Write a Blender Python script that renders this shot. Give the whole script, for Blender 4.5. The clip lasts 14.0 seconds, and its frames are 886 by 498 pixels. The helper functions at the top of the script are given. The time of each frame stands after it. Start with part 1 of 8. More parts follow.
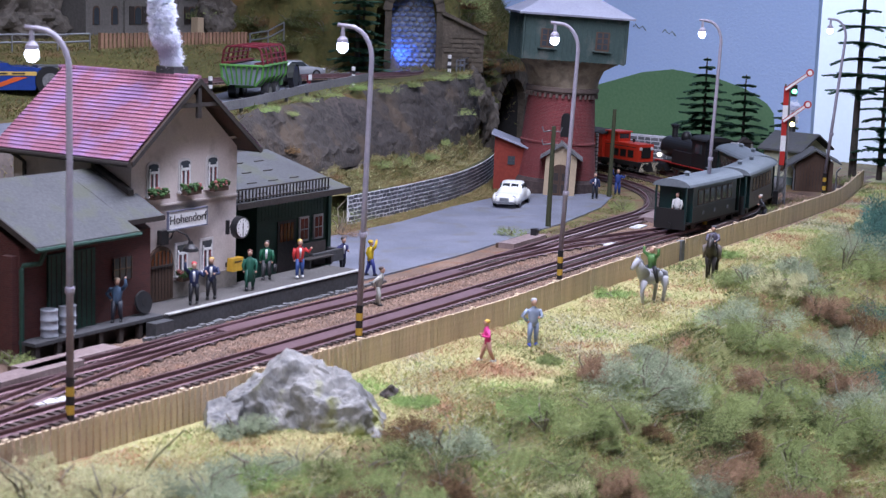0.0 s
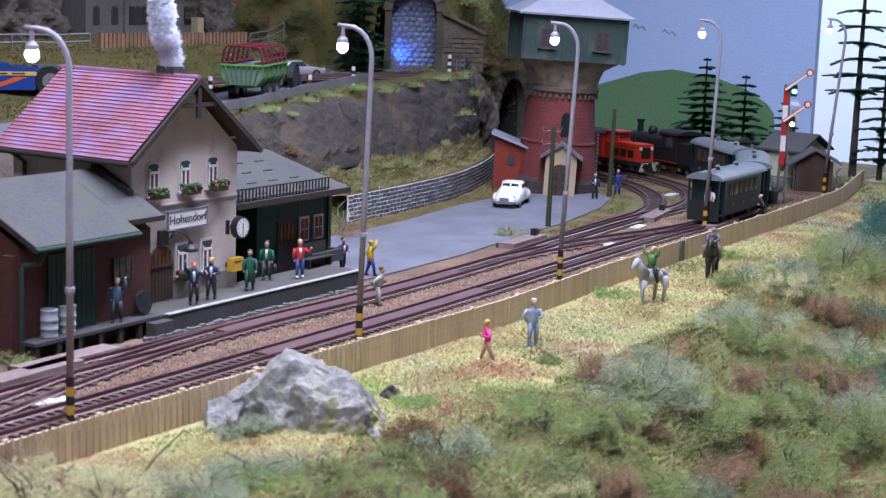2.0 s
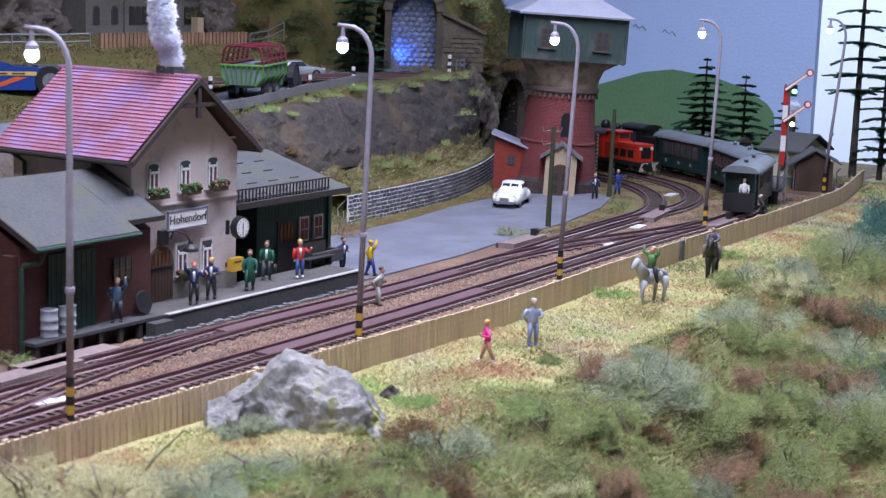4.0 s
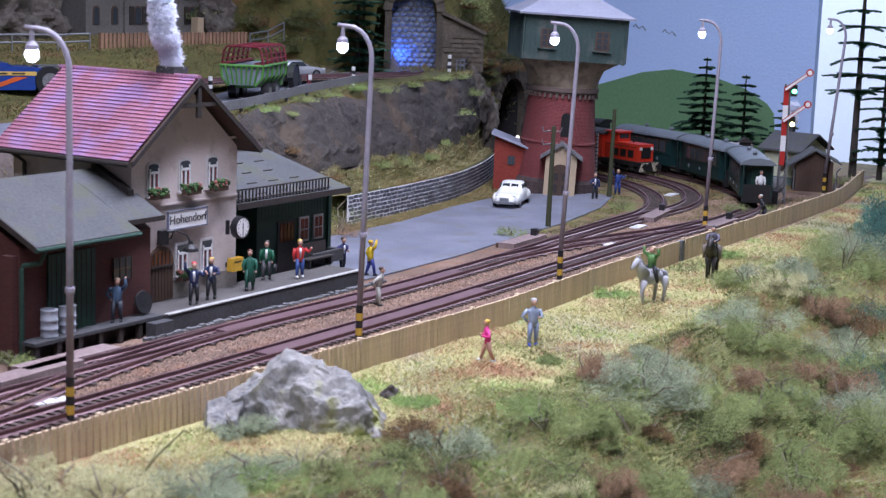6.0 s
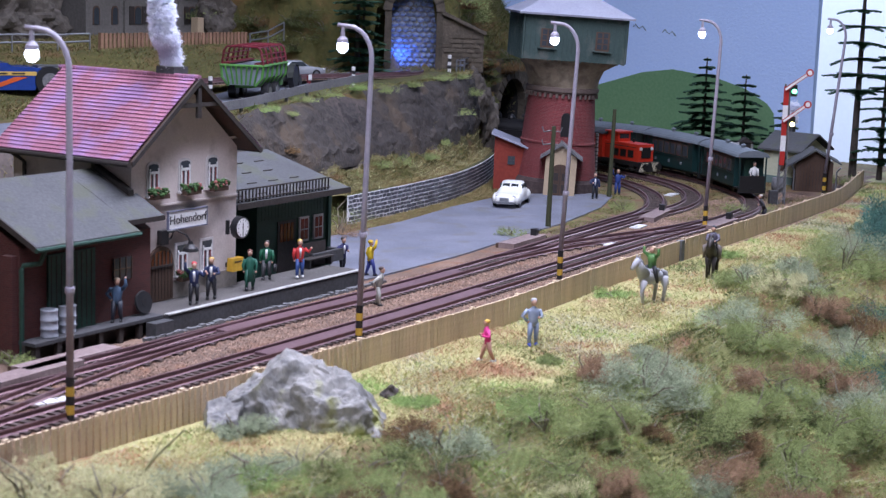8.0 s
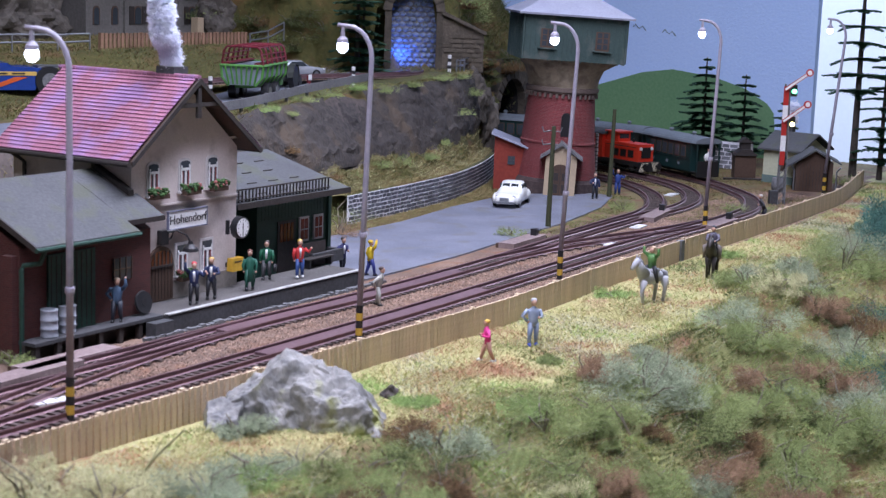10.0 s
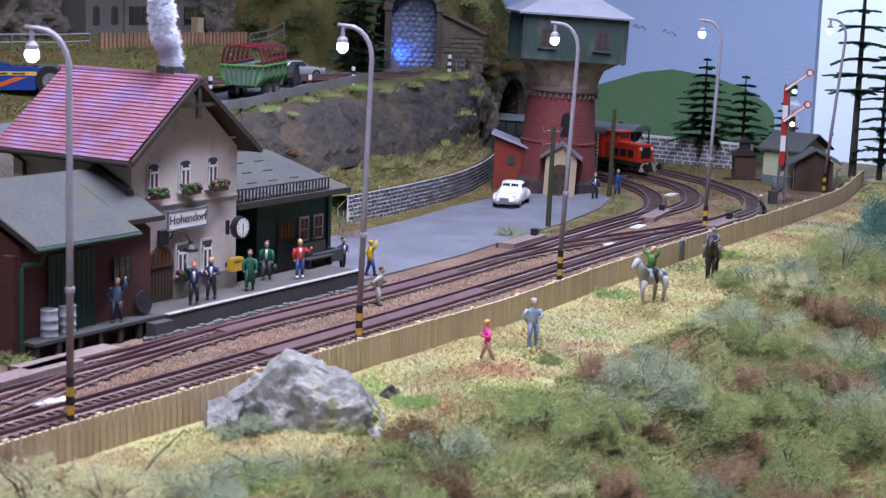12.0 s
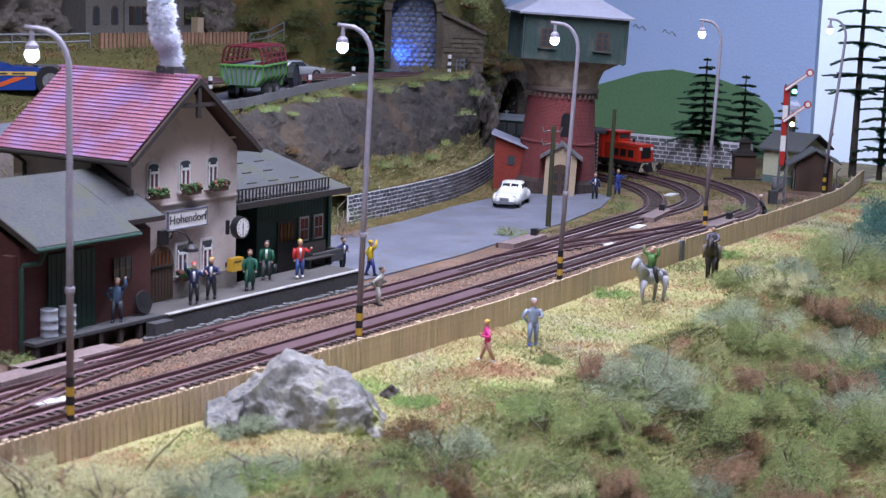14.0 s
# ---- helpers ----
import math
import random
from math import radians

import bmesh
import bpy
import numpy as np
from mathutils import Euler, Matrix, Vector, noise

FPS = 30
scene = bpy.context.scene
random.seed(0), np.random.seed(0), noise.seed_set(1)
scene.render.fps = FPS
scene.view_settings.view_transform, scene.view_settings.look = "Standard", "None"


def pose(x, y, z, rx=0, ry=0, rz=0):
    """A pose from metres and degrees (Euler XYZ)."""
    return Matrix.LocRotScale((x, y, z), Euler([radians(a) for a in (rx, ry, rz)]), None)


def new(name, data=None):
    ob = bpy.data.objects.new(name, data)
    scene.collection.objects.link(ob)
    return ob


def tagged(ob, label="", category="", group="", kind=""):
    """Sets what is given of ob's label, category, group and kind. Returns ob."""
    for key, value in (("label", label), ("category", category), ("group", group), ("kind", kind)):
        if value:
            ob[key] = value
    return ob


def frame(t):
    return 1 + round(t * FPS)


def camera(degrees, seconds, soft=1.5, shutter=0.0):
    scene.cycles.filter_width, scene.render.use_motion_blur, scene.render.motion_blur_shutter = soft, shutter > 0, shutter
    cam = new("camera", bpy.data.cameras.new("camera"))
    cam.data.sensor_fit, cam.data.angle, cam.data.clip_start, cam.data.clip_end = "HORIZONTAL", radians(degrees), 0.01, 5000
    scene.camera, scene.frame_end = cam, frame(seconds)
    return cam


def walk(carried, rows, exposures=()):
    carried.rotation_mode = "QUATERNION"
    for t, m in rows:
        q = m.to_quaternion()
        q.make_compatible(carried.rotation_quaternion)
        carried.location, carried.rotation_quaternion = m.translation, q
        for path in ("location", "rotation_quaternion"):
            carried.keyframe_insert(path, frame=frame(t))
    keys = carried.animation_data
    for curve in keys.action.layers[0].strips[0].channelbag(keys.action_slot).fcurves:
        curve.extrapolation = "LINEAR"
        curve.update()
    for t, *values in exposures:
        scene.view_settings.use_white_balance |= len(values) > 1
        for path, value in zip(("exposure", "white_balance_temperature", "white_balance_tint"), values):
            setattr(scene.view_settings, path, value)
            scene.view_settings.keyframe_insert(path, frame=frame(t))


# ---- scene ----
cam = camera(30.26, 14.0, soft=1.3)
EYE = pose(0, 0, 0.17, 80.5825, -1.9775, -58.1874)
cam.data.dof.use_dof = True
cam.data.dof.focus_distance, cam.data.dof.aperture_fstop = 1.15, 42
walk(cam, [(0.0, EYE), (14.0, EYE)], exposures=[(0.0, -0.05, 5660, 12), (3.2, -0.05, 5660, 12), (5.3, -0.09, 5660, 12), (14.0, -0.09, 5660, 12)])

# ---- light: unseen tubes over layout and hall, two added as fill ----
hall_world = bpy.data.worlds.new("hall_air")
scene.world = hall_world
hall_world.use_nodes = True
hall_world.node_tree.nodes["Background"].inputs["Color"].default_value = (0.62, 0.70, 1.0, 1)
hall_world.node_tree.nodes["Background"].inputs["Strength"].default_value = 0.032


def unseen_tube(x, y, length, wide, watts, colour, turn=0.0, z=1.42):
    data = bpy.data.lights.new("tube", "AREA")
    data.shape, data.size, data.size_y = "RECTANGLE", length, wide
    data.energy, data.color = watts, colour
    ob = new("tube_light", data)
    ob.matrix_world = pose(x, y, z, 0, 0, turn)
    return ob


unseen_tube(0.50, 0.35, 1.1, 0.09, 13.2, (0.97, 0.91, 1.0), 8, 0.62)
# weak front fill above the eye, added to lift the near faces
unseen_tube(0.20, 0.00, 1.5, 0.3, 1.3, (0.84, 0.87, 1.0), -58)
unseen_tube(0.95, 0.52, 1.5, 0.2, 7.2, (0.79, 0.82, 1.0), 10)
# unseen tube added to brighten the white east wall
unseen_tube(3.40, 0.90, 0.3, 3.0, 106.0, (0.80, 0.86, 1.0), 0)

# ---- building helpers, in centimetres ----
CM = 0.01


def P(x, y, z, rz=0.0, rx=0.0, ry=0.0):
    return pose(x * CM, y * CM, z * CM, rx, ry, rz)


def thing(name, label, category, m, group="", kind=""):
    ob = new(name)
    ob.empty_display_size = 0.005
    ob.matrix_basis = m
    return tagged(ob, label, category, group, kind)


def mesh_of(name, bm, materials, bevel=0.0, smooth=False, segments=1):
    if bevel:
        bmesh.ops.bevel(bm, geom=[e for e in bm.edges if not e.is_boundary and e.calc_face_angle(0) > 0.5],
                        offset=bevel, segments=segments, affect="EDGES", clamp_overlap=True)
    bmesh.ops.recalc_face_normals(bm, faces=bm.faces[:])
    bmesh.ops.scale(bm, vec=(CM, CM, CM), verts=bm.verts[:])
    data = bpy.data.meshes.new(name)
    bm.to_mesh(data)
    bm.free()
    for m in materials if isinstance(materials, (list, tuple)) else [materials]:
        data.materials.append(m)
    if smooth:
        for p in data.polygons:
            p.use_smooth = True
    return data


def part(name, bm, material, parent=None, label="", bevel=0.0, smooth=False, m=None, segments=1):
    ob = new(name, mesh_of(name, bm, material, bevel, smooth, segments))
    ob.parent = parent
    if m is not None:
        ob.matrix_basis = m
    return tagged(ob, label)


def raw(name, verts, faces, material, parent=None, smooth=False, index=None):
    data = bpy.data.meshes.new(name)
    data.from_pydata([(x * CM, y * CM, z * CM) for x, y, z in verts], [], faces)
    for mm in material if isinstance(material, (list, tuple)) else [material]:
        data.materials.append(mm)
    if index is not None:
        data.polygons.foreach_set("material_index", index)
    if smooth:
        data.polygons.foreach_set("use_smooth", [True] * len(data.polygons))
    data.update()
    ob = new(name, data)
    ob.parent = parent
    return ob


def nb():
    return bmesh.new()


def box(bm, x0, x1, y0, y1, z0, z1, mi=0):
    v = [bm.verts.new(c) for c in ((x0, y0, z0), (x1, y0, z0), (x1, y1, z0), (x0, y1, z0),
                                   (x0, y0, z1), (x1, y0, z1), (x1, y1, z1), (x0, y1, z1))]
    for q in ((0, 3, 2, 1), (4, 5, 6, 7), (0, 1, 5, 4), (1, 2, 6, 5), (2, 3, 7, 6), (3, 0, 4, 7)):
        bm.faces.new([v[i] for i in q]).material_index = mi
    return v


def boxed(*spans):
    bm = nb()
    for s in spans:
        box(bm, *s)
    return bm


def tube(bm, p, q, r0, r1=None, n=10, mi=0, caps=True):
    p, q = Vector(p), Vector(q)
    r1 = r0 if r1 is None else r1
    turn = (q - p).to_track_quat("Z", "Y").to_matrix()
    rings = []
    for c, r in ((p, r0), (q, r1)):
        rings.append([bm.verts.new(c + turn @ Vector((r * math.cos(6.28318 * i / n), r * math.sin(6.28318 * i / n), 0))) for i in range(n)])
    for i in range(n):
        bm.faces.new((rings[0][i], rings[0][(i + 1) % n], rings[1][(i + 1) % n], rings[1][i])).material_index = mi
    if caps:
        bm.faces.new(rings[0][::-1]).material_index = mi
        bm.faces.new(rings[1]).material_index = mi
    return bm


def bent(bm, pts, r, n=8, mi=0):
    """A round bar along points."""
    pts = [Vector(p) for p in pts]
    rings = []
    u = None
    for i, p in enumerate(pts):
        d = (pts[min(i + 1, len(pts) - 1)] - pts[max(i - 1, 0)]).normalized()
        u = d.orthogonal().normalized() if u is None else (u - d * u.dot(d)).normalized()
        v = d.cross(u)
        rr = r[i] if isinstance(r, (list, tuple)) else r
        rings.append([bm.verts.new(p + (u * math.cos(6.28318 * k / n) + v * math.sin(6.28318 * k / n)) * rr) for k in range(n)])
    for a, b in zip(rings, rings[1:]):
        for k in range(n):
            bm.faces.new((a[k], a[(k + 1) % n], b[(k + 1) % n], b[k])).material_index = mi
    bm.faces.new(rings[0][::-1]).material_index = mi
    bm.faces.new(rings[-1]).material_index = mi
    return bm


def lathe(bm, profile, n=24, c=(0, 0), mi=0):
    """Profile of (radius, z), from below upwards, round a vertical axis."""
    rings = [[bm.verts.new((c[0] + r * math.cos(6.28318 * i / n), c[1] + r * math.sin(6.28318 * i / n), z)) for i in range(n)] for r, z in profile]
    for a, b in zip(rings, rings[1:]):
        for i in range(n):
            bm.faces.new((a[i], a[(i + 1) % n], b[(i + 1) % n], b[i])).material_index = mi
    bm.faces.new(rings[0][::-1]).material_index = mi
    bm.faces.new(rings[-1]).material_index = mi
    return bm


def prism(bm, poly, axis, a, b, mi=0):
    """A polygon of (u, v) pulled from a to b along an axis: x takes (y, z), y takes (x, z), z takes (x, y)."""
    def at(u, v, w):
        return {"x": (w, u, v), "y": (u, w, v), "z": (u, v, w)}[axis]
    lo = [bm.verts.new(at(u, v, a)) for u, v in poly]
    hi = [bm.verts.new(at(u, v, b)) for u, v in poly]
    n = len(poly)
    for i in range(n):
        bm.faces.new((lo[i], lo[(i + 1) % n], hi[(i + 1) % n], hi[i])).material_index = mi
    bm.faces.new(lo[::-1]).material_index = mi
    bm.faces.new(hi).material_index = mi
    return bm


def blob(bm, c, r, sub=2, rough=0.0, freq=1.0, squash=(1, 1, 1), mi=0):
    """A lump with an uneven surface."""
    made = bmesh.ops.create_icosphere(bm, subdivisions=sub, radius=1.0)["verts"]
    c = Vector(c)
    for v in made:
        d = v.co.copy()
        k = 1 + rough * noise.noise(d * freq + c * 3.7)
        v.co = c + Vector((d.x * r * squash[0], d.y * r * squash[1], d.z * r * squash[2])) * k
    for f in {f for v in made for f in v.link_faces}:
        f.material_index = mi
    return bm


def clear_arch(w, h, rise, n=10):
    """Outline of an opening with a round head: half-width w, springing at h, rise above it."""
    pts = [(-w, 0), (w, 0)]
    for i in range(n + 1):
        a = math.pi * i / n
        pts.append((w * math.cos(a), h + rise * math.sin(a)))
    return pts


# ---- materials ----
def surface(name, dark, light, rough=0.7, fine=6.0, coarse=0.5, bump=0.15, metal=0.0, spread=0.18, stain_or_sheen=None, stain_or_sheen_amount=0.0, relief=None, coat=0.0):
    """Two colours mixed by grain and by large blotches; fine and coarse are patches per centimetre."""
    m = bpy.data.materials.new(name)
    m.use_nodes = True
    nt = m.node_tree
    nodes, link = nt.nodes, nt.links.new
    b = nodes["Principled BSDF"]
    b.inputs["Roughness"].default_value, b.inputs["Metallic"].default_value = rough, metal
    b.inputs["Coat Weight"].default_value = coat
    tc = nodes.new("ShaderNodeTexCoord")

    def grain(scale, detail):
        t = nodes.new("ShaderNodeTexNoise")
        t.inputs["Scale"].default_value, t.inputs["Detail"].default_value = scale * 100, detail
        link(tc.outputs["Object"], t.inputs["Vector"])
        return t
    g1, g2 = grain(fine, 4), grain(coarse, 3)
    add = nodes.new("ShaderNodeMix")
    add.inputs["Factor"].default_value = 0.5
    link(g1.outputs["Fac"], add.inputs[2])
    link(g2.outputs["Fac"], add.inputs[3])
    ramp = nodes.new("ShaderNodeValToRGB")
    ramp.color_ramp.elements[0].position, ramp.color_ramp.elements[1].position = 0.5 - spread, 0.5 + spread
    ramp.color_ramp.elements[0].color, ramp.color_ramp.elements[1].color = (*dark, 1), (*light, 1)
    link(add.outputs[0], ramp.inputs["Fac"])
    colour = ramp.outputs["Color"]
    if stain_or_sheen:
        g3 = grain(coarse * 1.7 + 0.11, 5)
        r3 = nodes.new("ShaderNodeValToRGB")
        r3.color_ramp.elements[0].position, r3.color_ramp.elements[1].position = 0.62 - stain_or_sheen_amount * 0.3, 0.72 - stain_or_sheen_amount * 0.2
        link(g3.outputs["Fac"], r3.inputs["Fac"])
        mx = nodes.new("ShaderNodeMix")
        mx.data_type = "RGBA"
        link(r3.outputs["Color"], mx.inputs["Factor"])
        link(colour, mx.inputs[6])
        mx.inputs[7].default_value = (*stain_or_sheen, 1)
        colour = mx.outputs[2]
    link(colour, b.inputs["Base Color"])
    if bump:
        bp = nodes.new("ShaderNodeBump")
        bp.inputs["Strength"].default_value, bp.inputs["Distance"].default_value = bump, 0.001
        link(g1.outputs["Fac"], bp.inputs["Height"])
        link(bp.outputs["Normal"], b.inputs["Normal"])
    return m


def varied(m, amount=0.25):
    """Each piece a little lighter or darker than the next."""
    nt = m.node_tree
    b = nt.nodes["Principled BSDF"]
    src = b.inputs["Base Color"].links[0].from_socket
    info = nt.nodes.new("ShaderNodeObjectInfo")
    mr = nt.nodes.new("ShaderNodeMapRange")
    mr.inputs["To Min"].default_value, mr.inputs["To Max"].default_value = 1 - amount, 1 + amount
    nt.links.new(info.outputs["Random"], mr.inputs["Value"])
    hs = nt.nodes.new("ShaderNodeHueSaturation")
    nt.links.new(mr.outputs["Result"], hs.inputs["Value"])
    nt.links.new(src, hs.inputs["Color"])
    nt.links.new(hs.outputs["Color"], b.inputs["Base Color"])
    return m


def islands(m, amount=0.3):
    nt = m.node_tree
    b = nt.nodes["Principled BSDF"]
    src = b.inputs["Base Color"].links[0].from_socket
    info = nt.nodes.new("ShaderNodeNewGeometry")
    mr = nt.nodes.new("ShaderNodeMapRange")
    mr.inputs["To Min"].default_value, mr.inputs["To Max"].default_value = 1 - amount, 1 + amount
    nt.links.new(info.outputs["Random Per Island"], mr.inputs["Value"])
    hs = nt.nodes.new("ShaderNodeHueSaturation")
    nt.links.new(mr.outputs["Result"], hs.inputs["Value"])
    nt.links.new(src, hs.inputs["Color"])
    nt.links.new(hs.outputs["Color"], b.inputs["Base Color"])
    return m


def plain(name, c, rough=0.5, metal=0.0, bump=0.05):
    return surface(name, tuple(x * 0.8 for x in c), tuple(min(1, x * 1.12) for x in c), rough, 8, 0.7, bump, metal)


def glow(name, c, strength):
    m = bpy.data.materials.new(name)
    m.use_nodes = True
    b = m.node_tree.nodes["Principled BSDF"]
    b.inputs["Base Color"].default_value = (*c, 1)
    b.inputs["Emission Color"].default_value = (*c, 1)
    b.inputs["Emission Strength"].default_value = strength
    return m


def glass(name, tint=(0.05, 0.06, 0.07)):
    m = plain(name, tint, 0.08, 0, 0)
    return m


def bricked(name, a, b2, mortar, wide, high, joint=0.012, bump=0.5, rough=0.85, squash=0.5):
    """Brick courses on walls, by the object's own x or y and z, in centimetres."""
    m = surface(name, a, b2, rough, 7, 0.5, 0.1)
    nt = m.node_tree
    nodes, link = nt.nodes, nt.links.new
    b = nodes["Principled BSDF"]
    src = b.inputs["Base Color"].links[0].from_socket
    tc = nodes.new("ShaderNodeTexCoord")
    sep, com, add = nodes.new("ShaderNodeSeparateXYZ"), nodes.new("ShaderNodeCombineXYZ"), nodes.new("ShaderNodeMath")
    link(tc.outputs["Object"], sep.inputs[0])
    link(sep.outputs["X"], add.inputs[0])
    link(sep.outputs["Y"], add.inputs[1])
    link(add.outputs[0], com.inputs["X"])
    link(sep.outputs["Z"], com.inputs["Y"])
    t = nodes.new("ShaderNodeTexBrick")
    t.inputs["Scale"].default_value = 100
    t.inputs["Brick Width"].default_value, t.inputs["Row Height"].default_value = wide, high
    t.inputs["Mortar Size"].default_value, t.inputs["Mortar Smooth"].default_value = joint, 0.3
    t.inputs["Color1"].default_value, t.inputs["Color2"].default_value = (0.8, 0.8, 0.8, 1), (1.15, 1.15, 1.15, 1)
    t.inputs["Mortar"].default_value = (1, 1, 1, 1)
    link(com.outputs[0], t.inputs["Vector"])
    mul = nodes.new("ShaderNodeMix")
    mul.data_type, mul.blend_type = "RGBA", "MULTIPLY"
    mul.inputs["Factor"].default_value = 1
    link(src, mul.inputs[6])
    link(t.outputs["Color"], mul.inputs[7])
    mx = nodes.new("ShaderNodeMix")
    mx.data_type = "RGBA"
    link(t.outputs["Fac"], mx.inputs["Factor"])
    link(mul.outputs[2], mx.inputs[6])
    mx.inputs[7].default_value = (*mortar, 1)
    link(mx.outputs[2], b.inputs["Base Color"])
    bp = nodes.new("ShaderNodeBump")
    bp.invert = True
    bp.inputs["Strength"].default_value, bp.inputs["Distance"].default_value = bump, 0.0006
    link(t.outputs["Fac"], bp.inputs["Height"])
    link(bp.outputs["Normal"], b.inputs["Normal"])
    return m


RENDER = surface("pale_render", (0.47, 0.415, 0.39), (0.62, 0.555, 0.53), 0.9, 9, 0.35, 0.25, stain_or_sheen=(0.41, 0.36, 0.335), stain_or_sheen_amount=0.25)
TRIM_GREY = surface("light_trim", (0.42, 0.40, 0.40), (0.55, 0.53, 0.53), 0.8)
# violet patches put the roof's bluish sheen into the tile colour
ROOF_TILE = surface("red_tile", (0.21, 0.075, 0.11), (0.31, 0.135, 0.20), 0.85, 4, 0.3, 0.1, stain_or_sheen=(0.25, 0.14, 0.27), stain_or_sheen_amount=0.5)
ROOF_DARK = surface("slate_felt", (0.062, 0.064, 0.068), (0.112, 0.114, 0.120), 0.9, 7, 0.3, 0.3, stain_or_sheen=(0.085, 0.09, 0.07), stain_or_sheen_amount=0.35)
TIMBER_DARK = surface("dark_timber", (0.020, 0.016, 0.015), (0.045, 0.036, 0.032), 0.7, 6, 0.8, 0.2)
TIMBER_GREEN = surface("green_timber", (0.010, 0.036, 0.024), (0.020, 0.064, 0.044), 0.65, 6, 0.6, 0.15)
TIMBER_BROWN = surface("brown_timber", (0.05, 0.028, 0.018), (0.095, 0.055, 0.035), 0.7, 7, 0.6, 0.2)
BRICK_DARK = bricked("dark_red_brick", (0.055, 0.013, 0.012), (0.092, 0.023, 0.019), (0.075, 0.035, 0.03), 0.28, 0.10)
BRICK_RED = bricked("red_brick", (0.125, 0.020, 0.024), (0.195, 0.035, 0.038), (0.22, 0.10, 0.09), 0.30, 0.11)
STONE_GREY = varied(surface("grey_stone", (0.040, 0.041, 0.053), (0.115, 0.117, 0.14), 0.85, 5, 0.8, 0.5), 0.35)
BLOCK_GREY = varied(surface("grey_block", (0.11, 0.115, 0.13), (0.22, 0.225, 0.25), 0.85, 5, 0.8, 0.4), 0.25)
MORTAR = surface("pale_mortar", (0.56, 0.56, 0.60), (0.76, 0.76, 0.80), 0.95)
CONCRETE = surface("grey_concrete", (0.10, 0.10, 0.105), (0.19, 0.19, 0.195), 0.9, 6, 0.4, 0.3)
CONCRETE_DARK = surface("dark_platform_side", (0.030, 0.030, 0.032), (0.07, 0.07, 0.075), 0.9, 5, 0.4, 0.3)
WHITE_EDGE = surface("white_edge", (0.26, 0.255, 0.245), (0.50, 0.49, 0.47), 0.8, 5, 0.6, 0.2)
PAVING = surface("platform_paving", (0.060, 0.055, 0.052), (0.115, 0.107, 0.10), 0.9, 8, 0.3, 0.2)
ASPHALT = surface("blue_grey_asphalt", (0.125, 0.133, 0.172), (0.195, 0.203, 0.25), 0.9, 9, 0.25, 0.35, stain_or_sheen=(0.15, 0.15, 0.165), stain_or_sheen_amount=0.3, spread=0.11)
RAIL = surface("rusty_rail", (0.14, 0.078, 0.085), (0.25, 0.155, 0.165), 0.45, 5, 0.5, 0.1, metal=0.5)
SLEEPER = varied(surface("brown_sleeper", (0.045, 0.030, 0.026), (0.10, 0.072, 0.062), 0.85, 7, 1, 0.3), 0.3)
LAMP_POLE = surface("grey_violet_paint", (0.25, 0.23, 0.29), (0.36, 0.335, 0.40), 0.5, 5, 0.5, 0.05)
LAMP_GLOW = glow("lamp_light", (0.75, 0.80, 1.0), 14.0)
BLACK = plain("black_paint", (0.015, 0.015, 0.017), 0.45)
YELLOW = plain("signal_yellow", (0.55, 0.35, 0.04), 0.6)
WHITE = plain("white_paint", (0.75, 0.75, 0.75), 0.5)
RED = plain("red_paint", (0.40, 0.025, 0.02), 0.5)
LOCO_RED = plain("loco_red", (0.62, 0.045, 0.02), 0.35)
COACH_GREEN = plain("coach_green", (0.012, 0.035, 0.034), 0.35)
COACH_ROOF = surface("coach_roof_grey", (0.12, 0.14, 0.16), (0.18, 0.205, 0.23), 0.6, 5, 0.4, 0.05)
CHASSIS = plain("chassis_black", (0.012, 0.011, 0.011), 0.6)
STEEL = plain("steel_grey", (0.30, 0.31, 0.33), 0.35, 0.7)
GLASS = glass("dark_pane")
# warm light behind these panes is put into their colour
GLASS_LIT_TINT = plain("lit_tint_pane", (0.16, 0.055, 0.02), 0.15)
CREAM = plain("cream_paint", (0.46, 0.36, 0.24), 0.7)
TOWER_GREEN = surface("faded_green_boards", (0.027, 0.050, 0.046), (0.047, 0.079, 0.072), 0.75, 6, 0.4, 0.15, stain_or_sheen=(0.085, 0.10, 0.09), stain_or_sheen_amount=0.25)
TOWER_TAN = surface("tan_plaster", (0.20, 0.165, 0.115), (0.30, 0.25, 0.18), 0.85, 5, 0.4, 0.2, stain_or_sheen=(0.13, 0.10, 0.07), stain_or_sheen_amount=0.5)
TOWER_ROOF = surface("blue_grey_roof", (0.27, 0.28, 0.36), (0.36, 0.37, 0.45), 0.6)
FENCE_WOOD = varied(surface("light_fence_wood", (0.52, 0.40, 0.26), (0.70, 0.56, 0.39), 0.75, 8, 1.0, 0.2), 0.10)
FENCE_RED = varied(surface("red_brown_fence", (0.20, 0.11, 0.07), (0.32, 0.19, 0.12), 0.8, 6, 1), 0.2)
ROCK = surface("boulder", (0.10, 0.105, 0.115), (0.42, 0.40, 0.365), 0.9, 2.8, 0.3, 1.0, stain_or_sheen=(0.27, 0.28, 0.09), stain_or_sheen_amount=0.25, spread=0.2)
CLIFF = surface("cliff_rock", (0.03, 0.027, 0.028), (0.13, 0.105, 0.09), 0.95, 3, 0.35, 1.0, spread=0.2)
BARK = surface("bark", (0.035, 0.03, 0.028), (0.085, 0.07, 0.06), 0.95, 6, 1, 0.5)
NEEDLES = islands(surface("fir_green", (0.024, 0.072, 0.042), (0.06, 0.14, 0.08), 0.9, 6, 1, 0.3), 0.35)


# ---- ground ----
def lerp(table, x):
    xs, ys = zip(*table)
    return float(np.interp(x, xs, ys))


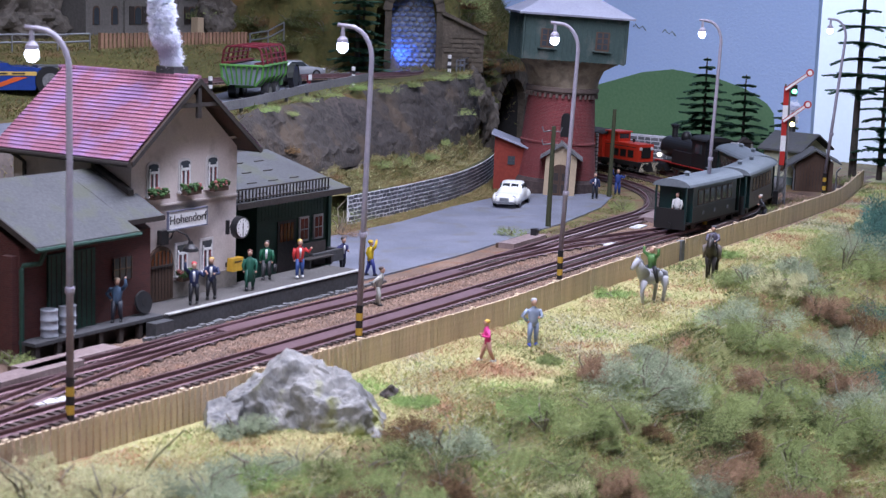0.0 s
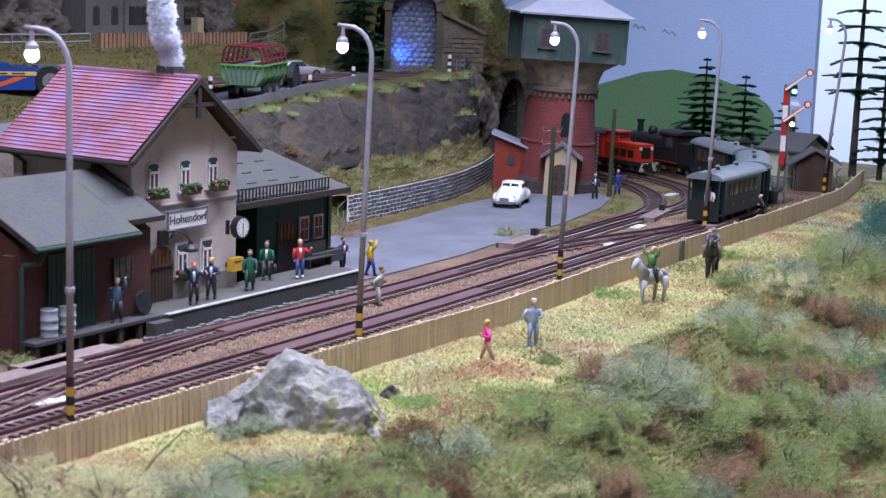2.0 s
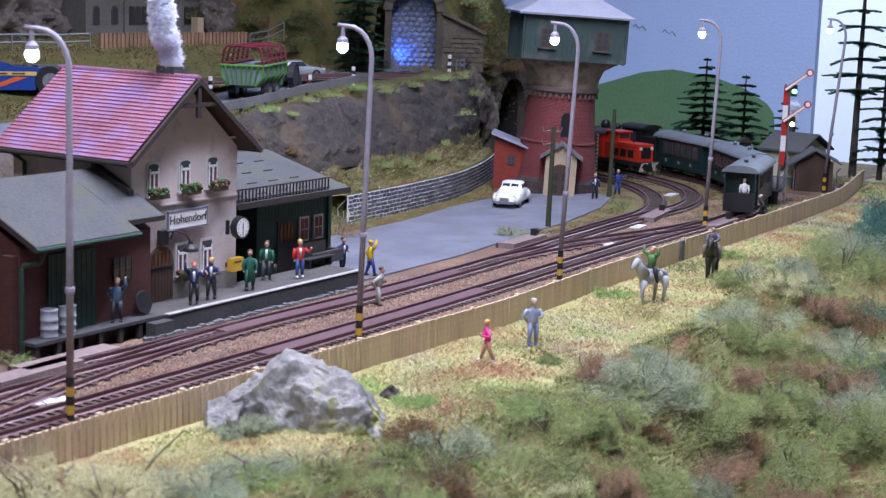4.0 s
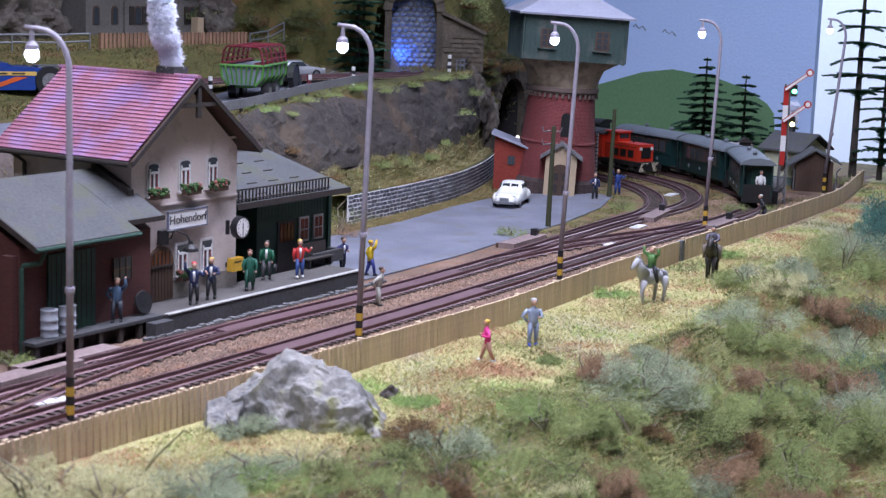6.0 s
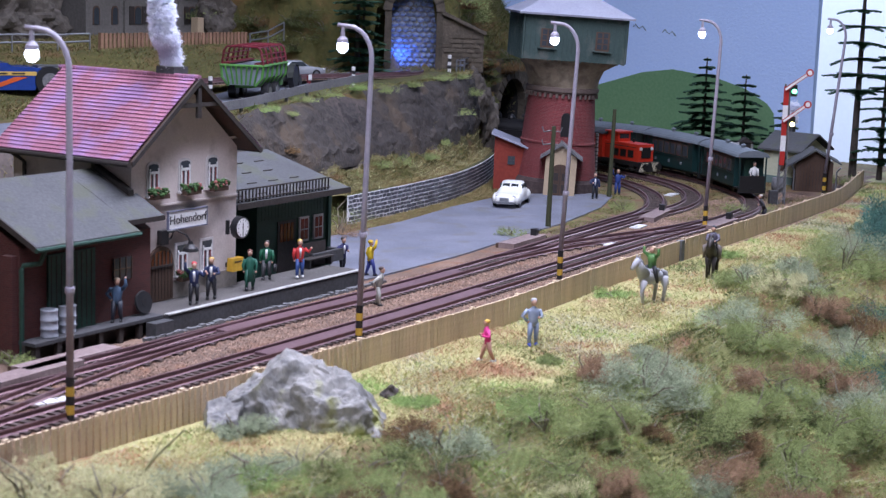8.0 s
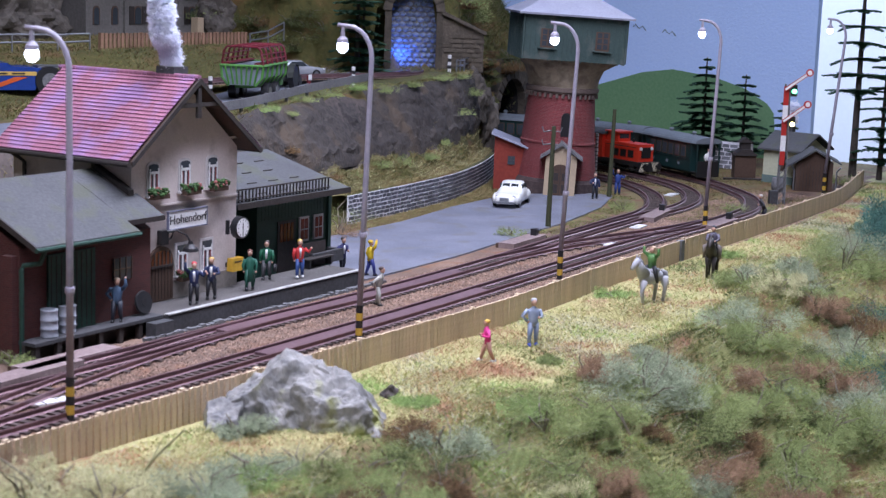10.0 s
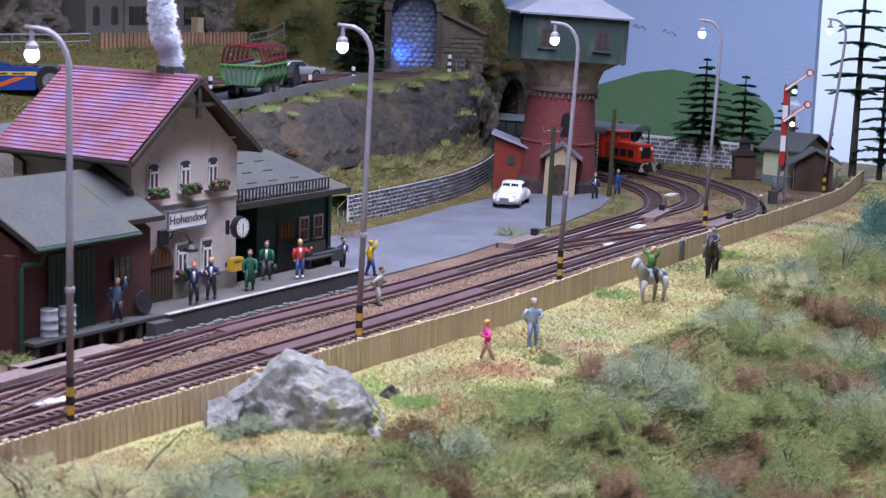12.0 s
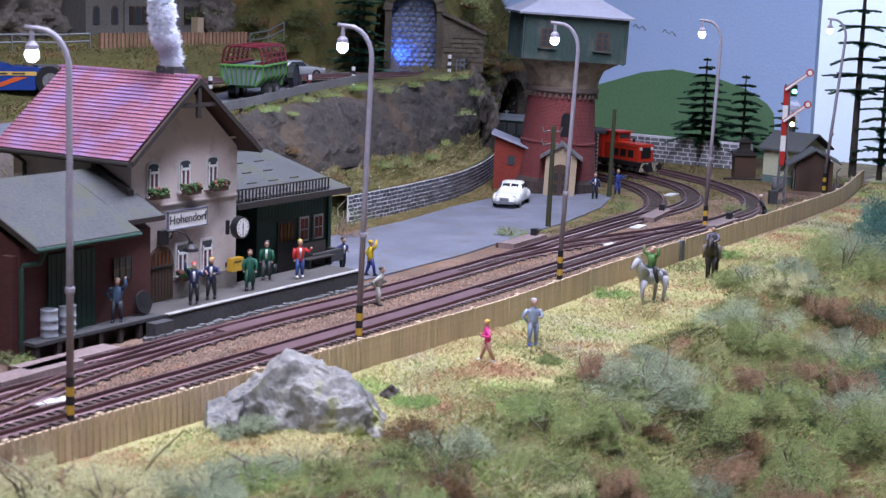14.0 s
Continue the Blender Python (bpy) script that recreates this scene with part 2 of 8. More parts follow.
TOE = [(0, 67), (60, 66), (88, 65.4), (91.4, 65.0), (98.1, 65.4), (105.7, 66.25), (110.7, 67.3), (116.3, 69.1), (121, 71.0), (125, 72.8), (132, 78), (134, 79.2), (170, 79.2)]
EDGE = [(0, 71), (60, 69), (83, 67.6), (97, 71.2), (110, 72.3), (119, 72.8), (124, 73.8), (128, 75.6), (131.5, 78.4), (134, 80.2), (170, 80.2)]
RISE = [(0, 110), (60, 108), (100, 113), (112, 112), (116, 107), (119, 99), (121.5, 89), (123.4, 82.6), (127.6, 76.6), (130, 77.6), (132, 79.6), (134, 80.2), (170, 80.2)]


CREST = [(0, 34.5), (45, 34.0), (55, 33.2), (66, 31.8), (76, 32.5), (86, 34.0), (100, 35.2), (118, 37.2), (160, 38.0)]
FENCE = [(0, 40.3), (94, 40.3), (114, 40.6), (126.7, 41.3), (136.2, 42.9), (143.4, 44.3), (162, 47)]
BANK = [(60, 16), (88, 15), (94, 10), (100, 9)]


def step(a, b, x):
    t = min(1, max(0, (x - a) / (b - a)))
    return t * t * (3 - 2 * t)


def ground_height(x, y):
    n1 = noise.noise(Vector((x * 0.12, y * 0.12, 1.3)))
    n2 = noise.noise(Vector((x * 0.5, y * 0.5, 4.1)))
    if y < 39:
        low = max(0.0, lerp(CREST, x) - y)
        k = min(1.0, low / 3)
        fall = 0.36 * low * low / (low + 3.2)
        return max(-8.7, -fall + k * (1.7 * n1 + 0.8 * n2)) + 0.08 * n2
    t, e, r = lerp(TOE, x), lerp(EDGE, x), lerp(RISE, x)
    z = 0.0
    if y > t:
        top = 7.6 + 0.03 * (x - 85)
        foot = 1.95 * step(86, 91, x)
        d = (y - t) / max(0.4, e - t)
        if x > 133:
            z = 9.0 * min(1, d)
        elif d < 0.45:
            z = foot + (3.6 - foot) * (d / 0.45)
        else:
            z = 3.6 + (top - 3.6) * min(1, (d - 0.45) / 0.5) ** 0.8
        if 0.3 < d < 0.97:
            z += 0.8 * n2 + 0.7 * n1
        if d >= 1:
            z += step(0, 8, y - e - lerp(BANK, x)) * 2.7 * (1 - step(108, 116, x))
            if y > r:
                z += 5.5 * step(0, 1.0, y - r) * step(119, 122, x) * (1 - step(128, 131, x))
                z += (y - r) * 1.15 + (1.6 * n1 + 0.8 * n2) * min(1, (y - r) / 2)
        z *= 1 - step(149, 156, x)
        z = min(z, 24 + 2 * n1)
    elif y > 50:
        z = 0.03 * n2
    return z


GRASS = surface("dry_grass", (0.23, 0.225, 0.08), (0.46, 0.42, 0.19), 0.95, 2.2, 0.16, 0.8, stain_or_sheen=(0.23, 0.12, 0.06), stain_or_sheen_amount=0.35, spread=0.2)
SLOPE_GRASS = surface("olive_slope_grass", (0.09, 0.105, 0.034), (0.25, 0.25, 0.09), 0.95, 2.2, 0.16, 0.8, stain_or_sheen=(0.17, 0.09, 0.045), stain_or_sheen_amount=0.4, spread=0.2)
HILL_GRASS = surface("olive_hill_grass", (0.042, 0.047, 0.012), (0.135, 0.118, 0.032), 0.95, 2.0, 0.12, 0.9, stain_or_sheen=(0.15, 0.085, 0.03), stain_or_sheen_amount=0.3, spread=0.2)
BALLAST = surface("red_brown_ballast", (0.085, 0.054, 0.040), (0.285, 0.19, 0.135), 0.95, 7.5, 0.25, 1.0, stain_or_sheen=(0.20, 0.10, 0.055), stain_or_sheen_amount=0.3, spread=0.16)
YARD_GRASS = surface("yard_grass", (0.10, 0.085, 0.035), (0.22, 0.17, 0.07), 0.95, 3.0, 0.3, 0.9, stain_or_sheen=(0.17, 0.09, 0.045), stain_or_sheen_amount=0.45)


def near_portal(x, y):
    return (136.8 < x < 144.2 and 78.3 < y < 81.5) or (123.0 < x < 126.2 and 77.5 < y < 84)


def build_ground():
    x0, x1, y0, y1, d = -8.0, 162.0, -6.0, 130.0, 0.8
    nx, ny = int((x1 - x0) / d) + 1, int((y1 - y0) / d) + 1
    verts, faces, index = [], [], []
    hs = np.zeros((ny, nx))
    for j in range(ny):
        for i in range(nx):
            x, y = x0 + i * d, y0 + j * d
            z = ground_height(x, y)
            hs[j, i] = z
            verts.append((x, y, z))
    for j in range(ny - 1):
        for i in range(nx - 1):
            x, y = x0 + (i + 0.5) * d, y0 + (j + 0.5) * d
            q = hs[j:j + 2, i:i + 2]
            if q.max() - q.min() > 1.6 and near_portal(x, y):
                continue
            faces.append((j * nx + i, j * nx + i + 1, (j + 1) * nx + i + 1, (j + 1) * nx + i))
            n = noise.noise(Vector((x * 0.35, y * 0.35, 2.0)))
            slope = q.max() - q.min()
            z = q.mean()
            if y < lerp(FENCE, x):
                k = 0 if y > lerp(CREST, x) - 0.6 + 1.2 * n else 5
            elif y > lerp(TOE, x) - 0.4:
                k = 3 if (slope > 0.95 + 0.5 * n and x < 134 and z < 9.5 and y > lerp(TOE, x) + 2.0) else 1
            elif x > 112 and y > 46 + 3 * n:
                k = 4
            elif y > 52:
                k = 4
            else:
                k = 2
            index.append(k)
    ob = raw("ground", verts, faces, [GRASS, HILL_GRASS, BALLAST, CLIFF, YARD_GRASS, SLOPE_GRASS], smooth=True, index=index)
    return tagged(ob, "model landscape with dry grass, gravel and a rocky hillside", "ground", kind="structure")


build_ground()

# yard road before the retaining wall
bm = nb()
yard = [(66, 51.2), (76, 51.0), (86, 51.3), (95, 52.3), (103, 53.0), (112, 54.6), (119, 57.0), (119, 60), (113, 63.5),
        (104, 63.0), (95, 61.6), (88, 61.4), (78, 61.6), (66, 62)]
prism(bm, yard, "z", -0.2, 0.10)
tagged(part("road", bm, ASPHALT), "blue-grey asphalt station yard", "road", kind="structure")


# ---- tracks ----
def smooth_path(pts, step_cm=0.5):
    """Points at even steps along a curve through pts."""
    pts = [Vector((p[0], p[1], 0)) for p in pts]
    dense = []
    for i in range(len(pts) - 1):
        a, b = pts[max(i - 1, 0)], pts[min(i + 2, len(pts) - 1)]
        p, q = pts[i], pts[i + 1]
        for k in range(24):
            t = k / 24
            m0, m1 = (q - a) * 0.5, (b - p) * 0.5
            dense.append((2 * t**3 - 3 * t**2 + 1) * p + (t**3 - 2 * t**2 + t) * m0 + (-2 * t**3 + 3 * t**2) * q + (t**3 - t**2) * m1)
    dense.append(pts[-1])
    s = np.concatenate([[0], np.cumsum([(b - a).length for a, b in zip(dense, dense[1:])])])
    out = np.arange(0, s[-1], step_cm)
    return np.c_[np.interp(out, s, [p.x for p in dense]), np.interp(out, s, [p.y for p in dense])]


def arc(cx, cy, r, a0, a1, stepdeg=5):
    n = max(2, int(abs(a1 - a0) / stepdeg))
    return [(cx + r * math.cos(radians(a0 + (a1 - a0) * i / n)), cy + r * math.sin(radians(a0 + (a1 - a0) * i / n))) for i in range(n + 1)]


MAIN = smooth_path([(-6, 43.75), (20, 43.75), (40, 43.75), (65, 43.85), (79, 44.2), (90, 44.6), (100, 44.8), (108.3, 44.72), (113.2, 44.75), (118.7, 45.25), (124.3, 47.25),
                    (128.2, 50.0), (132.3, 53.9), (135.1, 57.4), (138.2, 62.1), (140.2, 67.0), (140.9, 72), (140.6, 78), (138.8, 85), (135.3, 92), (130, 98), (123, 103), (115, 105.5)])
STATION = smooth_path([(-6, 48.3), (20, 48.3), (56, 48.2), (70, 47.9), (80, 48.1), (88, 48.5), (98, 49.2), (106, 49.65)] + arc(114.25, 70.11, 20.33, -90, -34) + [(133.9, 62.8), (136.0, 67.5), (137.0, 73), (137.0, 77)])
INNER = smooth_path([(88, 48.5), (94, 49.05), (100, 49.8)] + arc(106.8, 75.9, 25.7, -90, -8))
CROSSOVER = smooth_path([(86, 48.35), (92, 47.9), (98, 46.9), (104, 45.6), (110, 44.9)])
BRANCH = smooth_path([(62, 48.1), (54, 47.7), (47, 46.7), (38, 45.0), (32, 44.1), (26, 43.8)])
GAUGE = 1.2


def headings(path):
    d = np.gradient(path, axis=0)
    return d / np.linalg.norm(d, axis=1)[:, None]


sleeper_mesh = None


def build_track(path, label, z=0.0, keep=None, sleeper_gap=0.5):
    global sleeper_mesh
    ob = thing("railway_track", label, "track", P(0, 0, z), "tracks of the station")
    h = headings(path)
    for side in (-1, 1):
        verts, faces = [], []
        for p, d in zip(path, h):
            nrm = np.array([-d[1], d[0]])
            for u, v in ((-0.10, 0.12), (0.10, 0.12), (0.035, 0.17), (0.055, 0.31), (0.05, 0.345), (-0.05, 0.345), (-0.055, 0.31), (-0.035, 0.17)):
                c = p + nrm * (side * GAUGE / 2 + u)
                verts.append((c[0], c[1], v))
        for i in range(len(path) - 1):
            for k in range(8):
                a, b = i * 8 + k, i * 8 + (k + 1) % 8
                faces.append((a, b, b + 8, a + 8))
        raw("rail", verts, faces, RAIL, ob)
    if sleeper_mesh is None:
        sleeper_mesh = mesh_of("sleeper", boxed((-0.12, 0.12, -0.92, 0.92, 0.0, 0.095)), SLEEPER)
    s = 0.0
    count = 0
    stepping = np.linalg.norm(path[1] - path[0])
    while s < (len(path) - 1) * stepping and count < 300:
        i = int(s / stepping)
        sl = new("sleeper", sleeper_mesh)
        sl.parent = ob
        sl.matrix_basis = P(path[i][0], path[i][1], 0.01 + 0.012 * random.random(), math.degrees(math.atan2(h[i][1], h[i][0])) + random.uniform(-1.5, 1.5))
        s += sleeper_gap
        count += 1
    return ob


build_track(MAIN, "long rusty narrow track curving round towards the tunnel")
build_track(STATION, "rusty track along the platform ending in a curve")
build_track(INNER, "tight curved siding with dark sleepers", z=0.004)
build_track(CROSSOVER, "short crossover between two tracks", z=0.008, sleeper_gap=1.3)
INFILL = surface("mauve_infill", (0.105, 0.062, 0.070), (0.185, 0.115, 0.125), 0.42, 5, 0.35, 0.1)
for path, xa, xb, z in ((MAIN, 56.0, 76.5, 0.0), (STATION, 58.5, 80.5, 0.0)):
    inf = thing("track_infill", "smooth mauve-brown boards laid between two rails", "track board", P(0, 0, z), "boards between the rails")
    run = [(p, d) for p, d in zip(path, headings(path)) if xa < p[0] < xb]
    verts, faces = [], []
    for p, d in run:
        nrm = np.array([-d[1], d[0]])
        for u, v in ((-0.47, 0.09), (-0.47, 0.245), (0.47, 0.245), (0.47, 0.09)):
            verts.append((p[0] + nrm[0] * u, p[1] + nrm[1] * u, v))
    for i in range(len(run) - 1):
        for k in range(3):
            faces.append((i * 4 + k, i * 4 + k + 1, i * 4 + k + 5, i * 4 + k + 4))
    faces += [(0, 1, 2, 3), (len(verts) - 1, len(verts) - 2, len(verts) - 3, len(verts) - 4)]
    raw("board", verts, faces, INFILL, inf)
build_track(BRANCH, "short crossover near the goods shed", z=0.008, sleeper_gap=1.3)

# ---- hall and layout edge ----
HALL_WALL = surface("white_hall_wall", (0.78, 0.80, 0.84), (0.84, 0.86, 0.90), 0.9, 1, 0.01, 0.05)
# walls and ceiling out of view are darkened to cut bounced light
HALL_DARKENED = surface("darkened_hall_wall", (0.16, 0.16, 0.17), (0.22, 0.22, 0.23), 0.9, 1, 0.01, 0.05)
HALL_FLOOR = surface("grey_hall_floor", (0.20, 0.19, 0.18), (0.30, 0.29, 0.27), 0.6, 1, 0.02, 0.05)
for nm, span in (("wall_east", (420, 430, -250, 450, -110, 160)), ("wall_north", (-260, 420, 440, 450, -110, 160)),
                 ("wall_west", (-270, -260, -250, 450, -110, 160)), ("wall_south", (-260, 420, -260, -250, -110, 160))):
    tagged(part(nm, boxed(span), HALL_WALL if nm == "wall_east" else HALL_DARKENED), "plain white hall wall" if nm == "wall_east" else "unseen hall wall, darkened to cut bounced light", "wall", kind="structure")
tagged(part("floor", boxed((-270, 430, -260, 450, -116, -110)), HALL_FLOOR), "grey hall floor", "floor", kind="structure")
tagged(part("ceiling", boxed((-270, 430, -260, 450, 160, 166)), HALL_DARKENED), "unseen hall ceiling, darkened to cut bounced light", "ceiling", kind="structure")
tagged(part("layout_base", boxed((-8, 162, -6, 130, -110, -9)), TIMBER_BROWN), "wooden base under the model landscape", "base", kind="structure")

# painted background board
SKY_PAINT = surface("painted_sky", (0.46, 0.62, 0.97), (0.55, 0.70, 1.0), 0.9, 3.5, 0.05, 0.5)
HILL_PAINT = surface("painted_green_hill", (0.11, 0.23, 0.11), (0.165, 0.30, 0.15), 0.9, 3.5, 0.08, 0.3)
board = thing("backdrop", "painted background board with blue sky and green hill", "backdrop", P(158, 0, 0), kind="structure")
part("sky_panel", boxed((0, 1.0, 54.4, 130, -9, 60)), SKY_PAINT, board)
hill = [(57.6, 0), (58.0, 2.2), (58.3, 4.6), (59.0, 5.5), (61.5, 6.9), (65, 7.9), (69.6, 8.4), (73, 7.9), (78, 6.3), (84, 4.5), (92, 4.0), (92, 0)]
part("painted_hill", prism(nb(), hill, "x", -0.03, -0.005), HILL_PAINT, board, "painted green hill")
bm = nb()
for cy, cz in ((73.6, 12.4), (70.2, 12.0)):
    bent(bm, [(-0.02, cy + 0.75, cz + 0.15), (-0.02, cy + 0.5, cz + 0.45), (-0.02, cy, cz), (-0.02, cy - 0.35, cz + 0.3), (-0.02, cy - 0.75, cz - 0.15)], 0.045, 5)
part("painted_birds", bm, BLACK, board, "two dark painted birds")


# ---- station building ----
def sash_window(parent, x, z, w, h, y, curtain, arched=True, name="window"):
    """A window set in a wall that faces -y: frame, pane, cross bars, light surround."""
    outer = clear_arch(w / 2 + 0.13, h * 0.93, h * 0.07 + 0.13) if arched else [(-w / 2 - .14, 0), (w / 2 + .14, 0), (w / 2 + .14, h + .12), (-w / 2 - .14, h + .12)]
    win = part(name, prism(nb(), outer, "y", -0.05, 0.02), TRIM_GREY, parent, m=P(x, y, z))
    inner = clear_arch(w / 2, h * 0.93, h * 0.07) if arched else [(-w / 2, 0), (w / 2, 0), (w / 2, h), (-w / 2, h)]
    part("pane", prism(nb(), inner, "y", -0.075, -0.052), GLASS, win, "dark glass")
    bm = nb()
    box(bm, -0.05, 0.05, -0.12, -0.076, 0.0, h * 0.70)
    box(bm, -w / 2, w / 2, -0.12, -0.077, h * 0.68, h * 0.76)
    box(bm, -w / 2, -w / 2 + 0.07, -0.12, -0.078, 0, h * 0.85)
    box(bm, w / 2 - 0.07, w / 2, -0.12, -0.078, 0, h * 0.85)
    part("casement", bm, WHITE, win, "white window bars")
    bm = nb()
    for s in (-1, 1):
        box(bm, s * w * 0.36 - 0.08, s * w * 0.36 + 0.08, -0.09, -0.079, 0.05, h * 0.66)
    part("curtain", bm, curtain, win)
    part("sill", boxed((-w / 2 - 0.2, w / 2 + 0.2, -0.22, 0, -0.1, -0.001)), TRIM_GREY, win)
    return win


CURTAIN = plain("red_curtain", (0.22, 0.06, 0.06), 0.9)
LEAF = islands(surface("box_leaves", (0.02, 0.05, 0.015), (0.06, 0.12, 0.03), 0.8, 6, 1, 0.2), 0.5)
FLOWER = plain("flower_red", (0.27, 0.09, 0.08), 0.8)


def flower_box(x, y, z):
    f = thing("flower_box", "window box with green leaves and red flowers", "flower box", P(x, y, z), "flower boxes of the station")
    part("planter", boxed((-0.55, 0.55, -0.2, 0.2, 0, 0.22)), TIMBER_BROWN, f, bevel=0.03)
    bm, bf = nb(), nb()
    for i in range(60):
        c = (random.uniform(-0.6, 0.6), random.uniform(-0.25, 0.2), random.uniform(0.2, 0.5))
        blob(bm if i % 6 else bf, c, random.uniform(0.06, 0.12), 1, 0.5, 2)
    part("leaves", bm, LEAF, f)
    part("flowers", bf, FLOWER, f, "small red flowers")


def tiled_roof(parent, x_eave, x_ridge, z_eave, z_ridge, y0, y1, name="roof_course"):
    """One side of a roof as rows of curved tiles, falling from the ridge to the eave."""
    rows = 23
    run, fall = x_eave - x_ridge, z_eave - z_ridge
    ln = math.hypot(run, fall)
    nx_, nz_ = -fall / ln * (1 if run > 0 else -1), abs(run) / ln
    cols = int((y1 - y0) / 0.052)
    for r in range(rows):
        a, b = r / rows, (r + 1.06) / rows
        verts, faces = [], []
        base = 0
        for t, lift in ((a, 0.02), (b, 0.075), (b, 0.0)):
            for c in range(cols + 1):
                y = y0 + (y1 - y0) * c / cols
                wave = 0.05 * (0.5 + 0.5 * math.cos(c * 2 * math.pi / 4))
                o = lift + (wave if lift else 0)
                verts.append((x_ridge + run * t + nx_ * o , y, z_ridge + fall * t + nz_ * o))
        m = cols + 1
        for k in (0, 1):
            for c in range(cols):
                i = base + k * m + c
                faces.append((i, i + 1, i + 1 + m, i + m))
        raw(name, verts, faces, ROOF_TILE, parent)


def station_house():
    st = thing("station_house", "two-storey rendered village station with red tiled roof", "station", P(57.9, 52.9, 0))
    W, D, E, R = 7.9, 7.8, 8.1, 11.35
    mid = W / 2
    prof = [(0, 0), (W, 0), (W, E), (mid, R), (0, E)]
    part("wall", prism(nb(), prof, "y", 0, D), RENDER, st, "pale stained render walls")
    part("plinth", boxed((-0.05, W + 0.05, -0.06, D, 0, 1.75)), surface("plinth_stone", (0.20, 0.18, 0.16), (0.33, 0.30, 0.27), 0.9, 4, 0.6, 0.5), st, "rough stone plinth")
    part("ledge", boxed((0, W, -0.02, -0.001, 8.5, 8.62)), RENDER, st)
    part("cornice", boxed((0, W, -0.08, -0.001, 5.55, 5.65)), RENDER, st)
    # roof
    ov, ye, yb = 0.85, -0.8, D + 0.5
    k = (R - E) / mid
    ze = E - ov * k + 0.60
    zr = R + 0.35
    for s, xe in ((-1, -ov), (1, W + ov)):
        bm = nb()
        prism(bm, [(mid, zr - 0.16), (xe, ze - 0.16), (xe, ze), (mid, zr)], "y", ye, yb)
        part("roof_deck", bm, TIMBER_BROWN, st)
        tiled_roof(st, xe + s * 0.1, mid, ze + 0.0, zr + 0.03, ye + 0.05, yb)
        part("bargeboard", prism(nb(), [(mid, zr - 0.24), (xe, ze - 0.24), (xe, ze + 0.02), (mid, zr + 0.04)], "y", ye - 0.10, ye), TIMBER_DARK, st, "dark bargeboard")
        bm = nb()
        bent(bm, [(xe + s * 0.15, ye, ze - 0.12), (xe + s * 0.15, yb, ze - 0.12)], 0.13, 8)
        part("gutter", bm, TIMBER_DARK, st)
    bm = nb()
    y = ye
    while y < yb:
        tube(bm, (mid, y, zr + 0.05), (mid, y + 0.32, zr + 0.06), 0.16, 0.13, 8)
        y += 0.3
    part("ridge_tiles", bm, ROOF_TILE, st)
    # gable timber
    bm = nb()
    box(bm, mid - 0.13, mid + 0.13, ye - 0.05, ye + 0.12, R - 1.55, R + 0.1)
    box(bm, mid - 1.45, mid + 1.45, ye - 0.03, ye + 0.1, R - 1.0, R - 0.8)
    part("gable_truss", bm, TIMBER_DARK, st, "dark carved gable truss")
    for x in (1.50, 3.80, 5.90):
        sash_window(st, x, 6.17, 0.68, 1.5, -0.01, CURTAIN)
    for x in (3.55, 5.45):
        sash_window(st, x, 2.0, 0.72, 1.5, -0.07, CURTAIN, arched=False)
    # round-headed door
    dr = part("door", prism(nb(), clear_arch(0.85, 1.95, 0.75), "y", -0.10, 0.03), TIMBER_BROWN, st, "brown plank door with arched fanlight", m=P(2.05, -0.02, 0.9))
    part("fanlight", prism(nb(), [(-0.72, 1.75)] + [(0.72, 1.75)] + [(0.72 * math.cos(a * math.pi / 8), 1.95 + 0.55 * math.sin(a * math.pi / 8)) for a in range(9)], "y", -0.13, -0.101), GLASS_LIT_TINT, dr, "fanlight coloured as if warmly lit")
    for i in range(-2, 3):
        part("fanlight_bar", boxed((i * 0.28 - 0.035, i * 0.28 + 0.035, -0.16, -0.131, 1.79, 2.45)), TIMBER_DARK, dr)
    part("transom", boxed((-0.8, 0.8, -0.16, -0.132, 1.66, 1.78)), TIMBER_DARK, dr)
    for i in range(-3, 4):
        part("plank_joint", boxed((i * 0.23 - 0.012, i * 0.23 + 0.012, -0.12, -0.101, 0.05, 1.64)), TIMBER_DARK, dr)
    # chimney
    part("chimney", boxed((mid - 0.1, mid + 0.95, 0.75, 1.9, 10.6, 12.2)), CONCRETE_DARK, st, "dark chimney", bevel=0.05)
    # downpipe on the side wall
    bm = nb()
    bent(bm, [(-0.95, 6.9, ze - 0.2), (-0.5, 6.9, ze - 0.45), (-0.15, 6.9, ze - 0.7), (-0.12, 6.9, 0.2)], 0.1)
    part("downpipe", bm, TIMBER_DARK, st)
    return st


station_house()
for fx in (59.5, 61.85, 63.95):
    flower_box(fx, 52.55, 6.0)
flower_box(61.5, 52.5, 1.75)


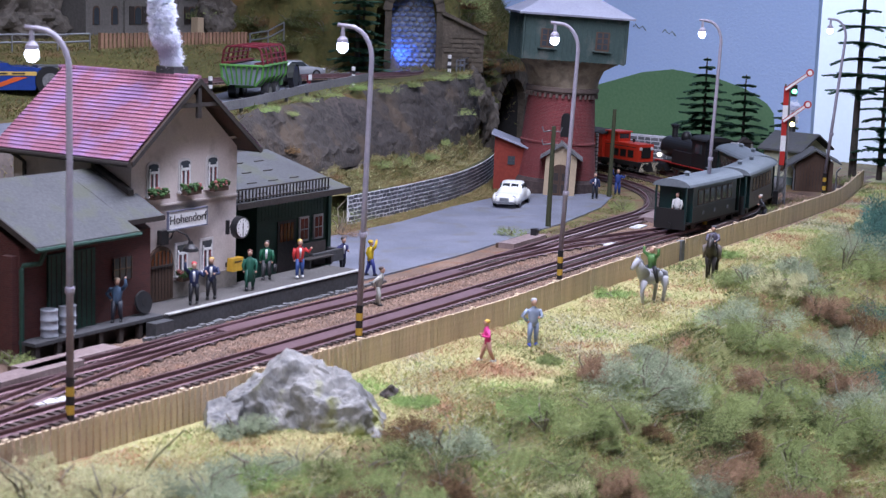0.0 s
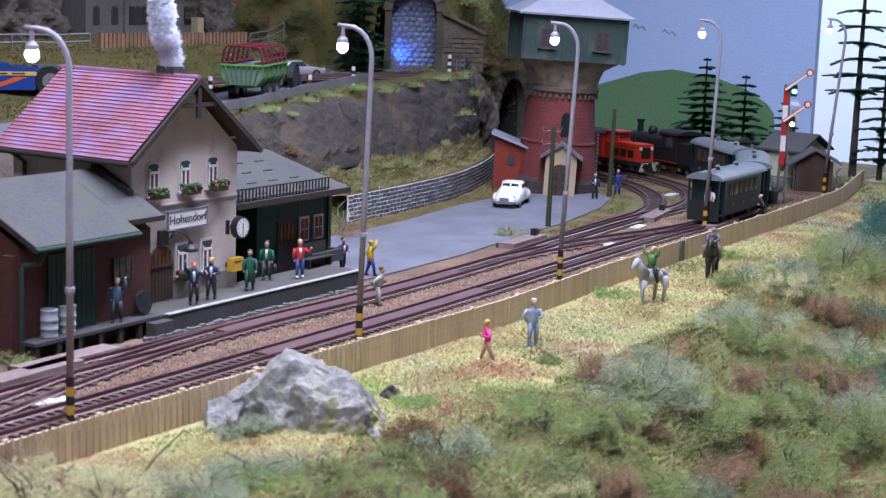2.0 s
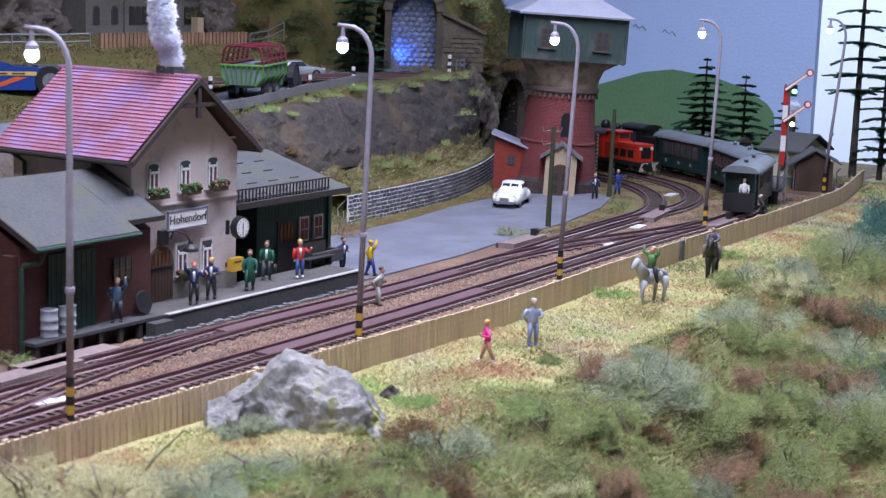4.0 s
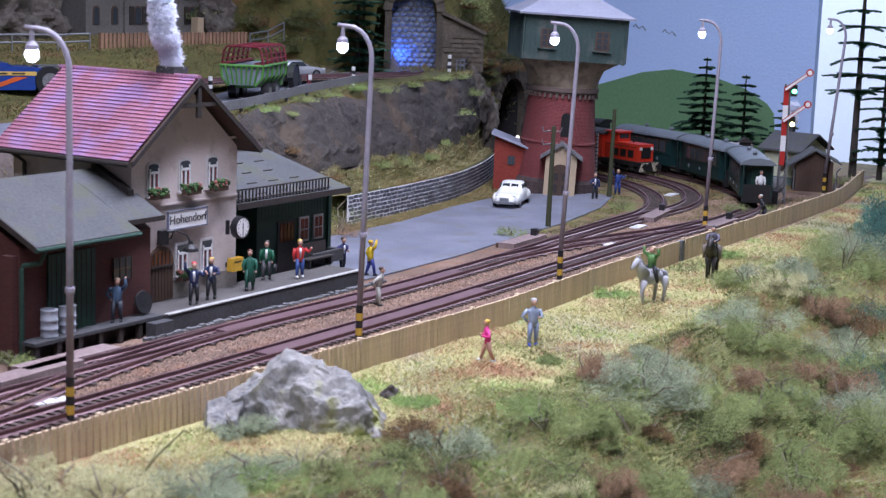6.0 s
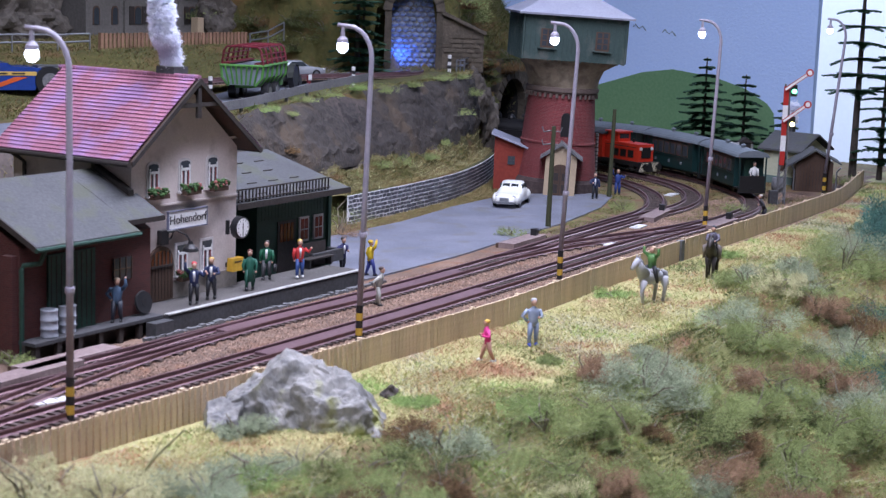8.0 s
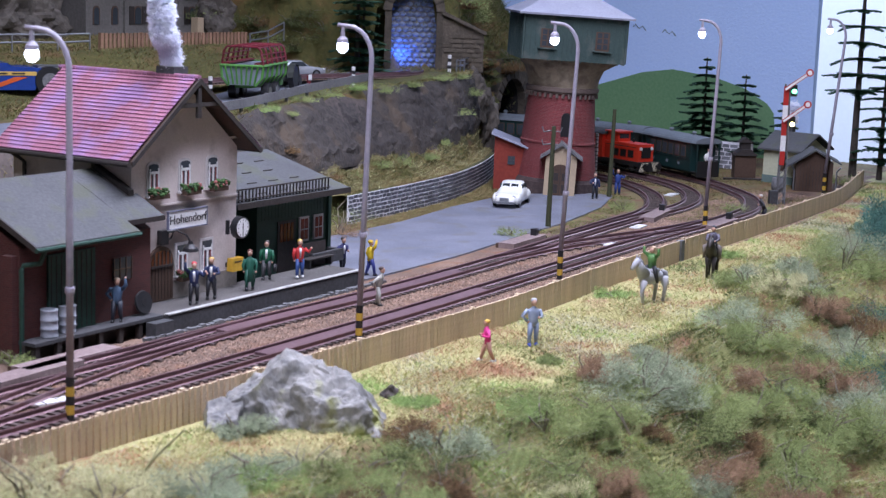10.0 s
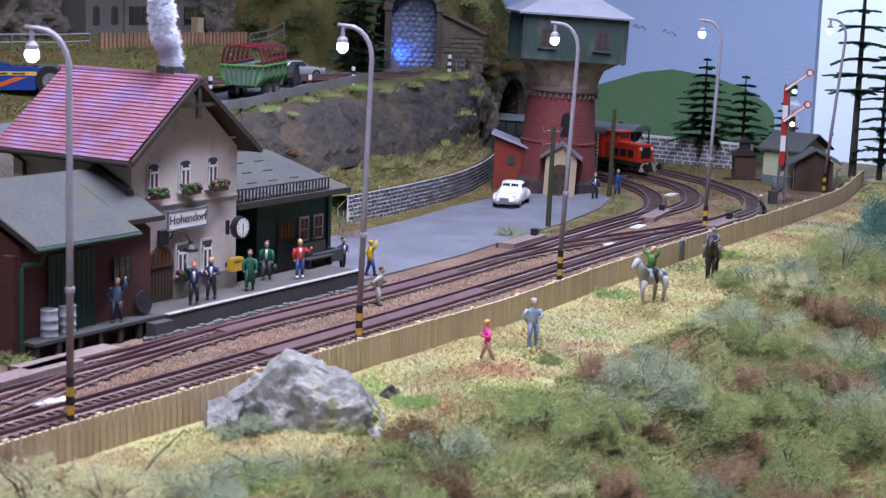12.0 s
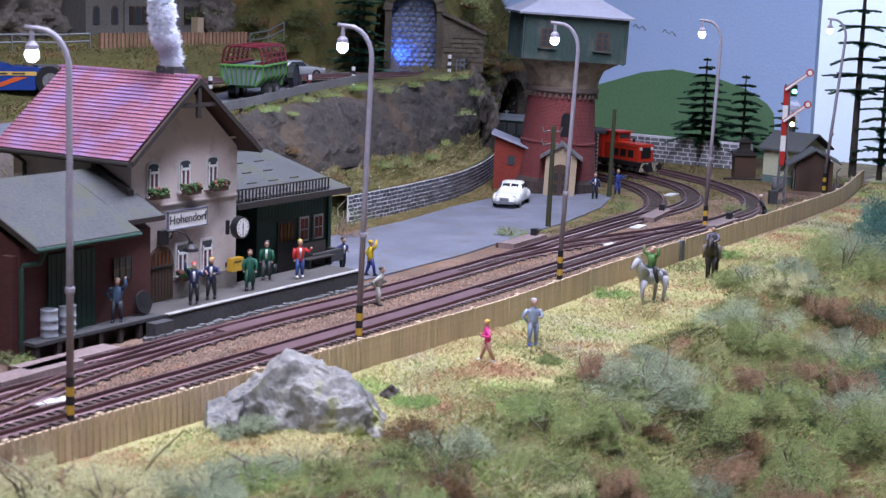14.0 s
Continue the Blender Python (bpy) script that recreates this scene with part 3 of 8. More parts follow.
def goods_shed():
    sh = thing("goods_shed", "dark red brick goods shed with grey felt roof", "shed", P(49.4, 51.5, 0))
    L, D, E = 8.3, 7.2, 4.9
    part("wall", prism(nb(), [(0, 0), (D, 0), (D, E), (D / 2, E + 2.0), (0, E)], "x", 0, L), BRICK_DARK, sh, "dark red brick walls")
    for s in (0, 1):
        e, r = (-1.15, 3.6) if s == 0 else (D + 0.9, 3.6)
        part("roof", prism(nb(), [(e, 5.0), (r, 7.22), (r, 7.42), (e, 5.12)], "x", -0.1, 6.3 if s == 0 else L - 0.2), ROOF_DARK, sh, "weathered grey felt roof")
    part("roof_strip", prism(nb(), [(-0.32, 5.36), (1.36, 6.2), (1.36, 6.36), (-0.32, 5.5)], "x", 6.302, 8.85), ROOF_DARK, sh, "grey felt roof running on past the house corner")
    part("roof_strip", prism(nb(), [(1.362, 6.2), (3.6, 7.22), (3.6, 7.42), (1.362, 6.362)], "x", 6.302, 8.1), ROOF_DARK, sh, "grey felt roof running on past the house corner")
    part("flashing", prism(nb(), [(1.2, 6.32), (3.6, 7.44), (3.6, 7.72), (1.2, 6.58)], "x", 8.1, 8.46), TIMBER_DARK, sh, "dark felt flashing against the house wall")
    part("fascia", boxed((6.302, 8.9, -0.4, -0.322, 5.26, 5.5)), TIMBER_DARK, sh)
    part("verge_board", prism(nb(), [(-1.15, 4.88), (3.6, 7.1), (3.6, 7.44), (-1.15, 5.14)], "x", -0.2, -0.102), TIMBER_DARK, sh)
    bm = nb()
    bent(bm, [(-0.2, -1.22, 4.98), (6.3, -1.22, 4.98)], 0.1)
    part("gutter", bm, TIMBER_GREEN, sh, "green gutter")
    bm = nb()
    bent(bm, [(0.35, -1.2, 4.95), (0.35, -0.9, 4.35), (0.1, -0.16, 4.2), (0.0, -0.14, 4.0), (-0.02, -0.14, 0.1)], 0.11)
    part("downpipe", bm, TIMBER_GREEN, sh, "green downpipe")
    dr = part("door", boxed((1.6, 4.5, -0.12, 0.02, 0.9, 4.45)), TIMBER_GREEN, sh, "wide green plank door", bevel=0.02)
    bm = nb()
    for i in range(9):
        box(bm, 1.75 + i * 0.31, 1.79 + i * 0.31, -0.14, -0.121, 0.95, 4.4)
    part("plank_joints", bm, TIMBER_DARK, dr)
    wn = part("window", boxed((5.75, 6.95, -0.08, 0.02, 2.7, 3.75)), GLASS, sh, "small dark window")
    bm = nb()
    for a in (5.75, 6.15, 6.55, 6.93):
        box(bm, a - 0.03, a + 0.03, -0.12, -0.081, 2.7, 3.75)
    box(bm, 5.75, 6.95, -0.12, -0.082, 3.2, 3.26)
    part("bars", bm, TIMBER_BROWN, wn)
    part("side_pilaster", boxed((-0.35, -0.002, 0.1, 0.7, 0, 4.6)), BRICK_DARK, sh)


goods_shed()


def waiting_shed():
    sh = thing("waiting_shed", "dark green timber annex with a railed grey roof", "shed", P(65.9, 54.2, 0))
    L, D = 9.9, 6.4
    part("wall", prism(nb(), [(0, 0), (D, 0), (D, 5.0), (4.7, 6.2), (0, 5.0)], "x", 3.3, L), TIMBER_GREEN, sh, "dark green boarded walls")
    part("recess_wall", prism(nb(), [(1.9, 0), (D, 0), (D, 5.0), (4.7, 6.2), (1.9, 5.4)], "x", 0, 3.298), TIMBER_GREEN, sh, "dark green wall of the open recess")
    for e in (-1.3, D + 0.7):
        part("roof", prism(nb(), [(e, 4.85 if e < 0 else 5.4), (4.7, 6.55), (4.7, 6.72), (e, 5.03 if e < 0 else 5.6)], "x", 0.0, L + 0.25), ROOF_DARK, sh, "patched grey felt roof")
    bm = nb()
    for j in range(4):
        for i in range(4):
            box(bm, 0.7 + i * 1.9 + (j % 2) * 0.8, 1.5 + i * 1.9 + (j % 2) * 0.8, -0.5 + j * 1.25, -0.44 + j * 1.25, 5.22 + j * 0.352, 5.31 + j * 0.352)
    part("roof_clips", bm, TIMBER_DARK, sh)
    part("fascia", boxed((0, L + 0.25, -1.36, -1.301, 4.75, 5.07)), TIMBER_DARK, sh)
    rl = part("railing", boxed((0, 8.3, -1.2, -1.12, 5.72, 5.79), (0, 8.3, -1.2, -1.12, 5.2, 5.26)), TIMBER_DARK, sh, "low dark roof railing")
    bal = mesh_of("baluster", boxed((-0.035, 0.035, -0.03, 0.03, 0, 0.68)), TIMBER_DARK)
    for i in range(29):
        o = new("baluster", bal)
        o.parent, o.matrix_basis = rl, P(0.05 + i * 0.294, -1.1, 5.06)
    dr = part("door", boxed((5.1, 6.7, -0.06, 0.02, 0.3, 3.45)), TIMBER_DARK, sh, "dark door with panes coloured as if lit red")
    bm = nb()
    for i in range(4):
        box(bm, 5.3 + i * 0.32, 5.52 + i * 0.32, -0.09, -0.061, 2.3, 3.3)
    part("door_pane", bm, GLASS_LIT_TINT, dr, "reddish panes")
    for x in (7.5, 8.85):
        wn = part("window", boxed((x - 0.45, x + 0.45, -0.08, 0.02, 2.1, 3.5)), TRIM_GREY, sh, "white window frame")
        bm = nb()
        for a, b in ((-0.32, -0.04), (0.04, 0.32)):
            box(bm, x + a, x + b, -0.1, -0.081, 2.22, 2.75)
            box(bm, x + a, x + b, -0.1, -0.081, 2.83, 3.38)
        part("pane", bm, plain("red_brown_pane", (0.20, 0.05, 0.04), 0.2), wn, "reddish panes")
    bm = nb()
    for i in range(22):
        box(bm, 3.4 + i * 0.3, 3.43 + i * 0.3, -0.012, 0, 0.2, 2.0)
        box(bm, 3.4 + i * 0.3, 3.43 + i * 0.3, -0.012, 0, 3.6, 4.95)
    tagged(part("board_joint", bm, TIMBER_GREEN, sh), kind="stuff")
    part("low_wall", boxed((6.9, 9.8, -1.2, -0.9, 0.9, 1.55), (9.5, 9.8, -0.899, -0.2, 0.9, 1.55)), CONCRETE_DARK, sh, "low dark wall before the annex")
    part("corner_post", boxed((L - 0.15, L + 0.12, -0.12, 0.15, 0, 5.0)), TIMBER_GREEN, sh)


waiting_shed()

# platform and loading dock
pf = thing("platform", "dark-sided station platform with worn white edge", "platform", P(57.6, 50.35, 0), kind="structure")
part("platform_body", boxed((0.0, 16.2, 0.12, 2.9, -0.1, 0.86)), PAVING, pf, "grey paving")
part("platform_side", boxed((0.0, 16.2, 0.0, 0.118, -0.1, 0.80)), CONCRETE_DARK, pf, "dark concrete side")
slab = mesh_of("edge_slab", boxed((0.01, 1.0, -0.04, 0.27, 0.862, 0.91)), varied(WHITE_EDGE, 0.12))
for i in range(16):
    o = new("edge_slab", slab)
    o.parent, o.matrix_basis = pf, P(0.1 + i * 1.01, 0, 0)
bm = nb()
for i in range(60):
    box(bm, -2 + i * 0.33, -2 + i * 0.33 + 0.28, -0.55 + random.uniform(-.06, .06), -0.25, -0.1, random.uniform(0.1, 0.2))
part("kerb_stones", bm, CONCRETE, pf, "rough grey kerb at the foot")
dk = thing("loading_dock", "dark loading dock before the goods shed", "dock", P(49.3, 50.5, 0), kind="structure")
part("deck", boxed((0, 8.2, 0, 1.0, 0.75, 0.9)), CONCRETE_DARK, dk)
for i in range(7):
    part("dock_post", boxed((0.1 + i * 1.3, 0.35 + i * 1.3, 0.05, 0.3, -0.1, 0.75)), TIMBER_DARK, dk)
part("dock_back", boxed((0, 8.2, 0.6, 0.9, -0.1, 0.75)), TIMBER_DARK, dk)
part("ramp_block", boxed((7.0, 8.28, -0.6, -0.01, -0.1, 0.72)), CONCRETE_DARK, dk, "blue-grey concrete ramp", bevel=0.05)


def barrel(x, y, z):
    b = thing("barrel", "pale grey ribbed oil barrel on the loading dock", "barrel", P(x, y, z) @ Matrix.Scale(0.7, 4), "barrels by the goods shed")
    prof = [(0.52, 0), (0.56, 0.05), (0.54, 0.12)]
    for k in (0.55, 1.1):
        prof += [(0.54, k - 0.06), (0.6, k), (0.54, k + 0.06)]
    prof += [(0.54, 1.65), (0.57, 1.72), (0.55, 1.78), (0.5, 1.74)]
    part("drum", lathe(nb(), prof, 20), plain("pale_drum", (0.38, 0.40, 0.45), 0.45, 0.1), b, smooth=True)


barrel(50.75, 51.1, 0.9)
barrel(51.9, 51.15, 0.9)
w = thing("wheel", "dark spare wagon wheel leaning on the wall", "wheel", P(56.9, 51.2, 1.5, 0, 78) @ Matrix.Scale(0.85, 4))
part("rim", lathe(nb(), [(0.45, -0.08), (0.62, -0.08), (0.66, 0), (0.62, 0.08), (0.45, 0.08)], 20), BLACK, w)
part("hub", lathe(nb(), [(0.2, -0.1), (0.2, 0.1)], 10), CHASSIS, w)

# fittings on the front
sg = thing("station_sign", "white name board with dark lettering and frame", "sign", P(61.62, 52.55, 4.83))
part("panel", boxed((-1.42, 1.42, 0, 0.1, -0.42, 0.42)), WHITE, sg)
bm = nb()
for sp in ((-1.46, 1.46, -0.03, 0.12, 0.42, 0.47), (-1.46, 1.46, -0.03, 0.12, -0.47, -0.42), (-1.46, -1.421, -0.03, 0.12, -0.42, 0.42), (1.421, 1.46, -0.03, 0.12, -0.42, 0.42)):
    box(bm, *sp)
part("frame", bm, plain("blue_grey_frame", (0.16, 0.17, 0.24)), sg)
part("bracket", boxed((-1.1, -1.0, 0.1, 0.4, -0.05, 0.05), (1.0, 1.1, 0.1, 0.4, -0.05, 0.05)), BLACK, sg)


def lettering(text, size, material, parent, m, name="lettering"):
    cu = bpy.data.curves.new(name, "FONT")
    cu.body, cu.size, cu.align_x, cu.align_y, cu.extrude = text, size * CM, "CENTER", "CENTER", 0.0001
    cu.resolution_u = 3
    tmp = bpy.data.objects.new(name, cu)
    scene.collection.objects.link(tmp)
    bpy.context.view_layer.update()
    data = bpy.data.meshes.new_from_object(tmp.evaluated_get(bpy.context.evaluated_depsgraph_get()))
    bpy.data.objects.remove(tmp)
    data.materials.clear()
    data.materials.append(material)
    ob = new(name, data)
    ob.parent, ob.matrix_basis = parent, m
    return ob


lettering("Hohendorf", 0.62, BLACK, sg, P(0, -0.012, 0.0, 0, 90))

ck = thing("station_clock", "round white double-faced platform clock", "clock", P(65.2, 52.15, 4.02) @ Matrix.Scale(0.8, 4))
part("bracket", tube(nb(), (-0.5, 0.6, 0.0), (0, 0, 0), 0.07), BLACK, ck)
part("wall_plate", boxed((-0.62, -0.42, 0.5, 0.68, -0.45, 0.45)), BLACK, ck)
cs = part("case", tube(nb(), (0, -0.22, 0), (0, 0.22, 0), 0.72, 0.72, 28), BLACK, ck, "black clock case")
part("dial", tube(nb(), (0, -0.25, 0), (0, -0.221, 0), 0.6, 0.6, 28), WHITE, cs, "white dial")
bm = nb()
for i in range(12):
    a = i * math.pi / 6
    box(bm, 0.5 * math.sin(a) - 0.03, 0.5 * math.sin(a) + 0.03, -0.262, -0.251, 0.5 * math.cos(a) - 0.04, 0.5 * math.cos(a) + 0.04)
box(bm, -0.03, 0.03, -0.268, -0.252, -0.45, 0.1)
box(bm, -0.035, 0.035, -0.27, -0.252, -0.05, 0.32)
part("clock_fingers", bm, BLACK, cs, "dark dial marks and pointers")

wl = thing("wall_lamp", "black curled wall lamp with shade beside the sign", "lamp", P(60.0, 52.85, 4.1))
bm = nb()
bent(bm, [(0, 0, 0), (0.1, -0.3, 0.25), (0.4, -0.6, 0.3), (0.8, -0.9, 0.05), (1.0, -1.0, -0.3)], 0.05)
bent(bm, [(0.0, -0.02, -0.3), (0.3, -0.35, -0.1), (0.3, -0.5, 0.2), (0.1, -0.3, 0.2)], 0.05)
box(bm, -0.3, 0.2, -0.3, 0.0, -0.4, 0.3)
part("bracket", bm, BLACK, wl)
part("shade", lathe(nb(), [(0.4, -0.75), (0.36, -0.6), (0.14, -0.4), (0.1, -0.25)], 14, (1.0, -1.0)), BLACK, wl)
mb = thing("letter_box", "yellow letter box on the station wall", "letter box", P(65.15, 52.4, 1.75) @ Matrix.Scale(0.8, 4))
part("body", boxed((-0.55, 0.55, -0.25, 0.2, 0, 0.85)), plain("post_yellow", (0.60, 0.36, 0.03), 0.45), mb, bevel=0.12, segments=2)
part("slot", boxed((-0.35, 0.35, -0.27, -0.252, 0.58, 0.66)), BLACK, mb)
part("bracket", boxed((-0.3, 0.3, 0.2, 0.55, 0.2, 0.5)), BLACK, mb)
bn = thing("bench", "dark slatted bench and crate beside the green annex", "bench", P(73.0, 52.9, 0.9))
part("seat", boxed((-1.2, 1.2, -0.3, 0.3, 0.45, 0.52)), TIMBER_DARK, bn)
for x in (-1.0, 1.0):
    part("leg", boxed((x - 0.06, x + 0.06, -0.28, 0.28, 0, 0.45)), BLACK, bn)
part("backrest", boxed((-1.2, 1.2, 0.3, 0.36, 0.6, 1.3)), TIMBER_DARK, bn)
COTTON = surface("cotton_fibre", (0.86, 0.88, 0.95), (0.94, 0.95, 1.0), 1.0, 5, 1, 0.0)
cn = COTTON.node_tree
thin_mix, thin = cn.nodes.new("ShaderNodeMixShader"), cn.nodes.new("ShaderNodeBsdfTranslucent")
thin.inputs["Color"].default_value = (0.9, 0.92, 1.0, 1)
thin_mix.inputs["Fac"].default_value = 0.5
cn.links.new(cn.nodes["Principled BSDF"].outputs[0], thin_mix.inputs[1])
cn.links.new(thin.outputs[0], thin_mix.inputs[2])
cn.links.new(thin_mix.outputs[0], cn.nodes["Material Output"].inputs["Surface"])


def cotton_smoke(label, m, tall, r, lean, fibres):
    """A column of teased cotton: short fibres round a leaning core, thinner at the rim."""
    sk = thing("chimney_smoke", label, "smoke", m)
    rnd = random.Random(int(tall * 10))
    verts, faces = [], []
    for _ in range(fibres):
        f = rnd.random()
        wide = r * (0.62 + 0.38 * math.sin(min(1, f * 1.6) * math.pi * 0.62) + 0.10 * math.sin(f * 19))
        d = Vector((rnd.gauss(0, 1), rnd.gauss(0, 1), rnd.gauss(0, 0.6))).normalized() * wide * rnd.random() ** 0.42
        c = Vector((lean * f * tall + 0.12 * math.sin(f * 9), 0, 0.1 + f * tall)) + d
        u = Vector((rnd.gauss(0, 1), rnd.gauss(0, 1), rnd.gauss(0, 1))).normalized()
        v = u.orthogonal().normalized()
        ln, wd = rnd.uniform(0.10, 0.26), rnd.uniform(0.025, 0.06)
        k = len(verts)
        verts += [tuple(c - v * wd), tuple(c + v * wd), tuple(c + u * ln)]
        faces.append((k, k + 1, k + 2))
    tagged(raw("cotton", verts, faces, COTTON, sk), kind="stuff")


cotton_smoke("white cotton-wool smoke rising from the chimney", P(62.2, 54.2, 12.1), 3.45, 0.66, -0.30, 26000)


# ---- water tower ----
def stone_pieces(parent, length, height, row, wide, depth, mesh_material, bump=0.05, rows_random=True, seed=3):
    """Courses of uneven stones along local x, standing proud of the mortar towards -y."""
    rnd = random.Random(seed)
    kinds = []
    for k in range(7):
        bm = nb()
        w, h = wide * (0.75 + 0.09 * k), row * 0.70
        box(bm, 0, w * 0.84, -depth, 0.0, 0, h)
        for v in bm.verts:
            v.co += Vector((rnd.uniform(-1, 1) * w * 0.04, rnd.uniform(-1, 1) * bump, rnd.uniform(-1, 1) * h * 0.08))
        kinds.append((w, mesh_of("stone", bm, mesh_material, bevel=min(row, wide) * 0.12)))
    n = 0
    z = row * 0.07
    while z + row * 0.8 < height:
        x = -rnd.random() * wide * 0.5
        while x < length - wide * 0.5 and n < 299:
            w, data = kinds[rnd.randrange(7)]
            if x >= 0:
                o = new("stone", data)
                o.parent, o.matrix_basis = parent, P(x, 0, z)
                n += 1
            x += w
        z += row


def water_tower():
    cx, cy = 119.4, 62.6
    tw = thing("water_tower", "red brick water tower with green boarded tank house", "water tower", P(cx, cy, 0) @ Matrix.Rotation(radians(2.2), 4, Vector((0.85, 0.53, 0))))
    part("base", lathe(nb(), [(3.6, -0.1), (3.55, 0.9), (3.4, 1.2)], 40), varied(surface("dark_base_stone", (0.05, 0.035, 0.035), (0.12, 0.085, 0.08), 0.9, 3, 0.5, 0.8)), tw, "dark stone footing")
    part("shaft", lathe(nb(), [(3.36, 1.2), (3.02, 4.2), (2.72, 8.0)], 48), BRICK_RED, tw, "tapering red brick shaft", smooth=False)
    part("ring", lathe(nb(), [(3.04, 3.98), (3.12, 4.02), (3.12, 4.14), (3.02, 4.2)], 48), BRICK_RED, tw)
    bm = nb()
    lathe(bm, [(2.78, 8.05), (3.0, 8.25), (3.0, 8.55), (2.8, 8.6)], 40)
    for i in range(36):
        a = i * math.pi / 18
        box(bm, 2.86 * math.cos(a) - 0.09, 2.86 * math.cos(a) + 0.09, 2.86 * math.sin(a) - 0.09, 2.86 * math.sin(a) + 0.09, 7.75, 8.1)
    part("corbel", bm, surface("corbel_stone", (0.10, 0.075, 0.065), (0.17, 0.13, 0.11), 0.9), tw, "dark corbelled ring")
    n = 4
    off = radians(82)
    bm = nb()
    rings = []
    for r, z, q in ((2.85, 8.55, 0.0), (2.95, 9.2, 0.1), (3.3, 10.1, 0.5), (4.0, 10.9, 1.0)):
        ring = []
        for i in range(24):
            a = 6.28318 * i / 24
            u, v = math.cos(a), math.sin(a)
            sq = r / max(abs(u), abs(v)) * (0.97 if q else 1)
            k = r * (1 - q) + sq * q
            c, s = math.cos(off + math.pi / 4), math.sin(off + math.pi / 4)
            ring.append(bm.verts.new((k * (u * c - v * s), k * (u * s + v * c), z)))
        rings.append(ring)
    for a, b in zip(rings, rings[1:]):
        for i in range(24):
            bm.faces.new((a[i], a[(i + 1) % 24], b[(i + 1) % 24], b[i]))
    part("flare", bm, TOWER_TAN, tw, "stained tan flared underside", smooth=True)

    def octagon(r, z):
        return [(r * math.cos(off + 6.28318 * i / n), r * math.sin(off + 6.28318 * i / n), z) for i in range(n)]
    bm = nb()
    pts = [octagon(5.8, 10.8), octagon(5.8, 14.35)]
    vs = [[bm.verts.new(p) for p in ring] for ring in pts]
    for i in range(n):
        bm.faces.new((vs[0][i], vs[0][(i + 1) % n], vs[1][(i + 1) % n], vs[1][i]))
    bm.faces.new(vs[0][::-1])
    bm.faces.new(vs[1])
    part("tank_house", bm, TOWER_GREEN, tw, "faded green boarded tank house")
    bm = nb()
    for i in range(n):
        a, b = Vector(pts[0][i]), Vector(pts[0][(i + 1) % n])
        for k in range(22):
            c = a.lerp(b, (k + 0.5) / 22)
            tube(bm, (c.x * 1.003, c.y * 1.003, 10.72), (c.x * 1.003, c.y * 1.003, 14.3), 0.035, 0.035, 4)
        tube(bm, tuple(a * 1.003), (a.x * 1.003, a.y * 1.003, 14.33), 0.11, 0.11, 6)
    tagged(part("board_strip", bm, TOWER_GREEN, tw), kind="stuff")
    bm = nb()
    vs = [[bm.verts.new(p) for p in ring] for ring in (octagon(6.5, 14.3), octagon(6.55, 14.45), octagon(1.6, 16.3), octagon(1.2, 17.2))]
    for u, v in zip(vs, vs[1:]):
        for i in range(n):
            bm.faces.new((u[i], u[(i + 1) % n], v[(i + 1) % n], v[i]))
    bm.faces.new(vs[0][::-1])
    bm.faces.new(vs[-1])
    part("roof", bm, TOWER_ROOF, tw, "pale blue-grey faceted roof")
    for i in range(n):
        a = off + 6.28318 * (i + 0.5) / n
        if math.cos(a - radians(212)) < 0.3:
            continue
        r = 5.8 * math.cos(math.pi / n)
        for side in (-2.2, 2.2):
            wn = part("window", boxed((-0.55, 0.55, -0.07, 0.05, 0, 1.5)), TIMBER_BROWN, tw, "small window with dark wooden frame", m=P(r * math.cos(a), r * math.sin(a), 11.75, math.degrees(a) + 90) @ P(side, 0, 0))
            bm = nb()
            for u in (-0.24, 0.24):
                for k in (0.15, 0.6, 1.05):
                    box(bm, u - 0.17, u + 0.17, -0.09, -0.071, k, k + 0.36)
            part("pane", bm, GLASS, wn)
            part("sill", boxed((-0.75, 0.75, -0.25, 0, -0.10, -0.001)), TOWER_GREEN, wn)
    # tall slit window and porch towards the yard
    a = radians(218)
    part("slit_window", prism(nb(), clear_arch(0.4, 1.5, 0.4), "y", -0.12, 0.3), BLACK, tw, "dark arched slit window", m=P(2.88 * math.cos(a), 2.88 * math.sin(a), 4.7, math.degrees(a) + 90))
    pc = part("porch", prism(nb(), [(-1.25, 0), (1.25, 0), (1.25, 3.1), (0, 4.1), (-1.25, 3.1)], "y", -1.0, 1.2), CREAM, tw, "cream plastered porch", m=P(-2.85, -1.95, 0, -63))
    for s in (-1, 1):
        part("porch_roof", prism(nb(), [(0, 4.12), (s * 1.7, 2.95), (s * 1.7, 3.12), (0, 4.36)], "y", -1.35, 1.2), CONCRETE, pc, "grey porch roof")
    part("door", prism(nb(), clear_arch(0.72, 2.1, 0.5), "y", -1.06, -0.99), TIMBER_BROWN, pc, "arched brown double door")
    bm = nb()
    box(bm, -0.02, 0.02, -1.1, -1.061, 0.05, 2.5)
    for s in (-0.36, 0.36):
        box(bm, s - 0.22, s + 0.22, -1.09, -1.061, 1.3, 1.9)
        box(bm, s - 0.22, s + 0.22, -1.09, -1.061, 0.3, 1.0)
    part("door_panels", bm, TIMBER_DARK, pc)


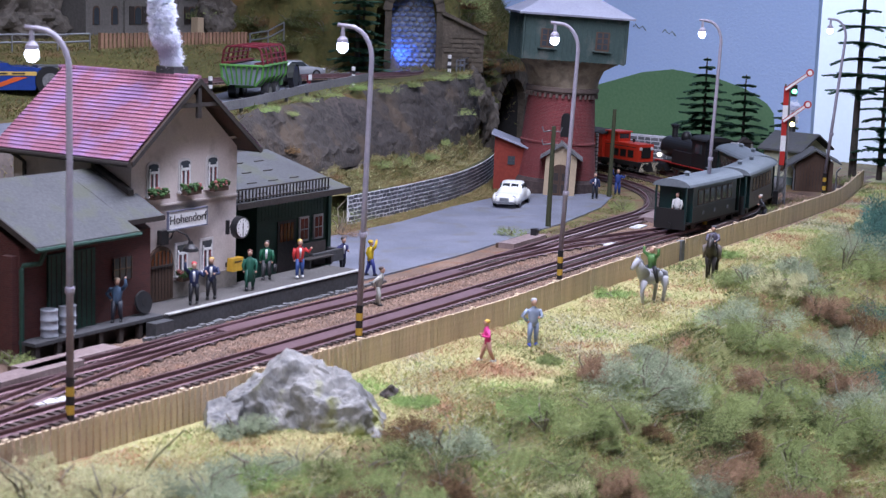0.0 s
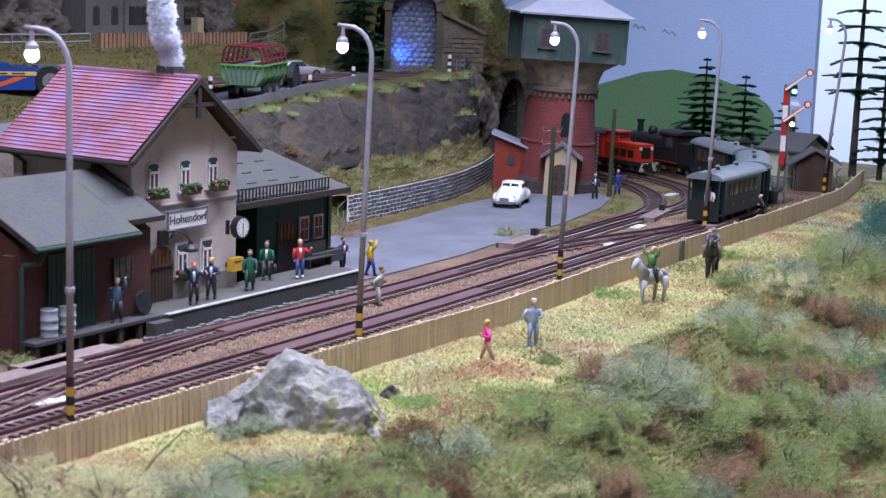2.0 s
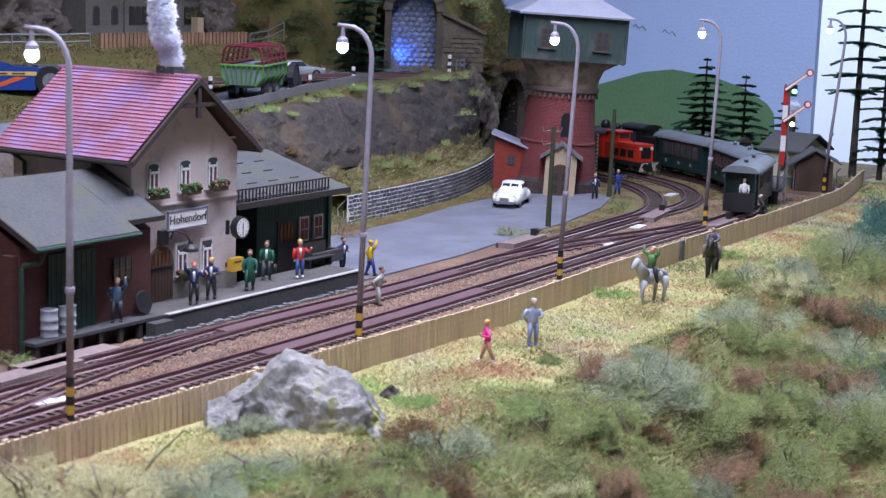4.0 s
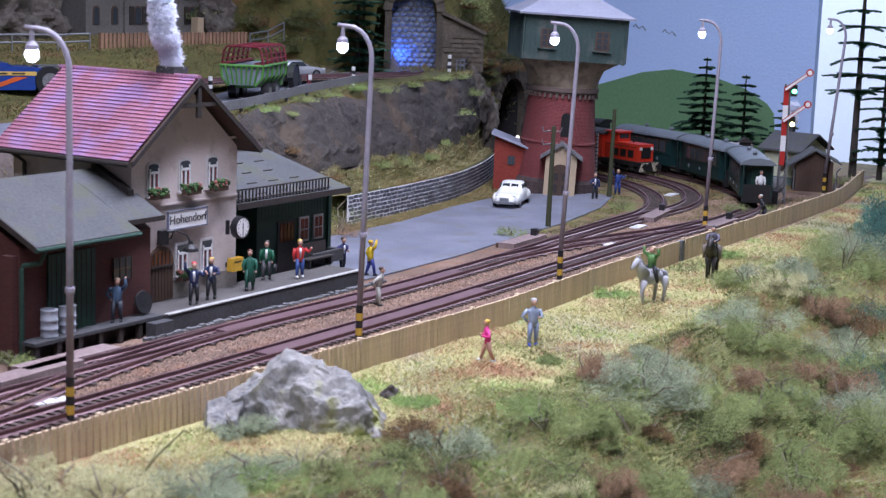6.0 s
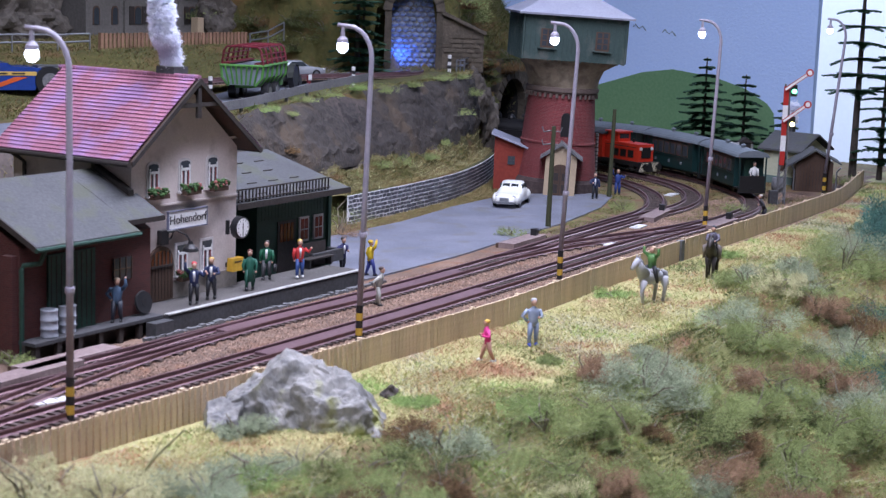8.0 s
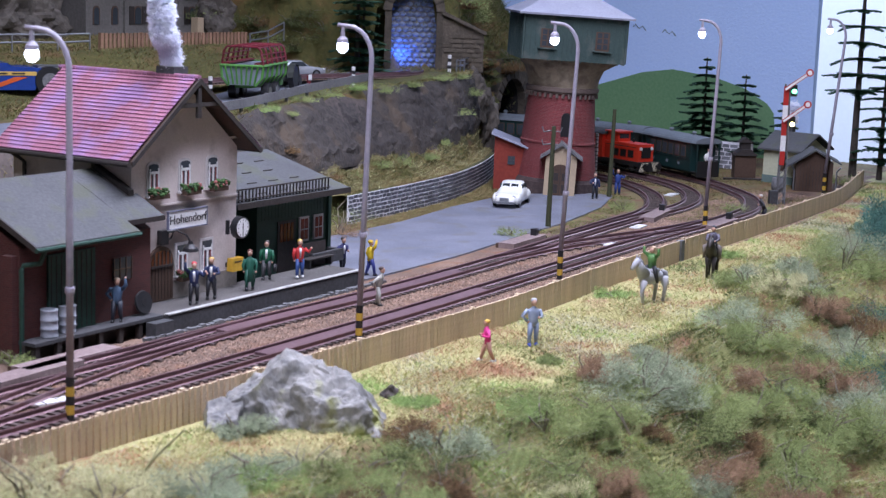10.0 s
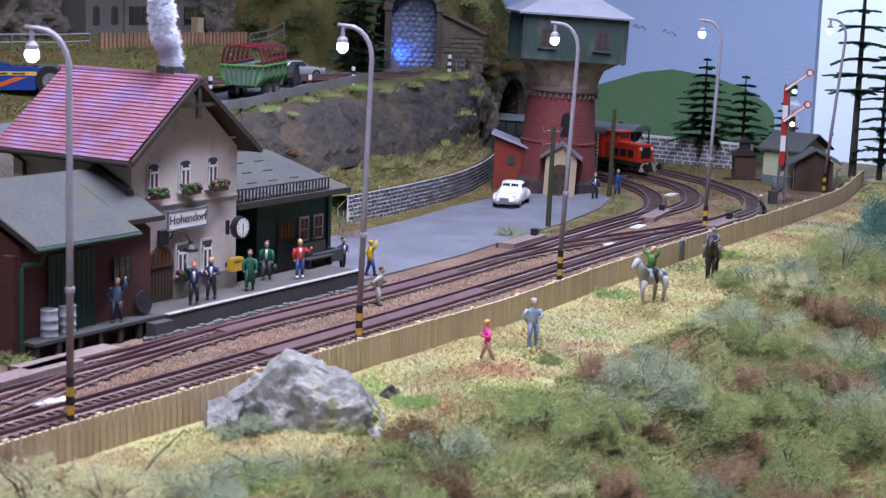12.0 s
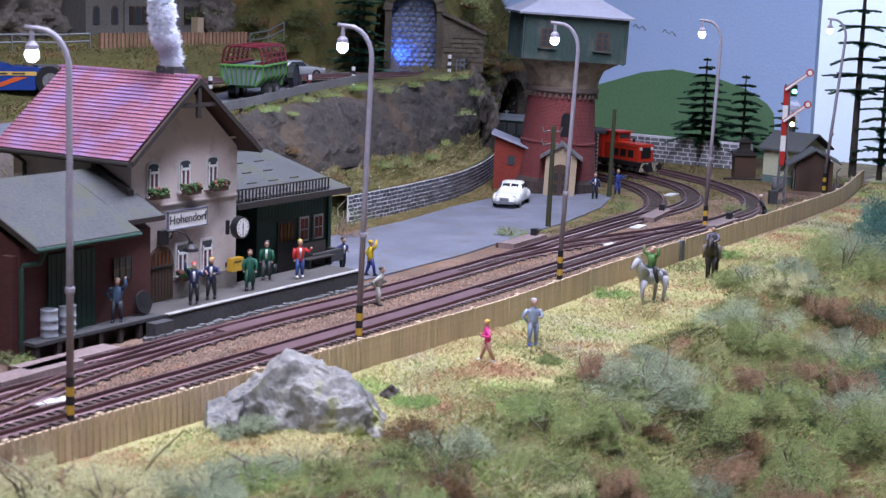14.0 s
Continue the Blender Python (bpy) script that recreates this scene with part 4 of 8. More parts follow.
water_tower()
ax = thing("brick_annex", "small red brick shed beside the water tower", "shed", P(116.6, 64.6, -0.25, -63))
RED_SIDE = surface("red_boarding", (0.17, 0.022, 0.014), (0.26, 0.042, 0.024), 0.8, 4, 0.5, 0.3)
part("wall", prism(nb(), [(-1.9, 0), (0.9, 0), (0.9, 3.7), (-1.9, 4.72)], "y", 0, 3.2), RED_SIDE, ax, "dull red boarded wall")
part("roof", prism(nb(), [(-2.15, 4.80), (1.0, 3.66), (1.0, 3.80), (-2.15, 4.95)], "y", -0.45, 3.5), TOWER_ROOF, ax, "pale grey lean-to roof")
wn = part("window", boxed((-0.78, -0.2, -0.05, 0.02, 2.35, 3.05)), GLASS, ax)
part("bars", boxed((-0.52, -0.46, -0.08, -0.051, 2.35, 3.05), (-0.78, -0.2, -0.08, -0.052, 2.67, 2.73)), CONCRETE_DARK, wn)


# ---- lamps, poles, signal ----
def street_lamp(x, y, lean_x=0.0, arm=1.35, turn=0.0, tall=14.8):
    lp = thing("street_lamp", "tall violet-grey curved street lamp, lit, with striped foot", "street lamp", P(x, y, 0, turn), "street lamps along the track")
    bm = nb()
    pts = [(0, 0, 1.6), (lean_x * 0.5, 0, tall * 0.5), (lean_x, 0, tall - 1.6)]
    for i in range(1, 7):
        a = math.pi / 2 * i / 6
        pts.append((lean_x - 1.1 * (1 - math.cos(a)), 0, tall - 1.6 + 1.45 * math.sin(a)))
    pts.append((lean_x - 1.1 - arm, 0, tall - 0.1))
    bent(bm, pts, [0.145, 0.13, 0.115] + [0.105] * 6 + [0.09], 10)
    part("pole", bm, LAMP_POLE, lp, smooth=True)
    for k in range(5):
        part("foot_band", lathe(nb(), [(0.165, -0.1 + 0.36 * k), (0.165, 0.26 + 0.36 * k)], 12), BLACK if k % 2 == 0 else YELLOW, lp, "black band" if k % 2 == 0 else "yellow band")
    part("collar", lathe(nb(), [(0.17, 4.9), (0.19, 4.95), (0.19, 5.1), (0.17, 5.15)], 12, (lean_x * 0.33, 0)), LAMP_POLE, lp)
    hx = lean_x - 1.1 - arm + 0.25
    hd = part("lamp_head", lathe(nb(), [(0.27, tall - 0.92), (0.24, tall - 0.75), (0.10, tall - 0.6), (0.08, tall - 0.1)], 14, (hx, 0)), LAMP_POLE, lp)
    bm = nb()
    blob(bm, (hx, 0, tall - 1.08), 0.27, 3, 0, 1, (0.95, 0.95, 1.1))
    part("bulb", bm, LAMP_GLOW, hd, "glowing blue-white bulb", smooth=True)
    return lp


LAMPS = [(43.85, 43.09, 0.0), (62.29, 42.62, 0.25), (83.04, 42.9, 0.45), (107.75, 44.3, 0.35), (135.0, 44.9, 0.9)]
for lx, ly, ln in LAMPS:
    street_lamp(lx, ly, ln, 0.5, -58)


def telegraph_pole(x, y, tall, arms):
    tp = thing("telegraph_pole", "thin dark green telegraph pole", "pole", P(x, y, 0), "telegraph poles in the yard")
    part("shaft", tube(nb(), (0, 0, -0.1), (0.05, -0.1, tall), 0.2, 0.15), surface("olive_pole", (0.030, 0.034, 0.014), (0.055, 0.06, 0.026), 0.8), tp)
    if arms:
        for z in (tall - 0.3, tall - 1.2):
            for s in (-1, 1):
                bm = nb()
                bent(bm, [(0, 0, z), (s * 0.3, -s * 0.5, z - 0.1), (s * 0.35, -s * 0.6, z + 0.25)], 0.05, 6)
                part("insulator", bm, CONCRETE, tp)


telegraph_pole(100.4, 52.96, 7.1, True)
telegraph_pole(118.3, 57.0, 7.1, False)


def semaphore():
    sg_ = thing("semaphore_signal", "two-armed semaphore signal with red and white mast, arms raised", "signal", P(125.0, 45.1, 0, -58))
    bm = nb()
    for sx in (-0.3, 0.3):
        for sy in (-0.3, 0.3):
            tube(bm, (sx, sy, 0), (sx * 0.55, sy * 0.55, 9.6), 0.055, 0.055, 5)
    for i in range(16):
        z = i * 0.6
        w0 = 0.3 * (1 - 0.45 * z / 9.6)
        for s in (-1, 1):
            tube(bm, (-w0, s * w0, z), (w0, s * w0, z + 0.6), 0.035, 0.035, 4)
            tube(bm, (s * w0, w0, z), (s * w0, -w0, z + 0.6), 0.035, 0.035, 4)
    part("lattice_mast", bm, CONCRETE, sg_, "grey lattice mast")
    z = 3.2
    for i in range(5):
        h = (1.1, 1.25, 1.3, 1.1, 1.5)[i]
        part("mast_band", boxed((-0.35, 0.05, -0.36, -0.28, z, z + h)), RED if i % 2 == 0 else WHITE, sg_, "red band" if i % 2 == 0 else "white band")
        z += h
    for zc, c in ((9.4, 0), (6.9, 1)):
        arm = part("arm", boxed((-0.35, 1.75, -0.06, 0.0, -0.09, 0.09)), WHITE, sg_, "white arm with red border", m=pose(0.0, -0.0045, zc * CM, 0, -37, 0))
        part("arm_border", boxed((-0.4, 1.75, -0.05, -0.01, 0.091, 0.14), (-0.4, 1.75, -0.05, -0.01, -0.14, -0.091)), RED, arm)
        part("arm_disc", tube(nb(), (1.95, 0.01, 0), (1.95, -0.07, 0), 0.30, 0.30, 20), RED, arm, "round red-rimmed arm end")
        part("arm_disc_face", tube(nb(), (1.95, -0.071, 0), (1.95, -0.09, 0), 0.19, 0.19, 20), WHITE, arm)
        ln_ = part("signal_lantern", boxed((0.1, 0.75, -0.1, 0.35, zc - 0.75, zc + 0.15)), BLACK, sg_)
        bm = nb()
        blob(bm, (0.52, -0.16, zc - 0.35 if c == 0 else zc - 0.45), 0.2, 2)
        part("signal_light", bm, glow("green_signal", (0.25, 1.0, 0.45), 5) if c == 0 else glow("amber_signal", (1.0, 0.85, 0.35), 7), ln_, smooth=True)
    part("drive_box", boxed((-0.9, -0.3, -0.4, 0.4, 0, 1.1)), CONCRETE_DARK, sg_, bevel=0.05)


semaphore()

# ---- huts beyond the signal ----
kh = thing("keeper_house", "small cream crossing keeper's house with grey roof", "house", P(138.6, 51.8, 0, -101))
HOUSE_CREAM = surface("house_cream", (0.42, 0.43, 0.30), (0.56, 0.57, 0.42), 0.9, 5, 0.4, 0.2)
part("wall", prism(nb(), [(0, 0), (4.6, 0), (4.6, 3.0), (2.3, 4.1), (0, 3.0)], "x", 0, 3.6), HOUSE_CREAM, kh, "pale yellow-green walls")
for e in (-0.5, 5.1):
    part("roof", prism(nb(), [(e, 2.95), (2.3, 4.35), (2.3, 4.5), (e, 3.1)], "x", -0.4, 4.1), ROOF_DARK, kh, "dark grey roof")
part("window", boxed((1.6, 2.2, -0.05, 0.02, 1.2, 2.4)), TIMBER_BROWN, kh, "narrow brown window")
part("chimney", boxed((0.8, 1.3, 2.3, 2.9, 3.9, 5.2)), CONCRETE_DARK, kh)
cotton_smoke("thin white cotton smoke on the keeper's chimney", P(138.6, 51.8, 0, -101) @ P(1.05, 2.6, 5.1), 1.7, 0.5, 0.05, 5000)
part("socle", boxed((-0.04, 3.64, -0.04, 4.64, 0, 0.7)), surface("blue_green_socle", (0.10, 0.15, 0.14), (0.16, 0.22, 0.2), 0.9), kh, "blue-green base")
bs = thing("tool_shed", "dark brown boarded shed with grey roof and pale downpipes", "shed", P(134.5, 47.3, 0, -66))
part("wall", prism(nb(), [(0, 0), (3.1, 0), (3.1, 2.55), (1.5, 3.45), (0, 2.35)], "y", 0, 3.2), TIMBER_BROWN, bs, "dark brown boards")
for e in (-0.75, 3.75):
    part("roof", prism(nb(), [(e, 2.05 if e < 0 else 2.4), (1.5, 3.5), (1.5, 3.64), (e, 2.2 if e < 0 else 2.54)], "y", -0.4, 3.5), ROOF_DARK, bs, "dark grey roof")
for x in (-0.15, 3.4):
    bm = nb()
    bent(bm, [(x - 0.3 if x < 0 else x + 0.3, -0.35, 2.2), (x, -0.15, 1.8), (x, -0.12, 0.1)], 0.07, 6)
    part("downpipe", bm, STEEL, bs, "pale downpipe")
bm = nb()
for i in range(11):
    box(bm, 0.1 + i * 0.27, 0.13 + i * 0.27, -0.03, 0, 0.05, 2.35)
tagged(part("board_joint", bm, TIMBER_DARK, bs), kind="stuff")
pr = thing("privy", "narrow brown outhouse beside the stone wall", "outhouse", P(139.0, 53.6, 0, -58))
part("body", boxed((-0.95, 0.95, 0, 1.6, 0.1, 2.3)), TIMBER_BROWN, pr, bevel=0.03)
part("roof", prism(nb(), [(-1.05, 2.15), (1.05, 2.15), (0.4, 2.7), (-0.4, 2.7)], "y", -0.2, 1.7), TIMBER_DARK, pr)
part("vent", boxed((-0.45, 0.45, 0.4, 1.2, 2.7, 3.35)), TIMBER_DARK, pr)
part("vent_roof", prism(nb(), [(-0.7, 3.3), (0.7, 3.3), (0, 3.75)], "y", 0.2, 1.4), TIMBER_DARK, pr)
part("plinth", boxed((-2.0, 6.5, -0.6, -0.2, -0.05, 0.18)), TIMBER_DARK, pr, "dark wooden edging")
tb = thing("water_butt", "pale grey barrel beside the brown shed", "barrel", P(132.8, 48.2, 0))
part("tub", lathe(nb(), [(0.5, 0), (0.56, 0.5), (0.5, 1.2)], 16), CONCRETE, tb, smooth=True)

wp = thing("chain_post", "thin white post with dark notches beside the tower", "post", P(126.95, 62.57, 0))
part("rod", boxed((-0.1, 0.1, -0.1, 0.1, 0, 4.2)), WHITE, wp)
for k in range(12):
    part("notch", boxed((-0.13, 0.13, -0.13, 0.13, 0.3 + k * 0.33, 0.38 + k * 0.33)), CONCRETE, wp)

# rough stone walls
rw = thing("retaining_wall", "low dark grey rubble retaining wall with pale joints", "wall", P(0, 0, 0), kind="structure")
WALL_JOINT = surface("white_wall_joint", (0.66, 0.66, 0.70), (0.82, 0.82, 0.86), 0.95)
WALL_LINE = smooth_path([(91.4, 63.75), (98.1, 64.2), (105.7, 65.05), (110.7, 66.05), (116.3, 67.8), (121.0, 69.6), (125.0, 71.4)], 2.0)
n_ = len(WALL_LINE)
raw("backfill", [(p[0], p[1] + 0.065, 1.97) for p in WALL_LINE] + [(p[0] - 0.7, p[1] + 2.1, 2.25) for p in WALL_LINE],
    [(i, i + 1, n_ + i + 1, n_ + i) for i in range(n_ - 1)], HILL_GRASS, rw)
rnd = random.Random(31)
stone_kinds = []
for k in range(7):
    bm = nb()
    w = 0.42 + 0.06 * k
    box(bm, 0.05, w - 0.05, -0.022, 0.0, 0, 0.185)
    for v in bm.verts:
        v.co += Vector((rnd.uniform(-1, 1) * 0.03, rnd.uniform(-1, 1) * 0.008, rnd.uniform(-1, 1) * 0.03))
    stone_kinds.append((w, mesh_of("stone", bm, STONE_GREY, bevel=0.012)))
cores = []
for (xa, ya), (xb, yb) in zip(WALL_LINE, WALL_LINE[1:]):
    ln = math.hypot(xb - xa, yb - ya)
    cores.append(part("wall_core", boxed((0, ln, 0.002, 0.06, -0.1, 2.0)), WALL_JOINT, rw, "pale mortar", m=P(xa, ya, 0, math.degrees(math.atan2(yb - ya, xb - xa)))))
for row in range(7):
    along = rnd.uniform(0, 0.3)
    while along < 2.0 * len(cores) - 0.7:
        w, data = stone_kinds[rnd.randrange(7)]
        o = new("stone", data)
        o.parent, o.matrix_basis = cores[int(along / 2.0)], P(along % 2.0, 0, 0.04 + row * 0.285 + rnd.uniform(-0.015, 0.015))
        along += w
bw = thing("boundary_wall", "grey block wall below the painted hill", "wall", P(146.2, 72.5, 0, -90), kind="structure")
wc = part("wall_core", boxed((0, 16.5, 0, 0.7, -0.1, 2.5)), MORTAR, bw)
stone_pieces(wc, 16.5, 2.5, 0.40, 0.85, 0.025, BLOCK_GREY, seed=9, bump=0.008)


# ---- tunnels ----
PORTAL = varied(surface("portal_stone", (0.045, 0.038, 0.03), (0.115, 0.095, 0.07), 0.9, 4, 0.6, 0.6), 0.3)
# near-black colour stands in for the darkness inside the tunnels
TUNNEL_SHADE = surface("tunnel_shade_colour", (0.01, 0.01, 0.011), (0.025, 0.024, 0.024), 0.95)


def portal(name, m, half, spring, wide, tall, label, blocks=True):
    pt = thing(name, label, "tunnel portal", m, kind="structure")
    outline = [(-wide, 0), (-half, 0)]
    for i in range(13):
        a = math.pi * (1 - i / 12)
        outline.append((half * math.cos(a), spring + half * math.sin(a)))
    outline += [(half, 0), (wide, 0), (wide, tall), (-wide, tall)]
    bm = nb()
    lo = [bm.verts.new((x, -0.5, z)) for x, z in outline]
    hi = [bm.verts.new((x, 0.6, z)) for x, z in outline]
    for i in range(len(outline)):
        j = (i + 1) % len(outline)
        bm.faces.new((lo[i], lo[j], hi[j], hi[i]))
    # front and back as quads between opening and outer edge
    n = 13
    top = [(-wide + 2 * wide * i / (n - 1), tall) for i in range(n)]
    for y in (-0.5, 0.6):
        vt = [bm.verts.new((x, y, z)) for x, z in top]
        va = [bm.verts.new((x, y, z)) for x, z in outline[2:2 + n]]
        for i in range(n - 1):
            bm.faces.new((va[i], va[i + 1], vt[i + 1], vt[i]))
        for s, a in ((-1, va[0]), (1, va[-1])):
            c0, c1 = bm.verts.new((s * half, y, 0)), bm.verts.new((s * wide, y, 0))
            bm.faces.new((c0, c1, vt[0] if s < 0 else vt[-1], a))
    part("portal_wall", bm, PORTAL, pt)
    ring = mesh_of("voussoir", prism(nb(), [(-0.32, -0.02), (0.32, -0.02), (0.4, 0.75), (-0.4, 0.75)], "y", -0.68, -0.45), PORTAL, bevel=0.05)
    k = max(9, int(math.pi * half / 0.72))
    for i in range(k):
        a = math.pi * (i + 0.5) / k
        o = new("voussoir", ring)
        o.parent, o.matrix_basis = pt, P(half * math.cos(a), 0, spring + half * math.sin(a)) @ pose(0, 0, 0, 0, 90 - math.degrees(a), 0)
    return pt


lowp = portal("tunnel_portal", P(140.4, 79.2, 0, 4), 2.9, 4.6, 6.6, 9.4, "dark stone tunnel portal behind the water tower")
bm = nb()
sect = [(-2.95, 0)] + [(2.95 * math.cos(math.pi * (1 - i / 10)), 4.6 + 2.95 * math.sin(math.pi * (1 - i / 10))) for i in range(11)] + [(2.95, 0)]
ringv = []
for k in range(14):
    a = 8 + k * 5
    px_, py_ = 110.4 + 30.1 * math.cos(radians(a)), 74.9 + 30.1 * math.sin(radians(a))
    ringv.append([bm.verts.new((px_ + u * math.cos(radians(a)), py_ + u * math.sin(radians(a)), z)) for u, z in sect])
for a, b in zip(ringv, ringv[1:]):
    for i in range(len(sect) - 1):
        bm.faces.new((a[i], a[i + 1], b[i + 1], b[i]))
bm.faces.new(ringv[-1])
# lining carries the tunnel's darkness in its colour
tagged(part("tunnel_lining", bm, TUNNEL_SHADE), "tunnel lining, coloured near-black for the darkness inside", "tunnel", kind="structure")
upp = portal("tunnel_portal", P(124.55, 80.15, 8.7, -57), 2.0, 5.2, 2.6, 9.5, "tall stone tunnel portal on the upper level")
wing = part("wing_wall", prism(nb(), [(2.6, 0), (6.3, 0), (6.3, 3.4), (2.6, 5.1)], "y", -0.3, 0.6), PORTAL, upp, "stepped stone wing wall")
stone_pieces(wing, 6.2, 3.5, 0.42, 0.85, 0.38, PORTAL, seed=21)
for o in [c for c in wing.children if c.matrix_basis.translation.x < 0.026]:
    bpy.data.objects.remove(o)
part("wing_coping", prism(nb(), [(2.5, 5.05), (6.5, 3.3), (6.5, 3.6), (2.5, 5.4)], "y", -0.75, 0.7), PORTAL, upp)
# grey stones tinted blue: the glow is put into their colour too
BLUE_LIT_STONE = varied(surface("blue_tinted_stone", (0.10, 0.13, 0.22), (0.26, 0.31, 0.42), 0.8, 4, 0.6, 0.5), 0.2)
lin = part("tunnel_wall", boxed((-2.6, 2.6, 1.6, 2.2, 0, 9.0)), BLOCK_GREY, upp, "rubble wall inside, blue light also put into its stones' colour")
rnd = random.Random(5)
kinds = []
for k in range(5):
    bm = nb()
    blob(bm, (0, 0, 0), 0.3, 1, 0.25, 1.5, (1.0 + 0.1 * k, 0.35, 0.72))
    kinds.append(mesh_of("stone", bm, BLUE_LIT_STONE, smooth=True))
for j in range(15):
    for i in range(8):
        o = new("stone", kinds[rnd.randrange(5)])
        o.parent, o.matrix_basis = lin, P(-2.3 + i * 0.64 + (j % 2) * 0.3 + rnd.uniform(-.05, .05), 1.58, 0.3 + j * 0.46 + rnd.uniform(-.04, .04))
part("tunnel_roof", boxed((-2.6, 2.6, 0.61, 2.2, 8.0, 9.0)), TUNNEL_SHADE, upp)
part("tunnel_floor", boxed((-2.6, 2.6, 0.0, 2.2, -0.1, 0.05)), BALLAST, upp)
tl = bpy.data.lights.new("tunnel_light", "POINT")
tl.energy, tl.color, tl.shadow_soft_size = 0.03, (0.08, 0.20, 1.0), 0.006
new("tunnel_lamp", tl).matrix_world = P(124.75, 81.65, 10.0)


# ---- rolling stock; local x runs forward, z = 0 at the foot of the rails ----
def wheelset(parent, x, r, name="wheel"):
    for s in (-1, 1):
        wh = part(name, tube(nb(), (0, -0.1, 0), (0, 0.1, 0), r, r, 18), CHASSIS, parent, m=P(x, s * 0.62, 0.34 + r))
        part("tyre", tube(nb(), (0, s * 0.101, 0), (0, s * 0.13, 0), r * 0.8, r * 0.75, 14), STEEL, wh)


def coach(label):
    c = thing("passenger_coach", label, "coach", P(0, 0, 0), "coaches of the green train")
    L, W = 9.3, 2.5
    h = L / 2
    part("underframe", boxed((-h, h, -0.95, 0.95, 0.75, 0.98)), CHASSIS, c)
    part("body", boxed((-h + 0.85, h - 0.85, -W / 2, W / 2, 0.98, 3.55)), COACH_GREEN, c, "dark green body", bevel=0.06)
    prof = []
    for i in range(11):
        a = math.pi * i / 10
        prof.append((1.40 * math.cos(a), 3.47 + 0.54 * math.sin(a)))
    part("roof", prism(nb(), prof, "x", -h - 0.05, h + 0.05), COACH_ROOF, c, "arched light grey roof", smooth=False)
    for x in (-2.2, 1.6):
        part("roof_vent", lathe(nb(), [(0.16, 4.0), (0.16, 4.2), (0.26, 4.22), (0.1, 4.34)], 10, (x, 0)), COACH_ROOF, c)
    for s in (-1, 1):
        for i in range(6):
            x = -2.6 + i * 1.04
            wn = part("window", boxed((x - 0.4, x + 0.4, s * W / 2 - 0.03, s * W / 2 + 0.03, 2.15, 3.2)), TIMBER_BROWN, c)
            part("pane", boxed((x - 0.32, x + 0.32, s * W / 2 - 0.04, s * W / 2 + 0.04, 2.22, 3.12)), GLASS, wn)
        part("waist_rail", boxed((-h + 0.85, h - 0.85, s * W / 2 - 0.03, s * W / 2 + 0.05, 1.98, 2.06)), COACH_GREEN, c)
        bm = nb()
        for x in (-1.9, 0.1, 2.4):
            box(bm, x - 0.14, x + 0.14, s * W / 2 - 0.03, s * W / 2 + 0.035, 1.4, 1.65)
        part("side_marks", bm, COACH_ROOF, c, "small pale unreadable marks")
    for e in (-1, 1):
        x = e * h
        part("end_platform", boxed((x - 0.03 - (1.2 if e > 0 else 0), x + 0.03 + (1.2 if e < 0 else 0), -W / 2 + 0.05, W / 2 - 0.05, 0.9, 1.0)), CHASSIS, c)
        part("end_railing", boxed((x - 0.05, x + 0.05, -W / 2 + 0.08, W / 2 - 0.08, 0.55, 1.95)), CHASSIS, c, "dark end railing")
        part("end_wall", boxed((e * (h - 0.85) - 0.03, e * (h - 0.85) + 0.03, -0.4, 0.4, 1.0, 3.2)), TIMBER_GREEN, c, "end door")
        for s in (-1, 1):
            part("roof_post", boxed((x - 0.06, x + 0.06, s * 1.12 - 0.05, s * 1.12 + 0.05, 1.0, 3.5)), COACH_GREEN, c)
        bm = nb()
        tube(bm, (x, 0, 0.8), (x + e * 0.28, 0, 0.8), 0.12)
        tube(bm, (x + e * 0.28, 0, 0.8), (x + e * 0.34, 0, 0.8), 0.26)
        part("buffer", bm, CHASSIS, c)
        wheelset(c, e * 2.6, 0.36)
        for s in (-1, 1):
            part("axle_guard", boxed((e * 2.6 - 0.4, e * 2.6 + 0.4, s * 0.8 - 0.06, s * 0.8 + 0.06, 0.45, 0.8)), CHASSIS, c)
    return c


COACHES = [coach("dark green narrow coach with grey roof, last of the train"), coach("dark green narrow coach with grey roof, in mid-train"),
           coach("dark green narrow coach with grey roof, behind the engine")]


